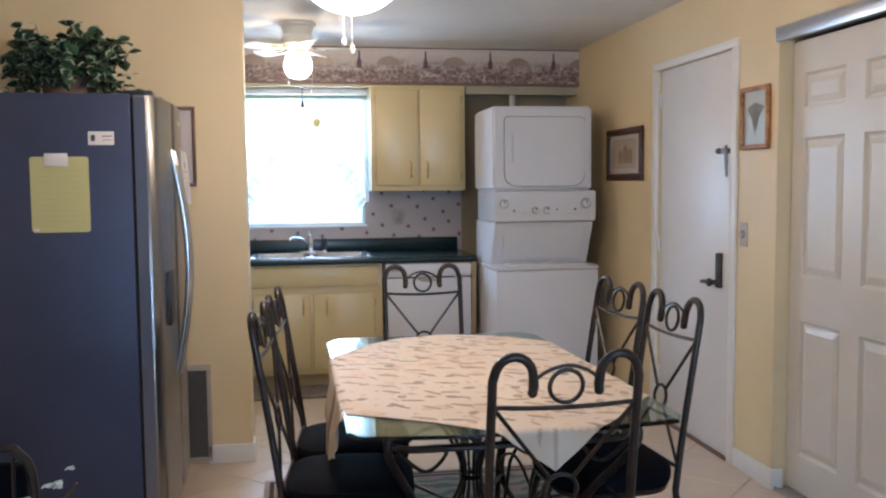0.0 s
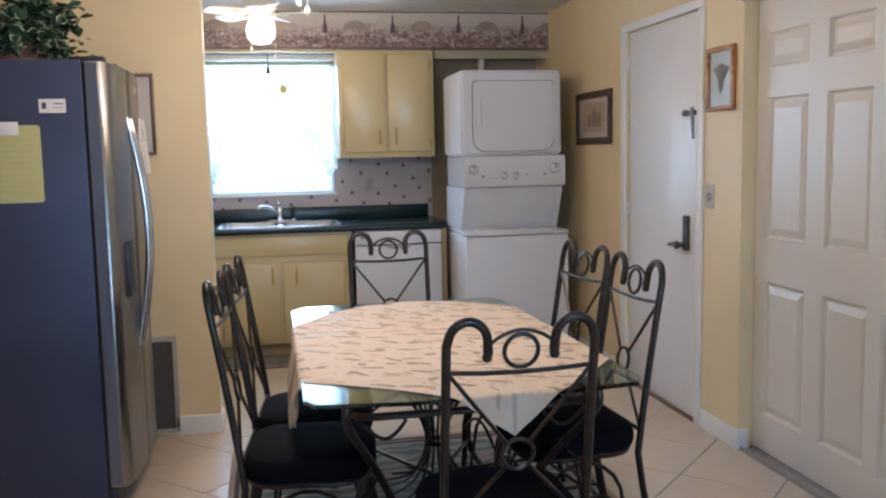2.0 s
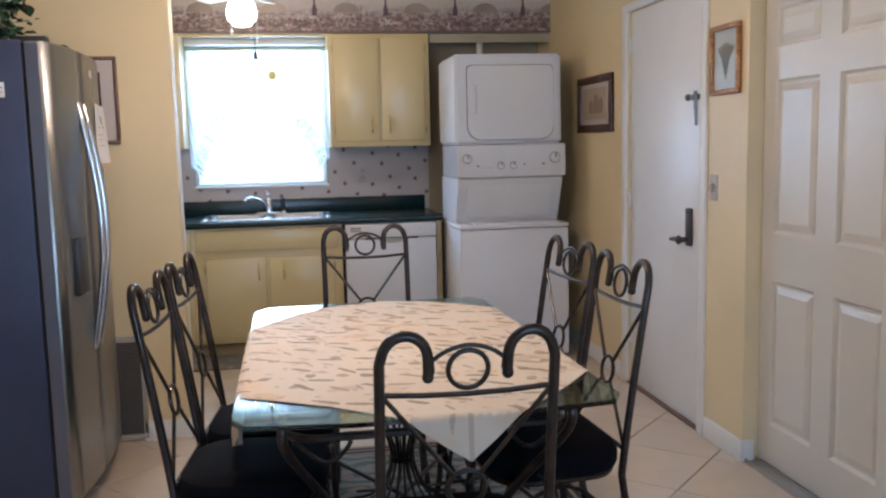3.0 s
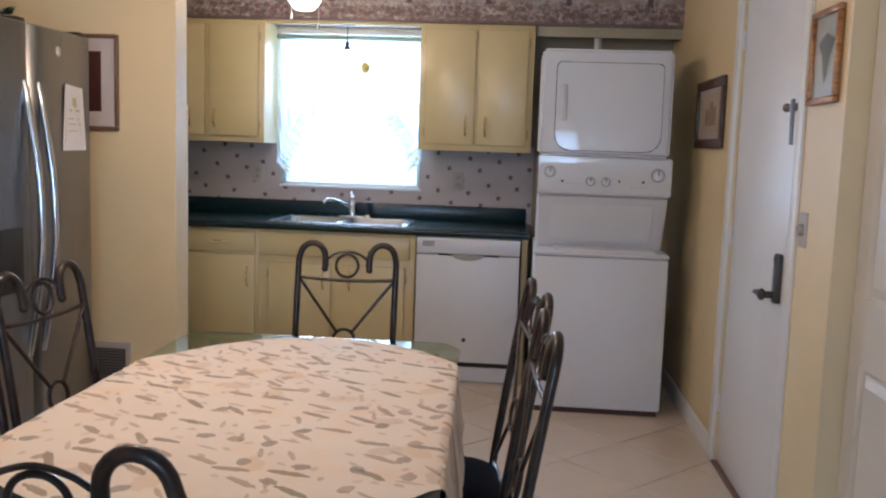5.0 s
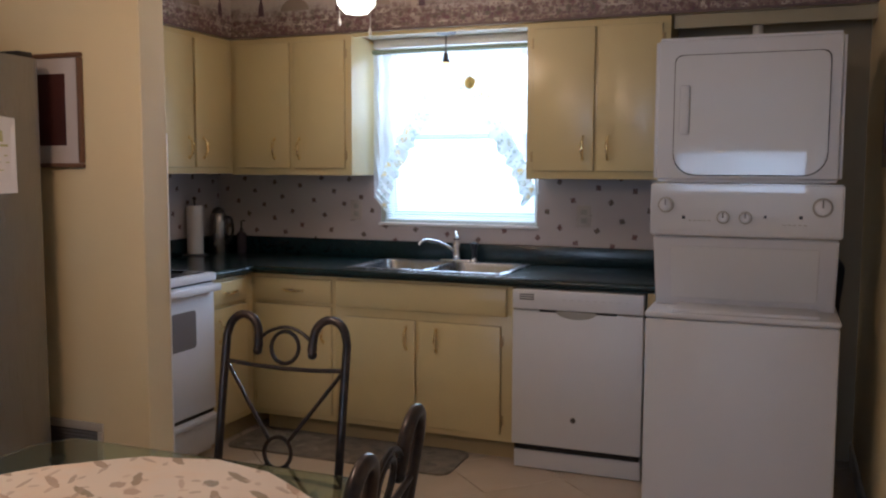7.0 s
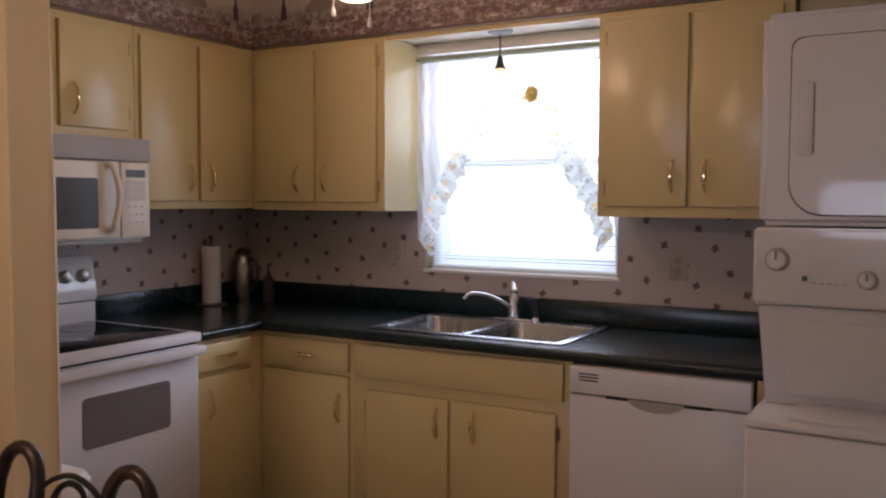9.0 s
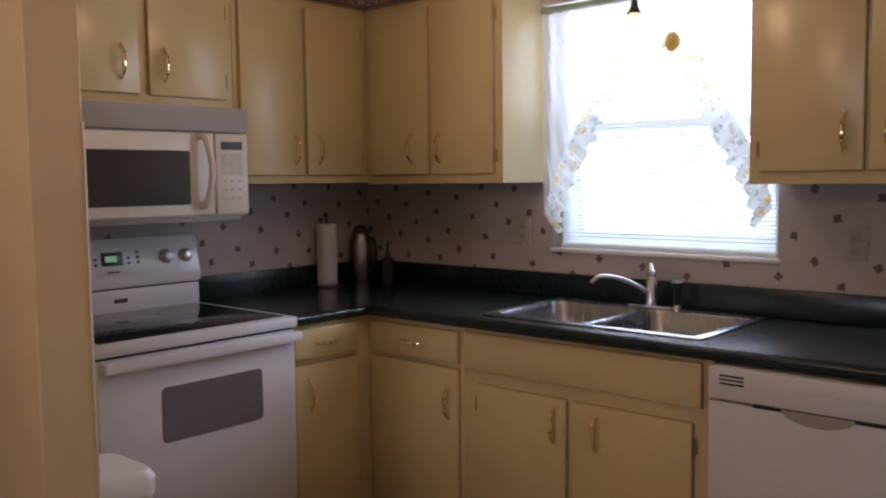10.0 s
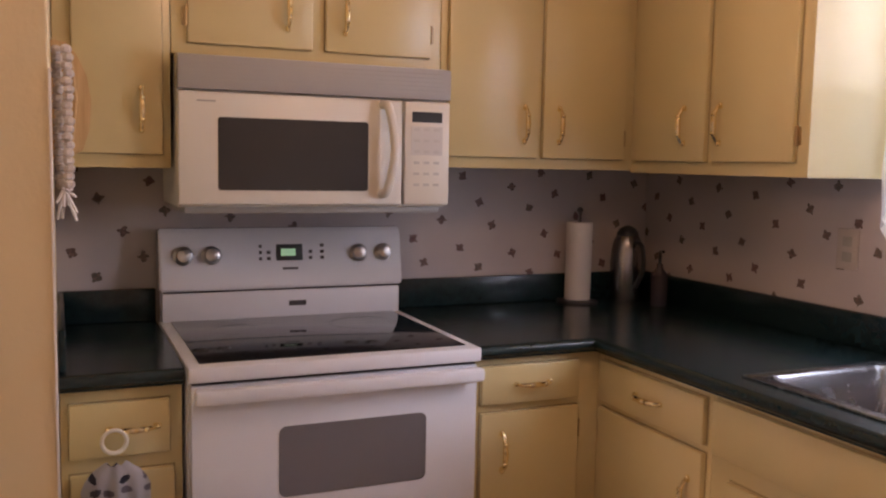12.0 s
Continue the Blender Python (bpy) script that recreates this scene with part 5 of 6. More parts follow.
# oven mitt towel on a ring, hung from the drawer pull
tw = thing("hanging_towel", (-0.06, 5.0, 0.55), "grey patterned towel hanging from a pale ring on a drawer", "towel")
part("ring", tube([(-0.068, 5.031 + 0.027 * math.cos(a * math.pi / 12), 0.751 + 0.027 * math.sin(a * math.pi / 12)) for a in range(24)], 0.005, 8, closed=True), ALMOND, tw)
own = bmesh.new()
rows = []
for j in range(15):
    t = j / 14
    z = 0.705 - 0.26 * t
    half = 0.03 + 0.046 * min(1, t * 5) ** 0.6
    row = []
    for i in range(25):
        s = i / 24 * 2 - 1
        row.append(own.verts.new((-0.065 + 0.022 * math.cos(s * 1.4) + 0.007 * math.sin(s * 11 + 1) * min(1, t * 3), 5.033 + half * s, z + 0.004 * math.cos(s * 9))))
    rows.append(row)
for a, c in zip(rows, rows[1:]):
    for i in range(24):
        own.faces.new((a[i], a[i + 1], c[i + 1], c[i]))
bmesh.ops.solidify(own, geom=own.faces[:], thickness=0.006)
part("cloth", own, FLOWER_CLOTH, tw)

# kitchen side of the partition: a braid of garlic and a wooden scoop
gb = thing("garlic_braid", (0.18, STUB_Y1, 1.12), "pale braided wreath hanging on the partition", "wall decoration")
random.seed(4)
for k in range(18):
    t = k / 17
    for s in (-1, 1):
        b = ball((0.22 + s * 0.012 + random.uniform(-0.004, 0.004), STUB_Y1 + 0.021 + s * 0.008 + random.uniform(-0.002, 0.003), 1.60 - 0.25 * t), 0.0125, (1, 0.9, 0.8), u=7, v=5)
        part("bulb", b, MAT_PINK, gb)
b = bmesh.new()
for k in range(16):
    a = k * 2.4
    tube([(0.22, STUB_Y1 + 0.02, 1.34), (0.22 + 0.03 * math.cos(a), STUB_Y1 + 0.006 + 0.036 * abs(math.sin(a * 1.7)), 1.325 + 0.035 * math.sin(a) - 0.01)], [0.004, 0.0025], 5, b)
part("leaves", b, PAPER_WHITE, gb)
sc = thing("wooden_paddle", (0.05, STUB_Y1, 1.3), "curved pine wood paddle hanging on the partition", "wall decoration")
outl = [(0.0, 1.64), (0.030, 1.636), (0.050, 1.61), (0.068, 1.57), (0.076, 1.52), (0.072, 1.46), (0.058, 1.415), (0.030, 1.40), (0.0, 1.398)]
own = extrude(outl, lambda u, v, w: (0.02 + w, STUB_Y1 + 0.001 + u, v), 0.022, bev=0.004)
tube([(0.044, STUB_Y1 + 0.038, 1.615), (0.044, STUB_Y1 + 0.048, 1.52), (0.044, STUB_Y1 + 0.038, 1.42)], 0.003, 6, own)
part("blade", own, PINE, sc)

# white bin beyond the partition
tb = thing("kitchen_bin", (0.137, 5.10, 0), "white plastic kitchen bin with a domed lid", "bin")
rings = [[(x, y, z) for x, y in rounded(0.137 - w, 0.137 + w, 5.10 - d, 5.10 + d, 0.04)] for w, d, z in ((0.10, 0.085, 0.0), (0.125, 0.105, 0.545))]
b = loft([rings[0], rings[1]])
b.faces.new([v for v in b.verts][:24][::-1])
part("tub", b, ALMOND, tb)
rings = [[(x, y, z) for x, y in rounded(0.137 - w, 0.137 + w, 5.10 - d, 5.10 + d, 0.04)] for w, d, z in ((0.13, 0.11, 0.545), (0.132, 0.112, 0.59), (0.12, 0.10, 0.612), (0.08, 0.07, 0.622))]
part("lid", loft(rings), TRIM, tb)

# rug in front of the sink
def mat_bm(x0, x1, y0, y1):
    return extrude(rounded(x0, x1, y0, y1, 0.06, 5), lambda u, v, w: (u, v, w), 0.010, bev=0.003)


MAT_WEAVE = make("leafy_mat_weave", 0.95, 0.0, (0.12, 0.10, 0.075), Sheen_Weight=0.2)
n = Nodes(MAT_WEAVE)
v = n.coords()
col = n.ramp(n.noise(v, 9, 3), 0.35, 0.65, (0.20, 0.165, 0.125), (0.10, 0.085, 0.065))
mask, sep = n.spots(v, 12, 6.28, 0.42, 0.2, 0.8)
col = n.mix(n.math("MULTIPLY", mask, 0.7), col, n.mix(sep.outputs[2], (0.28, 0.24, 0.19), (0.06, 0.055, 0.045)))
n.put(n.bsdf.inputs["Base Color"], col)
n.bump(n.noise(v, 220, 3), 0.8, 0.003)
solo("kitchen_mat", mat_bm(-0.10, 1.12, 6.07, 6.435), MAT_WEAVE, "long brown leafy mat in front of the sink cupboards", "mat", at=(0.5, 6.25, 0))
solo("kitchen_mat", mat_bm(0.0, 0.37, 5.28, 5.83), paint("dark_mat_weave", (0.05, 0.042, 0.035), 0.95, 0.35, 0.8, 200), "small dark brown mat in front of the stove", "mat", at=(0.18, 5.55, 0))

# ---- window dressing ----
cur = thing("window_curtains", (0.82, 6.96, 1.25), "sheer white tied-back curtains with a printed flounce", "curtains")
part("rod", tube([(0.33, 6.955, 2.075), (1.303, 6.955, 2.075)], 0.012, 10), make("green_rod", 0.5, 0.0, (0.30, 0.38, 0.30)), cur, "pale green rod")


EDGES = {
    -1: smooth_path([(x, 0, z) for x, z in ((0.71, 2.06), (0.655, 1.93), (0.615, 1.77), (0.54, 1.67), (0.47, 1.55), (0.405, 1.43), (0.365, 1.32), (0.35, 1.25))], 10),
    1: smooth_path([(x, 0, z) for x, z in ((0.86, 2.06), (0.89, 1.96), (0.96, 1.905), (1.03, 1.83), (1.075, 1.72), (1.15, 1.60), (1.215, 1.50), (1.265, 1.40), (1.292, 1.29))], 10),
}
for side in (-1, 1):
    path = EDGES[side]
    own = bmesh.new()
    rows = []
    for q in path:
        xo = 0.82 + side * 0.487
        row = []
        for i in range(25):
            x = q.x + (xo - q.x) * i / 24
            row.append(own.verts.new((x, 6.958 + 0.012 * math.sin(x * 75) + 0.004 * math.sin(x * 190 + q.z * 30), q.z)))
        rows.append(row)
    for a, c in zip(rows, rows[1:]):
        for i in range(24):
            own.faces.new((a[i], a[i + 1], c[i + 1], c[i]))
    part("curtain_panel", own, SHEER, cur, "sheer white curtain panel")
    own = bmesh.new()
    rows = []
    start = 4 if side < 0 else 7
    for j, q in enumerate(path[start:]):
        wide = 0.092 + 0.008 * math.sin(j * 0.9)
        row = []
        for i in range(6):
            s = i / 5
            row.append(own.verts.new((q.x - side * wide * s * 0.75 + 0.003 * math.sin(j * 1.1), 6.943 + 0.012 * math.sin(j * 1.3 + s) * (0.3 + s), q.z - wide * s * 0.8)))
        rows.append(row)
    for a, c in zip(rows, rows[1:]):
        for i in range(5):
            own.faces.new((a[i], a[i + 1], c[i + 1], c[i]))
    part("flounce", own, RUFFLE, cur, "ruffled flounce printed with yellow flowers")
header_ = bmesh.new()
g = [[header_.verts.new((0.70 + 0.17 * i / 12, 6.958 + 0.010 * math.sin(i * 1.3), 2.065 - 0.09 * j)) for i in range(13)] for j in range(2)]
for i in range(12):
    header_.faces.new((g[0][i], g[0][i + 1], g[1][i + 1], g[1][i]))
part("curtain_header", header_, SHEER, cur)
lp = thing("pendant_bell", (0.82, 6.83, 2.0), "small dark metal bell lamp hanging from the soffit", "pendant light")
part("rose", lathe([(0.055, 0), (0.05, -0.012), (0.012, -0.02)], (0.82, 6.83, SOF_Z), 20), GREY_METAL, lp)
part("stem", tube([(0.82, 6.83, SOF_Z - 0.01), (0.82, 6.83, 2.03)], 0.004, 6), GREY_METAL, lp)
part("shade", lathe([(0.008, 0.055), (0.012, 0.045), (0.016, 0.02), (0.028, 0.0), (0.026, 0.0), (0.010, 0.03)], (0.82, 6.83, 1.985), 18), BRONZE, lp)
part("bulb", ball((0.82, 6.83, 1.976), 0.018, (1.2, 1.2, 0.9)), emit("warm_bulb", (1.0, 0.72, 0.30), 4.0), lp)
orn = thing("fruit_ornament", (0.925, 6.92, 1.87), "yellow sunflower ornament pinned on the curtain", "ornament")
b = bmesh.new()
for k in range(9):
    a = k * 2 * math.pi / 9
    ball((0.925 + 0.018 * math.cos(a), 6.918, 1.885 + 0.022 * math.sin(a)), 0.014, (1, 0.35, 1), b, u=8, v=6)
ball((0.925, 6.912, 1.885), 0.013, (1, 0.5, 1), b)
part("petals", b, make("yellow_petal", 0.6, 0.0, (0.85, 0.68, 0.25), Transmission_Weight=0.45, IOR=1.05), orn)

# ---- fridge ----
FX0, FX1, FY0, FY1, FZ = -0.715, 0.115, 3.842, 4.668, 1.785
fg = thing("fridge", ((FX0 + FX1) / 2, (FY0 + FY1) / 2, 0), "side-by-side stainless steel fridge with charcoal sides and bowed handles", "fridge")
part("cabinet", box(FX0, FX1, FY0, FY1, 0.025, FZ, 0.006), FRIDGE_SIDE, fg, "charcoal fridge cabinet")
part("toe_grille", box(FX1 - 0.02, FX1 + 0.035, FY0 + 0.015, FY1 - 0.015, 0.012, 0.085, 0.004), DARK_PLASTIC, fg)
SPLIT = 4.175


def bowed_door(y0, y1):
    own = bmesh.new()
    rows = []
    ends = [0, 0.003, 0.008, 0.015, 0.024, 0.035]
    for y in [y0 + e for e in ends] + [y0 + 0.035 + (y1 - y0 - 0.07) * k / 10 for k in range(1, 10)] + [y1 - e for e in ends[::-1]]:
        whole = (y - FY0) / (FY1 - FY0) * 2 - 1
        x = FX1 + 0.088 + 0.030 * (1 - whole * whole)
        e = min(y - y0, y1 - y)
        x -= 0.024 * max(0, 1 - e / 0.035) ** 2
        rows.append([own.verts.new((FX1 + 0.012, y, 0.095)), own.verts.new((x - 0.006, y, 0.095)), own.verts.new((x, y, 0.101)), own.verts.new((x, y, FZ - 0.012)), own.verts.new((x - 0.006, y, FZ - 0.006)), own.verts.new((FX1 + 0.012, y, FZ - 0.006))])
    for a, c in zip(rows, rows[1:]):
        for i in range(6):
            own.faces.new((a[i], a[(i + 1) % 6], c[(i + 1) % 6], c[i]))
    own.faces.new(rows[0]), own.faces.new(rows[-1][::-1])
    bmesh.ops.recalc_face_normals(own, faces=own.faces)
    return own


part("gasket", box(FX1, FX1 + 0.012, FY0 + 0.008, FY1 - 0.008, 0.1, FZ - 0.012), SEAM, fg)
o = part("freezer_door", bowed_door(FY0 + 0.002, SPLIT - 0.004), STEEL, fg, "stainless freezer door")
# thin strip added over the door's side to carry the blue reflection tint
part("edge_strip", box(FX1 + 0.013, FX1 + 0.056, FY0 - 0.0005, FY0 + 0.0015, 0.105, FZ - 0.014), DOOR_EDGE, o, "side of the freezer door with the window's blue reflection tinted in", smooth=False)
part("fridge_door", bowed_door(SPLIT + 0.004, FY1 - 0.002), STEEL, fg, "stainless fridge door")
for yy in (SPLIT - 0.045, SPLIT + 0.045):
    pts = [(FX1 + 0.088, yy, 0.600), (FX1 + 0.112, yy, 0.615)]
    for k in range(1, 12):
        t = k / 12
        pts.append((FX1 + 0.112 + 0.058 * math.sin(math.pi * t), yy, 0.615 + 0.955 * t))
    pts += [(FX1 + 0.112, yy, 1.570), (FX1 + 0.088, yy, 1.588)]
    part("handle", tube(pts, 0.0135, 12), make("handle_steel", 0.2, 1.0, (0.62, 0.64, 0.68)), fg, "long bowed steel handle")
dp = box(FX1 + 0.08, FX1 + 0.118, 3.95, 4.10, 0.85, 1.07, 0.004)
part("dispenser", dp, DARK_PLASTIC, fg, "dark water and ice dispenser")
for yy in (FY0 + 0.02, SPLIT - 0.03, FY1 - 0.09):
    part("hinge_cover", box(FX1 - 0.03, FX1 + 0.08, yy, yy + 0.06, FZ - 0.007, FZ + 0.014, 0.005), DARK_PLASTIC, fg)
for yy in (FY0 + 0.06, FY1 - 0.06):
    for xx in (FX0 + 0.06, FX1 - 0.05):
        part("roller_foot", lathe([(0.02, 0), (0.02, 0.02), (0.012, 0.03)], (xx, yy, 0), 10), DARK_PLASTIC, fg)


def side_y(u, v, w):
    return (u, FY0 - w, v)


nt = thing("yellow_note", (-0.158, FY0, 1.247), "yellow handwritten sheet stuck on the fridge's side", "note")
part("sheet", extrude(rounded(-0.262, -0.046, 1.247, 1.54, 0.012, 3), side_y, 0.0012), PAPER_YELLOW, nt, smooth=False)
part("curled_corner", slab(side_y, -0.256, -0.236, 1.251, 1.263, 0.0012, 0.006, 0.001), PAPER_WHITE, nt)
b = bmesh.new()
random.seed(7)
for k in range(10):
    u = -0.245
    while u < -0.085:
        w = random.uniform(0.012, 0.035)
        slab(side_y, u, min(u + w, -0.075), 1.485 - k * 0.022, 1.4872 - k * 0.022, 0.0012, 0.0018, bm=b)
        u += w + 0.008
part("writing", b, INK, nt, smooth=False)
part("magnet_strip", slab(side_y, -0.208, -0.122, 1.503, 1.553, 0.0012, 0.005, 0.001), PAPER_WHITE, nt, "white note magnet")
cd = thing("white_card", (0.004, FY0, 1.585), "small white printed card on the fridge's side", "card")
part("card", slab(side_y, -0.044, 0.052, 1.585, 1.637, 0.0005, 0.0015), PAPER_WHITE, cd, smooth=False)
b = slab(side_y, -0.034, -0.018, 1.600, 1.624, 0.0015, 0.002)
slab(side_y, 0.008, 0.044, 1.617, 1.621, 0.0015, 0.002, bm=b)
slab(side_y, 0.008, 0.044, 1.603, 1.605, 0.0015, 0.002, bm=b)
part("print", b, INK_BLUE, cd, smooth=False)


def front_x(u, v, w):
    whole = (u - FY0) / (FY1 - FY0) * 2 - 1
    return (FX1 + 0.0885 + 0.030 * (1 - whole * whole) + w, u, v)


tg = thing("list_pad", (0.18, 4.52, 1.33), "white notepad with printed emblem on the fridge door", "notepad")
def on_pad(u, v, w):
    # the pad hangs from its top corner and curls away from the door
    out = (u - 4.37) / 0.12
    return (front_x(4.37, v, 0)[0] + 0.004 + (0.006 + 0.024 * (1.585 - v) / 0.25) * out + w, u, v)


own = extrude([(4.395, 1.585), (4.505, 1.575), (4.495, 1.46), (4.487, 1.34), (4.372, 1.337)], on_pad, 0.003)
part("pad", own, PAPER_WHITE, tg, smooth=False)
b = bmesh.new()
for u0, u1, v0, v1 in ((4.43, 4.455, 1.50, 1.535), (4.41, 4.47, 1.485, 1.492), (4.40, 4.465, 1.455, 1.459), (4.40, 4.47, 1.435, 1.438), (4.40, 4.45, 1.41, 1.413)):
    slab(on_pad, u0, u1, v0, v1, 0.003, 0.0036, bm=b)
part("print", b, INK, tg, smooth=False)
mg = solo("round_magnet", lathe([(0.018, 0), (0.018, 0.003), (0.014, 0.005)], m=Matrix.Rotation(radians(90), 4, "Y"), sides=14), MAT_PINK, "small pink round magnet on the fridge door", "magnet")
mg.location = front_x(4.355, 1.70, 0.0005)

# ivy in a basket on top of the fridge


def leaf_mesh(bm, uv, at, size, rot, mi=0):
    """A small pointed leaf, folded along its rib; u runs from rib to rim."""
    shape = [(0, 0), (0.35, 0.25), (0.48, 0.55), (0.3, 0.85), (0, 1.1)]
    rib = [bm.verts.new(at + rot @ Vector((0, y * size, -0.12 * size * y * y))) for x, y in shape]
    for s in (-1, 1):
        rimv = [rib[0]] + [bm.verts.new(at + rot @ Vector((s * x * size, y * size, (0.18 * x - 0.12 * y * y) * size))) for x, y in shape[1:-1]] + [rib[-1]]
        for k in range(4):
            vs = [rib[k], rib[k + 1], rimv[k + 1], rimv[k]]
            us = [0, 0, 1, 1]
            pairs = []
            for vv, uu in zip(vs, us):
                if vv not in [p[0] for p in pairs]:
                    pairs.append((vv, uu))
            if len(pairs) < 3:
                continue
            f = bm.faces.new([p[0] for p in pairs])
            f.material_index = mi
            for loop, (vv, uu) in zip(f.loops, pairs):
                loop[uv].uv = (uu, 0.5)


ivy = thing("potted_ivy", (-0.20, 4.26, FZ), "bushy variegated artificial ivy in a basket on the fridge", "plant")
part("basket", lathe([(0.08, 0), (0.105, 0.02), (0.115, 0.10), (0.105, 0.108), (0.10, 0.09)], (-0.20, 4.26, FZ + 0.0), 20), BASKET, ivy)
random.seed(11)
lb = bmesh.new()
uv = lb.loops.layers.uv.new("UVMap")
sb = bmesh.new()
for k in range(112):
    a, up = random.uniform(0, 2 * math.pi), random.uniform(-0.9, 1.0)
    reach = random.uniform(0.12, 0.26)
    top = Vector((-0.20 + math.cos(a) * reach * 1.02, 4.26 + math.sin(a) * reach * 0.8, FZ + 0.13 + up * 0.15 + random.uniform(-0.03, 0.06)))
    if top.z < FZ + 0.03:
        top.z = FZ + 0.03
    base_p = Vector((-0.20 + math.cos(a) * 0.04, 4.26 + math.sin(a) * 0.04, FZ + 0.09))
    midp = (base_p + top) / 2 + Vector((0, 0, 0.06))
    path = smooth_path([base_p, midp, top], 4)
    tube(path, 0.0018, 4, sb)
    for q in path[2:]:
        for r in range(2):
            rot = Euler((random.uniform(-1.0, 0.5), random.uniform(-0.7, 0.7), random.uniform(0, 6.28))).to_matrix()
            leaf_mesh(lb, uv, q + Vector([random.uniform(-0.018, 0.018) for _ in range(3)]), random.uniform(0.038, 0.068), rot)
for ax, az in ((-0.13, 0.33), (0.03, 0.31), (-0.2, 0.22), (0.2, 0.18), (0.24, 0.12), (-0.25, 0.13)):
    for k in range(5):
        q = Vector((-0.20 + ax + random.uniform(-0.03, 0.03), 4.26 + random.uniform(-0.03, 0.03), FZ + az - k * 0.022))
        leaf_mesh(lb, uv, q, random.uniform(0.02, 0.03), Euler((random.uniform(-1, 1), 0.4, random.uniform(0, 6.28))).to_matrix())
    tube([(-0.20 + ax * 0.5, 4.26, FZ + 0.1), (-0.20 + ax, 4.26, FZ + az)], 0.0018, 4, sb)
part("leaves", lb, LEAF, ivy, local=False)
part("stems", sb, STEM, ivy)

# ---- wall things ----


def picture(name, plane, u0, u1, v0, v1, w, frame_mat, mat_board, art, label, inner=0.28, art_shape=None):
    th = thing(name, plane((u0 + u1) / 2, v0, 0), label, "framed picture")
    fr = bmesh.new()
    for a0, a1, c0, c1 in ((u0, u1, v1 - w, v1), (u0, u1, v0, v0 + w), (u0, u0 + w, v0 + w, v1 - w), (u1 - w, u1, v0 + w, v1 - w)):
        slab(plane, a0, a1, c0, c1, 0.001, 0.022, 0.005, fr)
    part("frame", fr, frame_mat, th)
    part("mat_board", slab(plane, u0 + w * 0.8, u1 - w * 0.8, v0 + w * 0.8, v1 - w * 0.8, 0.001, 0.009), mat_board, th, smooth=False)
    du, dv = (u1 - u0) * inner, (v1 - v0) * inner
    b = bmesh.new()
    if art_shape is None:
        slab(plane, u0 + du, u1 - du, v0 + dv, v1 - dv, 0.009, 0.0098, bm=b)
    else:
        art_shape(b)
    part("print", b, art, th, smooth=False)
    return th


def sheaf(b):
    for k in range(9):
        a = (k - 4) * 0.011
        tube([face_east(4.07, 1.635, 0.0105), face_east(4.07 + a * 0.7, 1.72, 0.0105), face_east(4.07 + a * 1.6, 1.79 - abs(k - 4) * 0.006, 0.0105)], [0.0008, 0.0016, 0.003], 4, b)
    slab(face_east, 4.045, 4.095, 1.66, 1.666, 0.0098, 0.0108, bm=b)


def pots(b):
    for cu, s in ((5.62, 1.0), (5.70, 1.25), (5.79, 0.9)):
        extrude([(cu + x * s, 1.545 + z * s) for x, z in ((-0.03, 0), (0.03, 0), (0.038, 0.05), (0.02, 0.09), (-0.02, 0.09), (-0.038, 0.05))], face_east, 0.0112, b)


p = picture("picture_frame", face_east, 5.415, 6.03, 1.432, 1.772, 0.045, WOOD_DARK, MAT_PINK, make("brown_pot_print", 0.5, 0.0, (0.26, 0.19, 0.14)), "dark wooden framed still-life print on the yellow wall", art_shape=pots)
part("inner_line", slab(face_east, 5.52, 5.92, 1.51, 1.70, 0.009, 0.0094), make("tan_print_paper", 0.5, 0.0, (0.40, 0.33, 0.25)), p, smooth=False)
picture("picture_frame", face_east, 3.945, 4.198, 1.57, 1.865, 0.022, WOOD_GOLD, MAT_GREY, make("pale_plant_sketch", 0.5, 0.0, (0.27, 0.28, 0.26)), "gilt wooden framed print of a plant beside the door", art_shape=sheaf)


def face_stub(u, v, w):
    return (u, STUB_Y0 - w, v)


picture("picture_frame", face_stub, -0.13, 0.264, 1.420, 1.815, 0.016, WOOD_BROWN, MAT_PINK, MAROON, "brown framed maroon print with wide pale mat behind the fridge", art_shape=lambda b: slab(face_stub, -0.056, 0.188, 1.497, 1.745, 0.009, 0.0098, bm=b))

vt = thing("floor_vent", (0.12, STUB_Y0, 0.03), "dark louvred return-air grille low on the wall", "air grille")
b = bmesh.new()
for a0, a1, c0, c1 in ((-0.06, 0.285, 0.485, 0.515), (-0.06, 0.285, 0.015, 0.035), (-0.06, -0.04, 0.035, 0.485), (0.262, 0.285, 0.035, 0.485)):
    slab(face_stub, a0, a1, c0, c1, 0.001, 0.012, 0.003, b)
part("frame", b, paint("grille_frame_paint", (0.42, 0.38, 0.33), 0.5, 0.05), vt)
part("backing", slab(face_stub, -0.04, 0.262, 0.035, 0.485, 0.0005, 0.002), SEAM, vt, smooth=False)
proto = None
for k in range(36):
    b = box(-0.15, 0.15, -0.0055, 0.0055, -0.0006, 0.0006, m=Matrix.Rotation(radians(40), 4, "X"))
    if proto is None:
        proto = part("slat", b, GRILLE, vt, local=True)
        ob = proto
    else:
        b.free()
        ob = new("slat", proto.data)
        ob.parent = vt
    ob.location = (0.111 - 0.12, -0.0068, 0.042 + k * 0.0124 - 0.03)

vt.location.x += 0.02

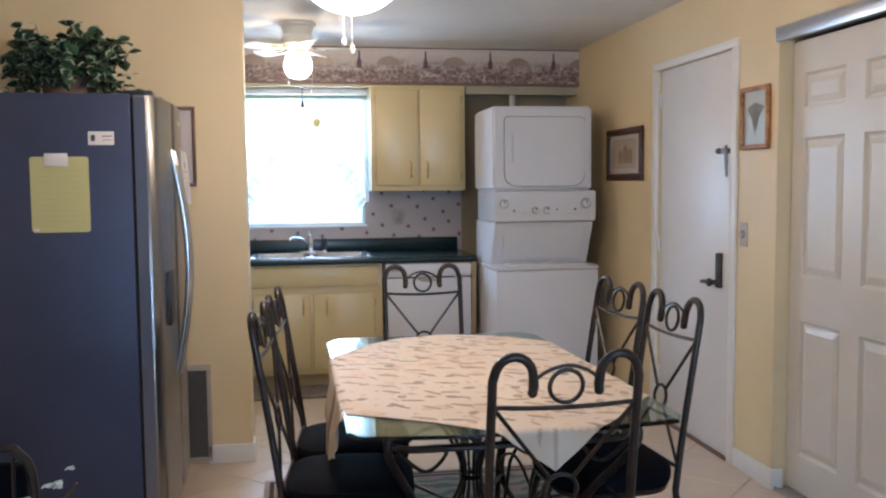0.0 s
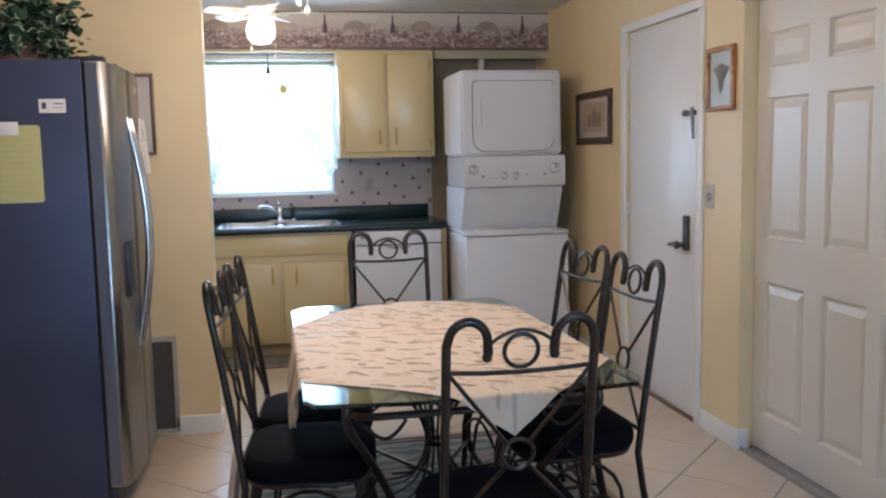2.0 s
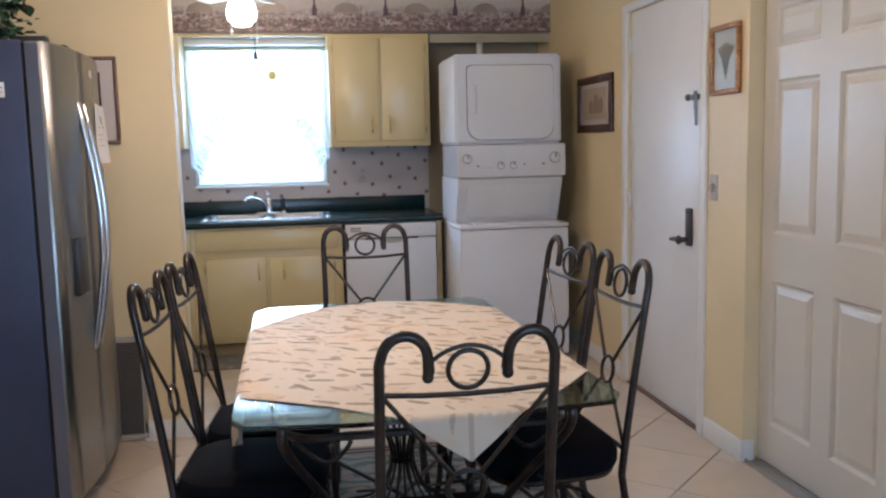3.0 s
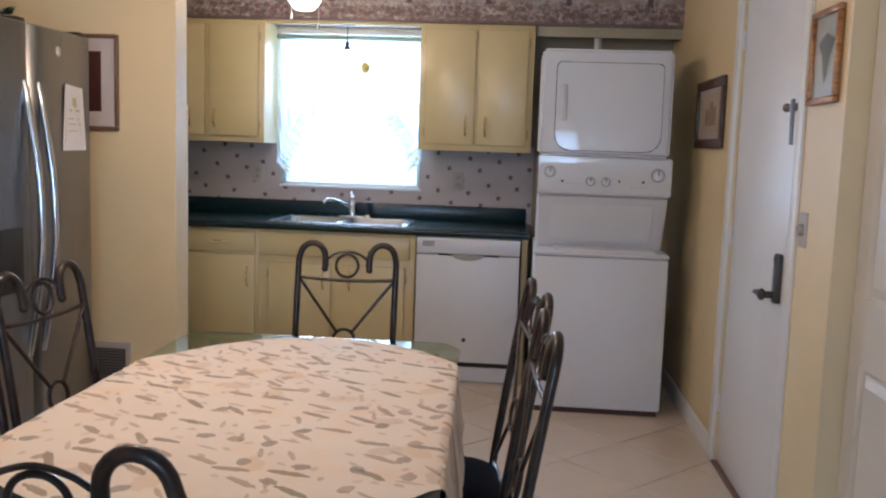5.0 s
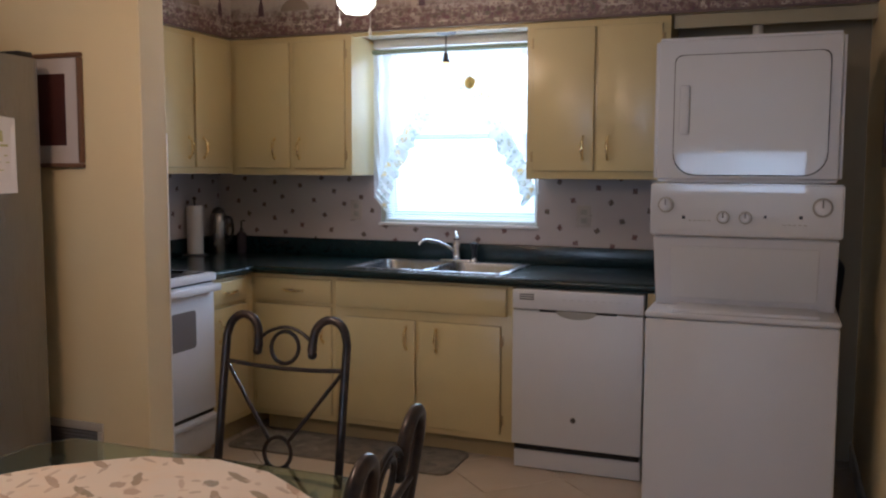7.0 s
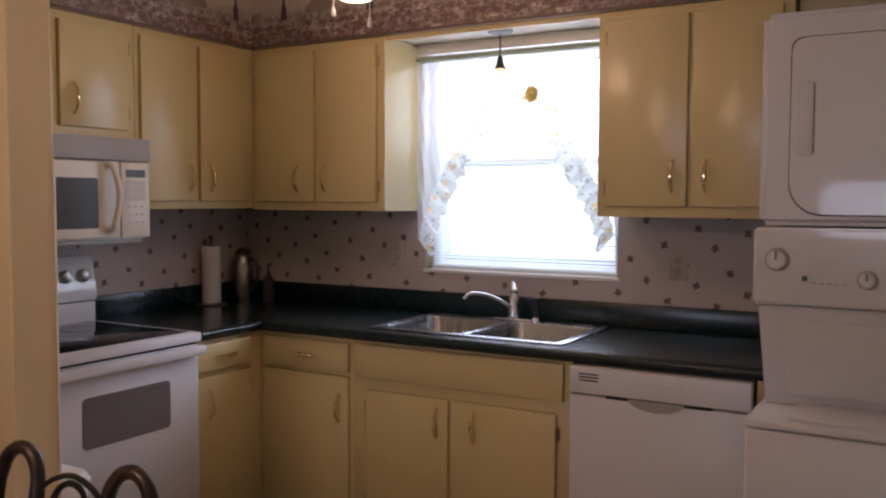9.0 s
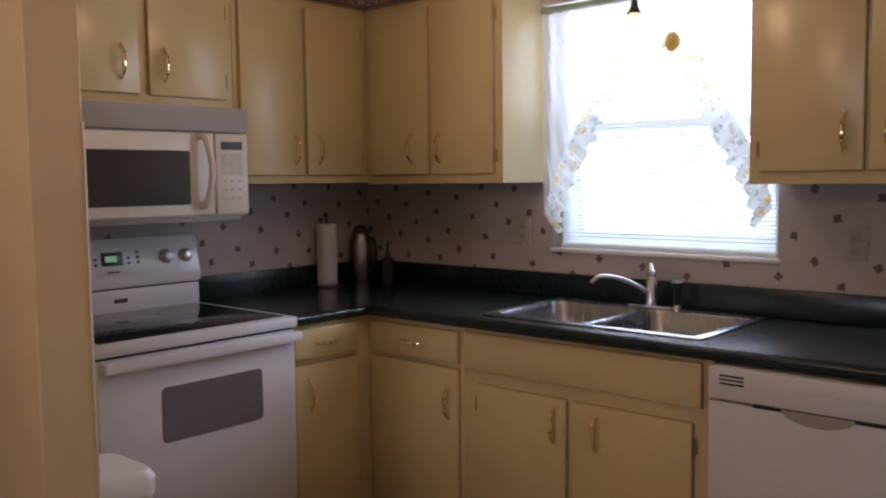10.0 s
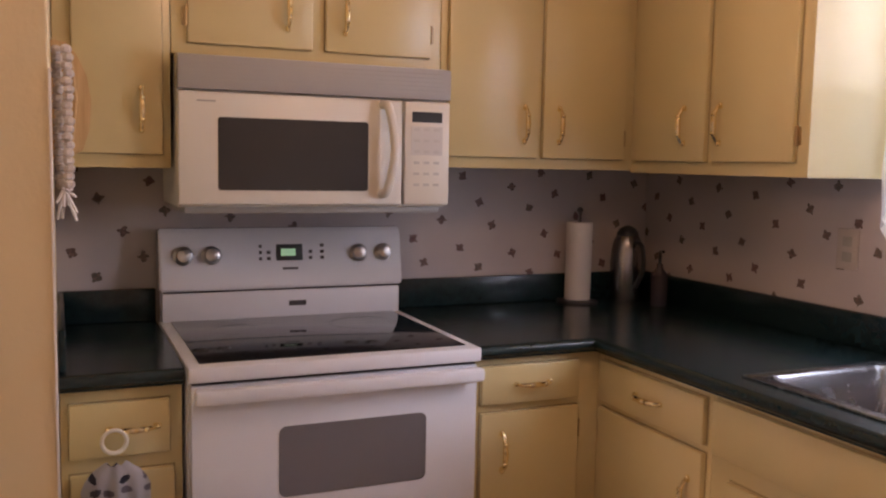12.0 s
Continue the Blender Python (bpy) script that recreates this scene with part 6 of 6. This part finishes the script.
# ---- ceiling fan over the kitchen and the light over the table ----
cf = thing("ceiling_fan", (0.785, 5.84, CEILING), "white ceiling fan with a lit round glass globe", "ceiling fan")
part("motor", lathe([(0.113, 0), (0.113, -0.018), (0.098, -0.028), (0.085, -0.07), (0.098, -0.08), (0.104, -0.10), (0.100, -0.125), (0.075, -0.145), (0.06, -0.165), (0.045, -0.17)], (0.785, 5.84, CEILING), 28), WHITE_BLADE, cf)
for k in range(5):
    a = radians(-8 + 72 * k)
    m = Matrix.Translation((0.785, 5.84, CEILING - 0.150)) @ Matrix.Rotation(a, 4, "Z")
    arm = tube([(0.06, 0, 0), (0.14, 0, -0.012), (0.17, 0, -0.01)], 0.006, 6)
    box(0.13, 0.19, -0.028, 0.028, -0.012, -0.008, 0.001, bm=arm)
    arm.transform(m)
    part("blade_arm", arm, BRASS, cf)
    own = bmesh.new()
    outl = [(0.12, -0.045), (0.31, -0.060)] + [(0.31 + 0.05 * math.cos(radians(t)), 0.060 * math.sin(radians(t))) for t in range(-75, 76, 15)] + [(0.31, 0.060), (0.12, 0.045)]
    extrude(outl, lambda u, v, w: (u, v, -0.008 + w + v * 0.22), 0.006, own)
    own.transform(m)
    part("blade", own, WHITE_BLADE, cf, smooth=False)
part("globe", lathe([(0.03, 0.085), (0.045, 0.08), (0.075, 0.05), (0.088, 0.0), (0.08, -0.045), (0.05, -0.078), (0.0, -0.088)], (0.785, 5.84, 2.165), 28), GLOBE, cf, "lit frosted glass globe").visible_shadow = False
part("neck", lathe([(0.05, 0), (0.052, -0.02), (0.035, -0.03)], (0.785, 5.84, CEILING - 0.165), 20), BRASS, cf)
for dx, zb in ((-0.06, 2.035), (0.085, 1.985)):
    b = tube([(0.785 + dx, 5.80, CEILING - 0.13), (0.785 + dx, 5.80, zb + 0.03)], 0.0015, 5)
    lathe([(0.003, 0.03), (0.008, 0.015), (0.008, 0.0), (0.004, -0.004)], (0.785 + dx, 5.80, zb), 8, b)
    part("pull_chain", b, TRIM, cf)

cl = thing("table_ceiling_light", (0.95, 3.35, CEILING), "white ceiling light with a cluster of lit glass petals", "ceiling light")
part("canopy", lathe([(0.08, 0), (0.085, -0.03), (0.05, -0.06), (0.03, -0.07), (0.03, -0.14), (0.05, -0.16), (0.04, -0.18)], (0.95, 3.35, CEILING), 24), WHITE_BLADE, cl)
for k in range(5):
    a = radians(-90 + 72 * k)
    c = Vector((0.95 + 0.080 * math.cos(a), 3.35 + 0.080 * math.sin(a), 2.075))
    m = Matrix.Rotation(a, 4, "Z") @ Matrix.Rotation(radians(-28), 4, "Y")
    part("glass_shade", lathe([(0.018, 0.075), (0.025, 0.06), (0.045, 0.02), (0.066, -0.028), (0.064, -0.03), (0.040, 0.015), (0.018, 0.05)], tuple(c), 18, m=m), GLOBE, cl, "lit bell-shaped glass shade").visible_shadow = False
    part("arm", tube([(0.95, 3.35, 2.225), tuple(c + Vector((0, 0, 0.06)))], 0.007, 6), BRASS, cl)
for dx, zb in ((0.0, 1.894), (-0.028, 1.920)):
    b = tube([(0.95 + dx, 3.35, 2.225), (0.95 + dx, 3.35, zb)], 0.0012, 5)
    lathe([(0.003, 0.016), (0.009, 0.008), (0.009, -0.008), (0.004, -0.014)], (0.95 + dx, 3.35, zb), 10, b)
    part("pull_chain", b, TRIM, cl)

# ---- dining table ----
TX0, TX1, TY0, TY1, TZ = 0.865, 1.825, 2.475, 4.03, 0.757
table = thing("dining_table", ((TX0 + TX1) / 2, (TY0 + TY1) / 2, 0), "glass-topped dining table on a scrolled black iron base", "dining table")
own = bmesh.new()
o = [(TX0 + 0.03, TY0 + 0.035), ((TX0 + TX1) / 2 - 0.2, TY0 + 0.004), ((TX0 + TX1) / 2 + 0.2, TY0 + 0.004), (TX1 - 0.03, TY0 + 0.035), (TX1, TY0 + 0.09), (TX1 - 0.048, TY1 - 0.09), (TX1 - 0.095, TY1 - 0.01), (TX0 + 0.05, TY1 - 0.01), (TX0, TY1 - 0.09), (TX0, TY0 + 0.09)]
extrude(o, lambda u, v, w: (u, v, TZ - 0.012 + w), 0.012, own, bev=0.003)
part("tabletop", own, TABLE_GLASS, table, "clear green-edged glass top", smooth=False).visible_shadow = False
cx, cy = (TX0 + TX1) / 2, (TY0 + TY1) / 2
b = bmesh.new()
hx, hy = 0.36, 0.64
for r in (0.011,):
    tube([(x, y, TZ - 0.075) for x, y in rounded(cx - hx, cx + hx, cy - hy, cy + hy, 0.08)], r, 8, b, True)
part("upper_rail", b, IRON, table)
for sx in (-1, 1):
    for sy in (-1, 1):
        x, y = cx + sx * hx, cy + sy * hy
        lg = tube(smooth_path([(x, y, TZ - 0.018), (x, y, TZ - 0.10), (x - sx * 0.10, y - sy * 0.16, 0.45), (x - sx * 0.16, y - sy * 0.27, 0.25), (x - sx * 0.05, y - sy * 0.10, 0.05), (x, y, 0.012)], 5), 0.0125, 10)
        lathe([(0.022, 0), (0.022, 0.004), (0.013, 0.02)], (x, y, 0), 12, lg)
        part("leg", lg, IRON, table)
        sb = tube(smooth_path([(x - sx * 0.02, y, TZ - 0.08), (x - sx * 0.10, y, TZ - 0.14), (x - sx * 0.16, y, TZ - 0.09), (x - sx * 0.12, y, TZ - 0.075)], 5), 0.006, 6)
        part("scroll", sb, IRON, table)
        sb = tube(smooth_path([(x - sx * 0.10, y - sy * 0.16, 0.45), (x - sx * 0.02, y - sy * 0.08, 0.40), (x - sx * 0.03, y - sy * 0.02, 0.48), (x - sx * 0.07, y - sy * 0.05, 0.52)], 5), 0.006, 6)
        part("scroll", sb, IRON, table)
        part("glass_pad", lathe([(0.016, 0), (0.018, 0.006)], (x, y, TZ - 0.0185), 10), DARK_PLASTIC, table)
for k in range(16):
    b = bmesh.new()
    a = 2 * math.pi * k / 16
    c, s = math.cos(a), math.sin(a)
    tube(smooth_path([(cx + c * 0.15, cy + s * 0.15, 0.60), (cx + c * 0.07, cy + s * 0.07, 0.50), (cx + c * 0.035, cy + s * 0.035, 0.38), (cx + c * 0.09, cy + s * 0.09, 0.26), (cx + c * 0.20, cy + s * 0.20, 0.22)], 4), 0.0045, 5, b)
    part("bent_rod", b, IRON, table)
b = bmesh.new()
tube([(cx + 0.036 * math.cos(a * 0.5236), cy + 0.036 * math.sin(a * 0.5236), 0.38) for a in range(12)], 0.009, 6, b, True)
tube([(cx - hx * 0.56, cy - hy * 0.58, 0.25), (cx + hx * 0.56, cy + hy * 0.58, 0.25)], 0.008, 8, b)
tube([(cx - hx * 0.56, cy + hy * 0.58, 0.25), (cx + hx * 0.56, cy - hy * 0.58, 0.25)], 0.008, 8, b)
part("lower_frame", b, IRON, table)

# cloth, laid cornerwise over the glass
tc = thing("tablecloth", (cx, cy, TZ), "peach tablecloth with scattered leaf print laid cornerwise on the glass", "tablecloth")
edge_pts = [(1.42, 2.36), (1.585, 2.50), (1.70, 2.63), (1.86, 2.84), (2.02, 3.10), (2.05, 3.25), (1.98, 3.46), (1.81, 3.70), (1.665, 3.875), (1.50, 3.975), (1.35, 4.00), (1.19, 3.965), (1.03, 3.83), (0.90, 3.64), (0.74, 3.42), (0.60, 3.20), (0.66, 2.98), (0.84, 2.765), (1.10, 2.61), (1.30, 2.44)]
own = bmesh.new()
fine = []
for k in range(len(edge_pts)):
    a, c = Vector(edge_pts[k]), Vector(edge_pts[(k + 1) % len(edge_pts)])
    for j in range(8):
        fine.append(a.lerp(c, j / 8))
mid = Vector((1.34, 3.24))


def drape(p, k):
    x, y, z = p.x, p.y, TZ + 0.0035
    drop = 0
    for lo, hi, ax in ((TX0 - 0.005, TX1 + 0.005 - 0.035 * (p.y - TY0 - 0.09), 0), (TY0 - 0.005, TY1 + 0.005, 1)):
        q = p[ax]
        over = max(lo - q, q - hi, 0)
        near_fold = max(lo - q, q - hi)
        drop += 0.006 * max(0, 1 - abs(near_fold) / 0.012) ** 2
        if over:
            edge_at = lo if q < lo else hi
            sgn = -1 if q < lo else 1
            swing = 0.012 * math.sin((p.y if ax == 0 else p.x) * 34) * min(1, over * 8) + 0.02 * min(1, over * 6)
            if ax == 0:
                x = edge_at + sgn * swing
            else:
                y = edge_at + sgn * swing
            drop += over
    z -= drop * 1.05
    z += 0.0012 * math.sin(p.x * 23 + p.y * 9) * math.sin(p.y * 17 - p.x * 5)
    return (x, y, z)


rings = []
for r in range(110):
    s = (r + 1) / 110
    rings.append([own.verts.new(drape(mid + (p - mid) * s, k)) for k, p in enumerate(fine)])
c0 = own.verts.new((mid.x, mid.y, TZ + 0.0035))
k = len(fine)
for i in range(k):
    own.faces.new((c0, rings[0][i], rings[0][(i + 1) % k]))
for a, c in zip(rings, rings[1:]):
    for i in range(k):
        own.faces.new((a[i], c[i], c[(i + 1) % k], a[(i + 1) % k]))
part("cloth", own, CLOTH, tc)

# ---- chairs ----


def chair():
    """An iron chair that faces +y; its back's top leans to y = -0.26."""
    ch = thing("dining_chair", (0, 0, 0), "dark wrought iron dining chair with scrolled ring back and black cushion", "dining chair", "chairs round the table")

    def on(x, z):
        """On the leaning plane of the back."""
        y = -0.165 - 0.095 * max(0, (z - 0.40) / 0.64) ** 1.15 if z > 0.40 else -0.165 - 0.08 * (0.40 - z) / 0.40
        return (x, y, z)

    W, TOP = 0.176, 1.034
    fr = bmesh.new()
    for s in (-1, 1):
        pts = [on(s * W * 1.02, z) for z in (0.0, 0.15, 0.3, 0.42, 0.55, 0.7, 0.85, 0.975)]
        hook = [on(s * (W - 0.047 + 0.047 * math.cos(radians(a))), 0.982 + 0.052 * math.sin(radians(a))) for a in range(10, 176, 15)]
        pts += hook + [on(s * (W - 0.096), 0.955), on(s * (W - 0.094), 0.945)]
        post = tube(pts, [0.0115] * (len(pts) - 2) + [0.0125, 0.0105], 10)
        ball(on(s * (W - 0.094), 0.943), 0.0125, (1, 1, 1), post, u=10, v=7)
        part("back_post", post, IRON, ch)
    part("crossbar", tube([on(-W, 0.910), on(-W / 2, 0.904), on(0, 0.902), on(W / 2, 0.904), on(W, 0.910)], 0.006, 8), IRON, ch)
    part("arch", tube(smooth_path([on(-0.078, 0.975), on(-0.045, 0.997), on(0, 1.008), on(0.045, 0.997), on(0.078, 0.975)], 4), 0.0048, 7), IRON, ch)
    part("upper_ring", tube([on(0.041 * math.cos(a * math.pi / 12), 0.956 + 0.041 * math.sin(a * math.pi / 12)) for a in range(24)], 0.0055, 7, closed=True), IRON, ch)
    part("lower_ring", tube([on(0.040 * math.cos(a * math.pi / 12), 0.688 + 0.040 * math.sin(a * math.pi / 12)) for a in range(24)], 0.0058, 7, closed=True), IRON, ch)
    for s in (-1, 1):
        part("brace", tube([on(s * W * 0.98, 0.905), on(s * 0.028, 0.718)], 0.0055, 7), IRON, ch)
        part("brace", tube([on(s * 0.028, 0.658), on(s * W * 0.98, 0.50)], 0.0055, 7), IRON, ch)
    part("lower_crossbar", tube([on(-W, 0.495), on(W, 0.495)], 0.007, 8), IRON, ch)
    seat_out = rounded(-0.205, 0.205, -0.185, 0.225, 0.12, 6)
    rings = []
    for inset, z in ((0.03, 0.432), (0.006, 0.438), (0.0, 0.455), (0.0, 0.482), (0.012, 0.502), (0.05, 0.514), (0.12, 0.518)):
        rings.append([(x * (1 - inset / 0.21), 0.02 + (y - 0.02) * (1 - inset / 0.21), z) for x, y in seat_out])
    st = loft(rings)
    st.faces.new([v for v in st.verts][:len(seat_out)][::-1])
    part("cushion", st, SEAT, ch, "rounded black fabric cushion")
    part("seat_ring", tube([(x * 0.92, 0.02 + (y - 0.02) * 0.92, 0.425) for x, y in seat_out], 0.008, 7, closed=True), IRON, ch)
    for s in (-1, 1):
        x = s * 0.165
        pts = [(x, 0.165, 0.425), (x * 1.02, 0.20, 0.32), (x * 1.05, 0.205, 0.16), (x * 1.12, 0.235, 0.0)]
        part("front_leg", tube(smooth_path(pts, 5), 0.0115, 9), IRON, ch)
        loop = [(x * 1.02, -0.15, 0.06)] + [(x, 0.02 + 0.14 * math.cos(radians(a)), 0.25 + 0.15 * math.sin(radians(a))) for a in range(180, -1, -20)] + [(x * 1.02, 0.19, 0.06)]
        part("side_loop", tube(loop, 0.007, 7), IRON, ch)
        part("side_stretcher", tube([(x * 1.05, 0.205, 0.13), (x * 1.04, -0.22, 0.13)], 0.007, 7), IRON, ch)
    part("front_stretcher", tube(smooth_path([(-0.17, 0.203, 0.30), (-0.08, 0.203, 0.36), (0, 0.203, 0.38), (0.08, 0.203, 0.36), (0.17, 0.203, 0.30)], 3), 0.006, 7), IRON, ch)
    return ch


first = chair()
# where the tops of the backs stand, and the way each chair faces
SPOTS = [(1.361, 2.182, 0), (1.332, 4.335, 180), (0.622, 3.03, -96), (0.660, 3.44, -96), (2.018, 3.04, 94), (2.005, 3.51, 98)]
for k, (bx, by, turn) in enumerate(SPOTS):
    m = pose(bx, by, 0, 0, 0, turn) @ pose(0, 0.255, 0)
    if k == 0:
        first.matrix_world = m
    else:
        copy_thing(first, m)
# the nearest chair stands a touch lower
first.scale = (1, 1, 0.988)

# striped and patterned rug under the table
rug = thing("area_rug", (1.33, 3.2, 0), "patterned area rug with dark and tan striped border under the table", "rug")
RX0, RX1, RY0, RY1 = 0.575, 2.12, 1.75, 4.43
part("field", box(RX0 + 0.10, RX1 - 0.10, RY0 + 0.10, RY1 - 0.10, 0.0, 0.0105, 0.002), RUG, rug, "green and cream swirled rug field")
for k, (a, mt) in enumerate(((0.0, RUG_TAN), (0.025, RUG_DARK), (0.045, RUG_TAN), (0.06, RUG_DARK), (0.085, RUG_TAN))):
    c = (0.025, 0.045, 0.06, 0.085, 0.10)[k]
    b = box(RX0 + a, RX0 + c, RY0 + a, RY1 - a, 0, 0.010)
    box(RX1 - c, RX1 - a, RY0 + a, RY1 - a, 0, 0.010, bm=b)
    box(RX0 + c, RX1 - c, RY0 + a, RY0 + c, 0, 0.010, bm=b)
    box(RX0 + c, RX1 - c, RY1 - c, RY1 - a, 0, 0.010, bm=b)
    part("border_stripe", b, mt, rug, smooth=False)

# ---- near the start: another dark chair and a small table with flowers ----
SC = thing("slatted_chair", (0.07, 2.0, 0), "dark metal slat-back chair in front of the fridge", "chair", turn=0)
CHX0, CHX1 = -0.14, 0.27
for x in (CHX0, CHX1):
    part("back_leg", tube([(x, 1.80, 0), (x, 1.82, 0.44)], 0.011, 8), IRON, SC)
    part("front_leg", tube([(x, 2.22, 0), (x, 2.20, 0.44)], 0.011, 8), IRON, SC)
part("back_frame", tube(smooth_path([(CHX0, 1.82, 0.44), (CHX0, 1.83, 0.70), (CHX0, 1.845, 0.90), (CHX0 + 0.025, 1.85, 0.955), (CHX0 + 0.07, 1.85, 0.965), (CHX1 - 0.07, 1.85, 0.965), (CHX1 - 0.025, 1.85, 0.955), (CHX1, 1.845, 0.90), (CHX1, 1.83, 0.70), (CHX1, 1.82, 0.44)], 5), 0.008, 8), IRON, SC)
for k in range(12):
    x = CHX0 + 0.034 + k * 0.031
    part("back_slat", tube([(x, 1.826, 0.47), (x, 1.852, 0.958)], 0.004, 6), IRON, SC)
part("back_cushion", box(CHX0 + 0.02, CHX1 - 0.02, 1.862, 1.90, 0.50, 0.93, 0.016, 3), SEAT, SC)
part("cushion", box(CHX0 + 0.005, CHX1 - 0.005, 1.83, 2.22, 0.44, 0.50, 0.025, 3), SEAT, SC)
stt = thing("side_table", (0.30, 1.22, 0), "small dark round side table", "side table")
part("top", lathe([(0.24, 0), (0.25, 0.012), (0.24, 0.024)], (0.26, 1.22, 0.756), 30), WOOD_DARK, stt)
part("pedestal", lathe([(0.17, 0), (0.16, 0.02), (0.03, 0.06), (0.028, 0.40), (0.04, 0.70), (0.10, 0.756)], (0.26, 1.22, 0), 20), WOOD_DARK, stt)
fl = thing("flower_arrangement", (0.31, 1.24, 0.78), "peach and white artificial flowers in a dark bowl", "flower arrangement")
part("bowl", lathe([(0.05, 0), (0.08, 0.02), (0.09, 0.07), (0.083, 0.07), (0.07, 0.03)], (0.31, 1.24, 0.78), 20), WOOD_DARK, fl)
random.seed(21)
lb = bmesh.new()
uv = lb.loops.layers.uv.new("UVMap")


def bloom(bm, c, r, count=11):
    for k in range(count):
        a = k * 2.4
        q = r * (0.2 + 0.8 * k / count)
        own = bmesh.new()
        bmesh.ops.create_uvsphere(own, u_segments=7, v_segments=5, radius=r * 0.5)
        m = Matrix.Translation(Vector(c) + Vector((q * 0.7 * math.cos(a), q * 0.7 * math.sin(a), r * 0.3 - q * 0.35))) @ Euler((0.6 * math.sin(a), -0.6 * math.cos(a), a)).to_matrix().to_4x4() @ Matrix.Diagonal((0.9, 0.75, 0.28, 1))
        join(bm, own, m)


FLC = Vector((0.385, 1.25, 1.03))
for name, mat, dx, dy, dz, r in (("peach_flower", PETAL, 0.075, -0.015, -0.002, 0.036), ("pink_flower", PETAL_PINK, 0.055, -0.05, -0.02, 0.022), ("pink_flower", PETAL_PINK, 0.025, -0.04, -0.06, 0.026), ("peach_flower", PETAL, -0.12, 0.0, 0.0, 0.034)):
    fb = bmesh.new()
    bloom(fb, FLC + Vector((dx, dy, dz)), r)
    part(name, fb, mat, fl)
for dx, dz, r in ((0.045, 0.045, 0.013), (0.03, 0.03, 0.016), (0.012, 0.028, 0.015), (0.068, 0.058, 0.008), (0.082, 0.064, 0.008), (0.09, 0.073, 0.007), (0.076, 0.052, 0.007), (-0.045, 0.02, 0.018), (-0.035, -0.01, 0.016), (-0.07, -0.02, 0.016), (-0.02, -0.045, 0.014), (-0.06, 0.0, 0.013), (0.0, -0.075, 0.013), (-0.1, 0.03, 0.015)):
    wb = bmesh.new()
    bloom(wb, FLC + Vector((dx, random.uniform(-0.02, 0.02), dz)), r, 7)
    part("white_flower", wb, PETAL_WHITE, fl)
for k in range(60):
    q = FLC + Vector((random.uniform(-0.16, 0.09), random.uniform(-0.07, 0.07), random.uniform(-0.12, 0.0)))
    leaf_mesh(lb, uv, q, random.uniform(0.03, 0.05), Euler((random.uniform(-1, 1), random.uniform(-0.6, 0.6), random.uniform(0, 6.28))).to_matrix())
sb = bmesh.new()
for dx, dz in ((0.075, 0.0), (0.05, -0.05), (-0.12, 0.0), (0.1, 0.07), (0.03, 0.04), (-0.06, 0.05)):
    tube(smooth_path([(0.31, 1.24, 0.82), (0.34, 1.24, 0.91), tuple(FLC + Vector((dx, 0, dz - 0.01)))], 4), 0.002, 5, sb)
part("leaves", lb, LEAF, fl)
part("stems", sb, STEM, fl)

# ---- diagonal floor tiles, last ----
STEP, G = 0.5745, 0.0045
SIDE = STEP / math.sqrt(2)
half = SIDE / 2 - G / 2
fx0, fx1, fy0, fy1 = LEFT, RIGHT + 0.7, REAR, BACK


def clip(poly, ax, lim, keep_less):
    res = []
    for i in range(len(poly)):
        a, c = poly[i], poly[(i + 1) % len(poly)]
        ina = a[ax] <= lim if keep_less else a[ax] >= lim
        inc = c[ax] <= lim if keep_less else c[ax] >= lim
        if ina:
            res.append(a)
        if ina != inc:
            t = (lim - a[ax]) / (c[ax] - a[ax])
            res.append((a[0] + (c[0] - a[0]) * t, a[1] + (c[1] - a[1]) * t))
    return res


def tile_mesh(poly):
    own = bmesh.new()
    lo = [own.verts.new((x, y, -0.007)) for x, y in poly]
    mx = sum(p[0] for p in poly) / len(poly)
    my = sum(p[1] for p in poly) / len(poly)
    mids = [own.verts.new((x, y, -0.0015)) for x, y in poly]
    hi = [own.verts.new((x + (mx - x) * 0.008, y + (my - y) * 0.008, 0.0)) for x, y in poly]
    own.faces.new(hi)
    k = len(poly)
    for i in range(k):
        own.faces.new((lo[i], lo[(i + 1) % k], mids[(i + 1) % k], mids[i]))
        own.faces.new((mids[i], mids[(i + 1) % k], hi[(i + 1) % k], hi[i]))
    me = bpy.data.meshes.new("tile")
    own.to_mesh(me)
    own.free()
    me.materials.append(TILE)
    return me


whole = tile_mesh([(0, -half * math.sqrt(2)), (half * math.sqrt(2), 0), (0, half * math.sqrt(2)), (-half * math.sqrt(2), 0)])
SUM0, DIF0 = 6.145, -1.172
for i in range(-16, 8):
    for j in range(-16, 16):
        s, d = SUM0 + STEP * (i + 0.5), DIF0 + STEP * (j + 0.5)
        x, y = (s + d) / 2, (s - d) / 2
        r = half * math.sqrt(2)
        if x + r < fx0 or x - r > fx1 or y + r < fy0 or y - r > fy1:
            continue
        if x - r > RIGHT and (y > 4.1 or y < 2.0):
            continue
        # past the closet's ends the tiles stop inside the wall
        end = fx1 if 2.1 < y < 4.0 else RIGHT + 0.1
        if x - r > end:
            continue
        if x - r >= fx0 and x + r <= end and y - r >= fy0 and y + r <= fy1:
            me, at = whole, (x, y, 0)
        else:
            poly = [(x, y - r), (x + r, y), (x, y + r), (x - r, y)]
            for ax, lim, less in ((0, fx0, False), (0, end, True), (1, fy0, False), (1, fy1, True)):
                poly = clip(poly, ax, lim, less)
                if len(poly) < 3:
                    break
            if len(poly) < 3:
                continue
            me, at = tile_mesh([(p[0] - x, p[1] - y) for p in poly]), (x, y, 0)
        ob = new("tile", me)
        ob.parent = floor
        ob.location = at
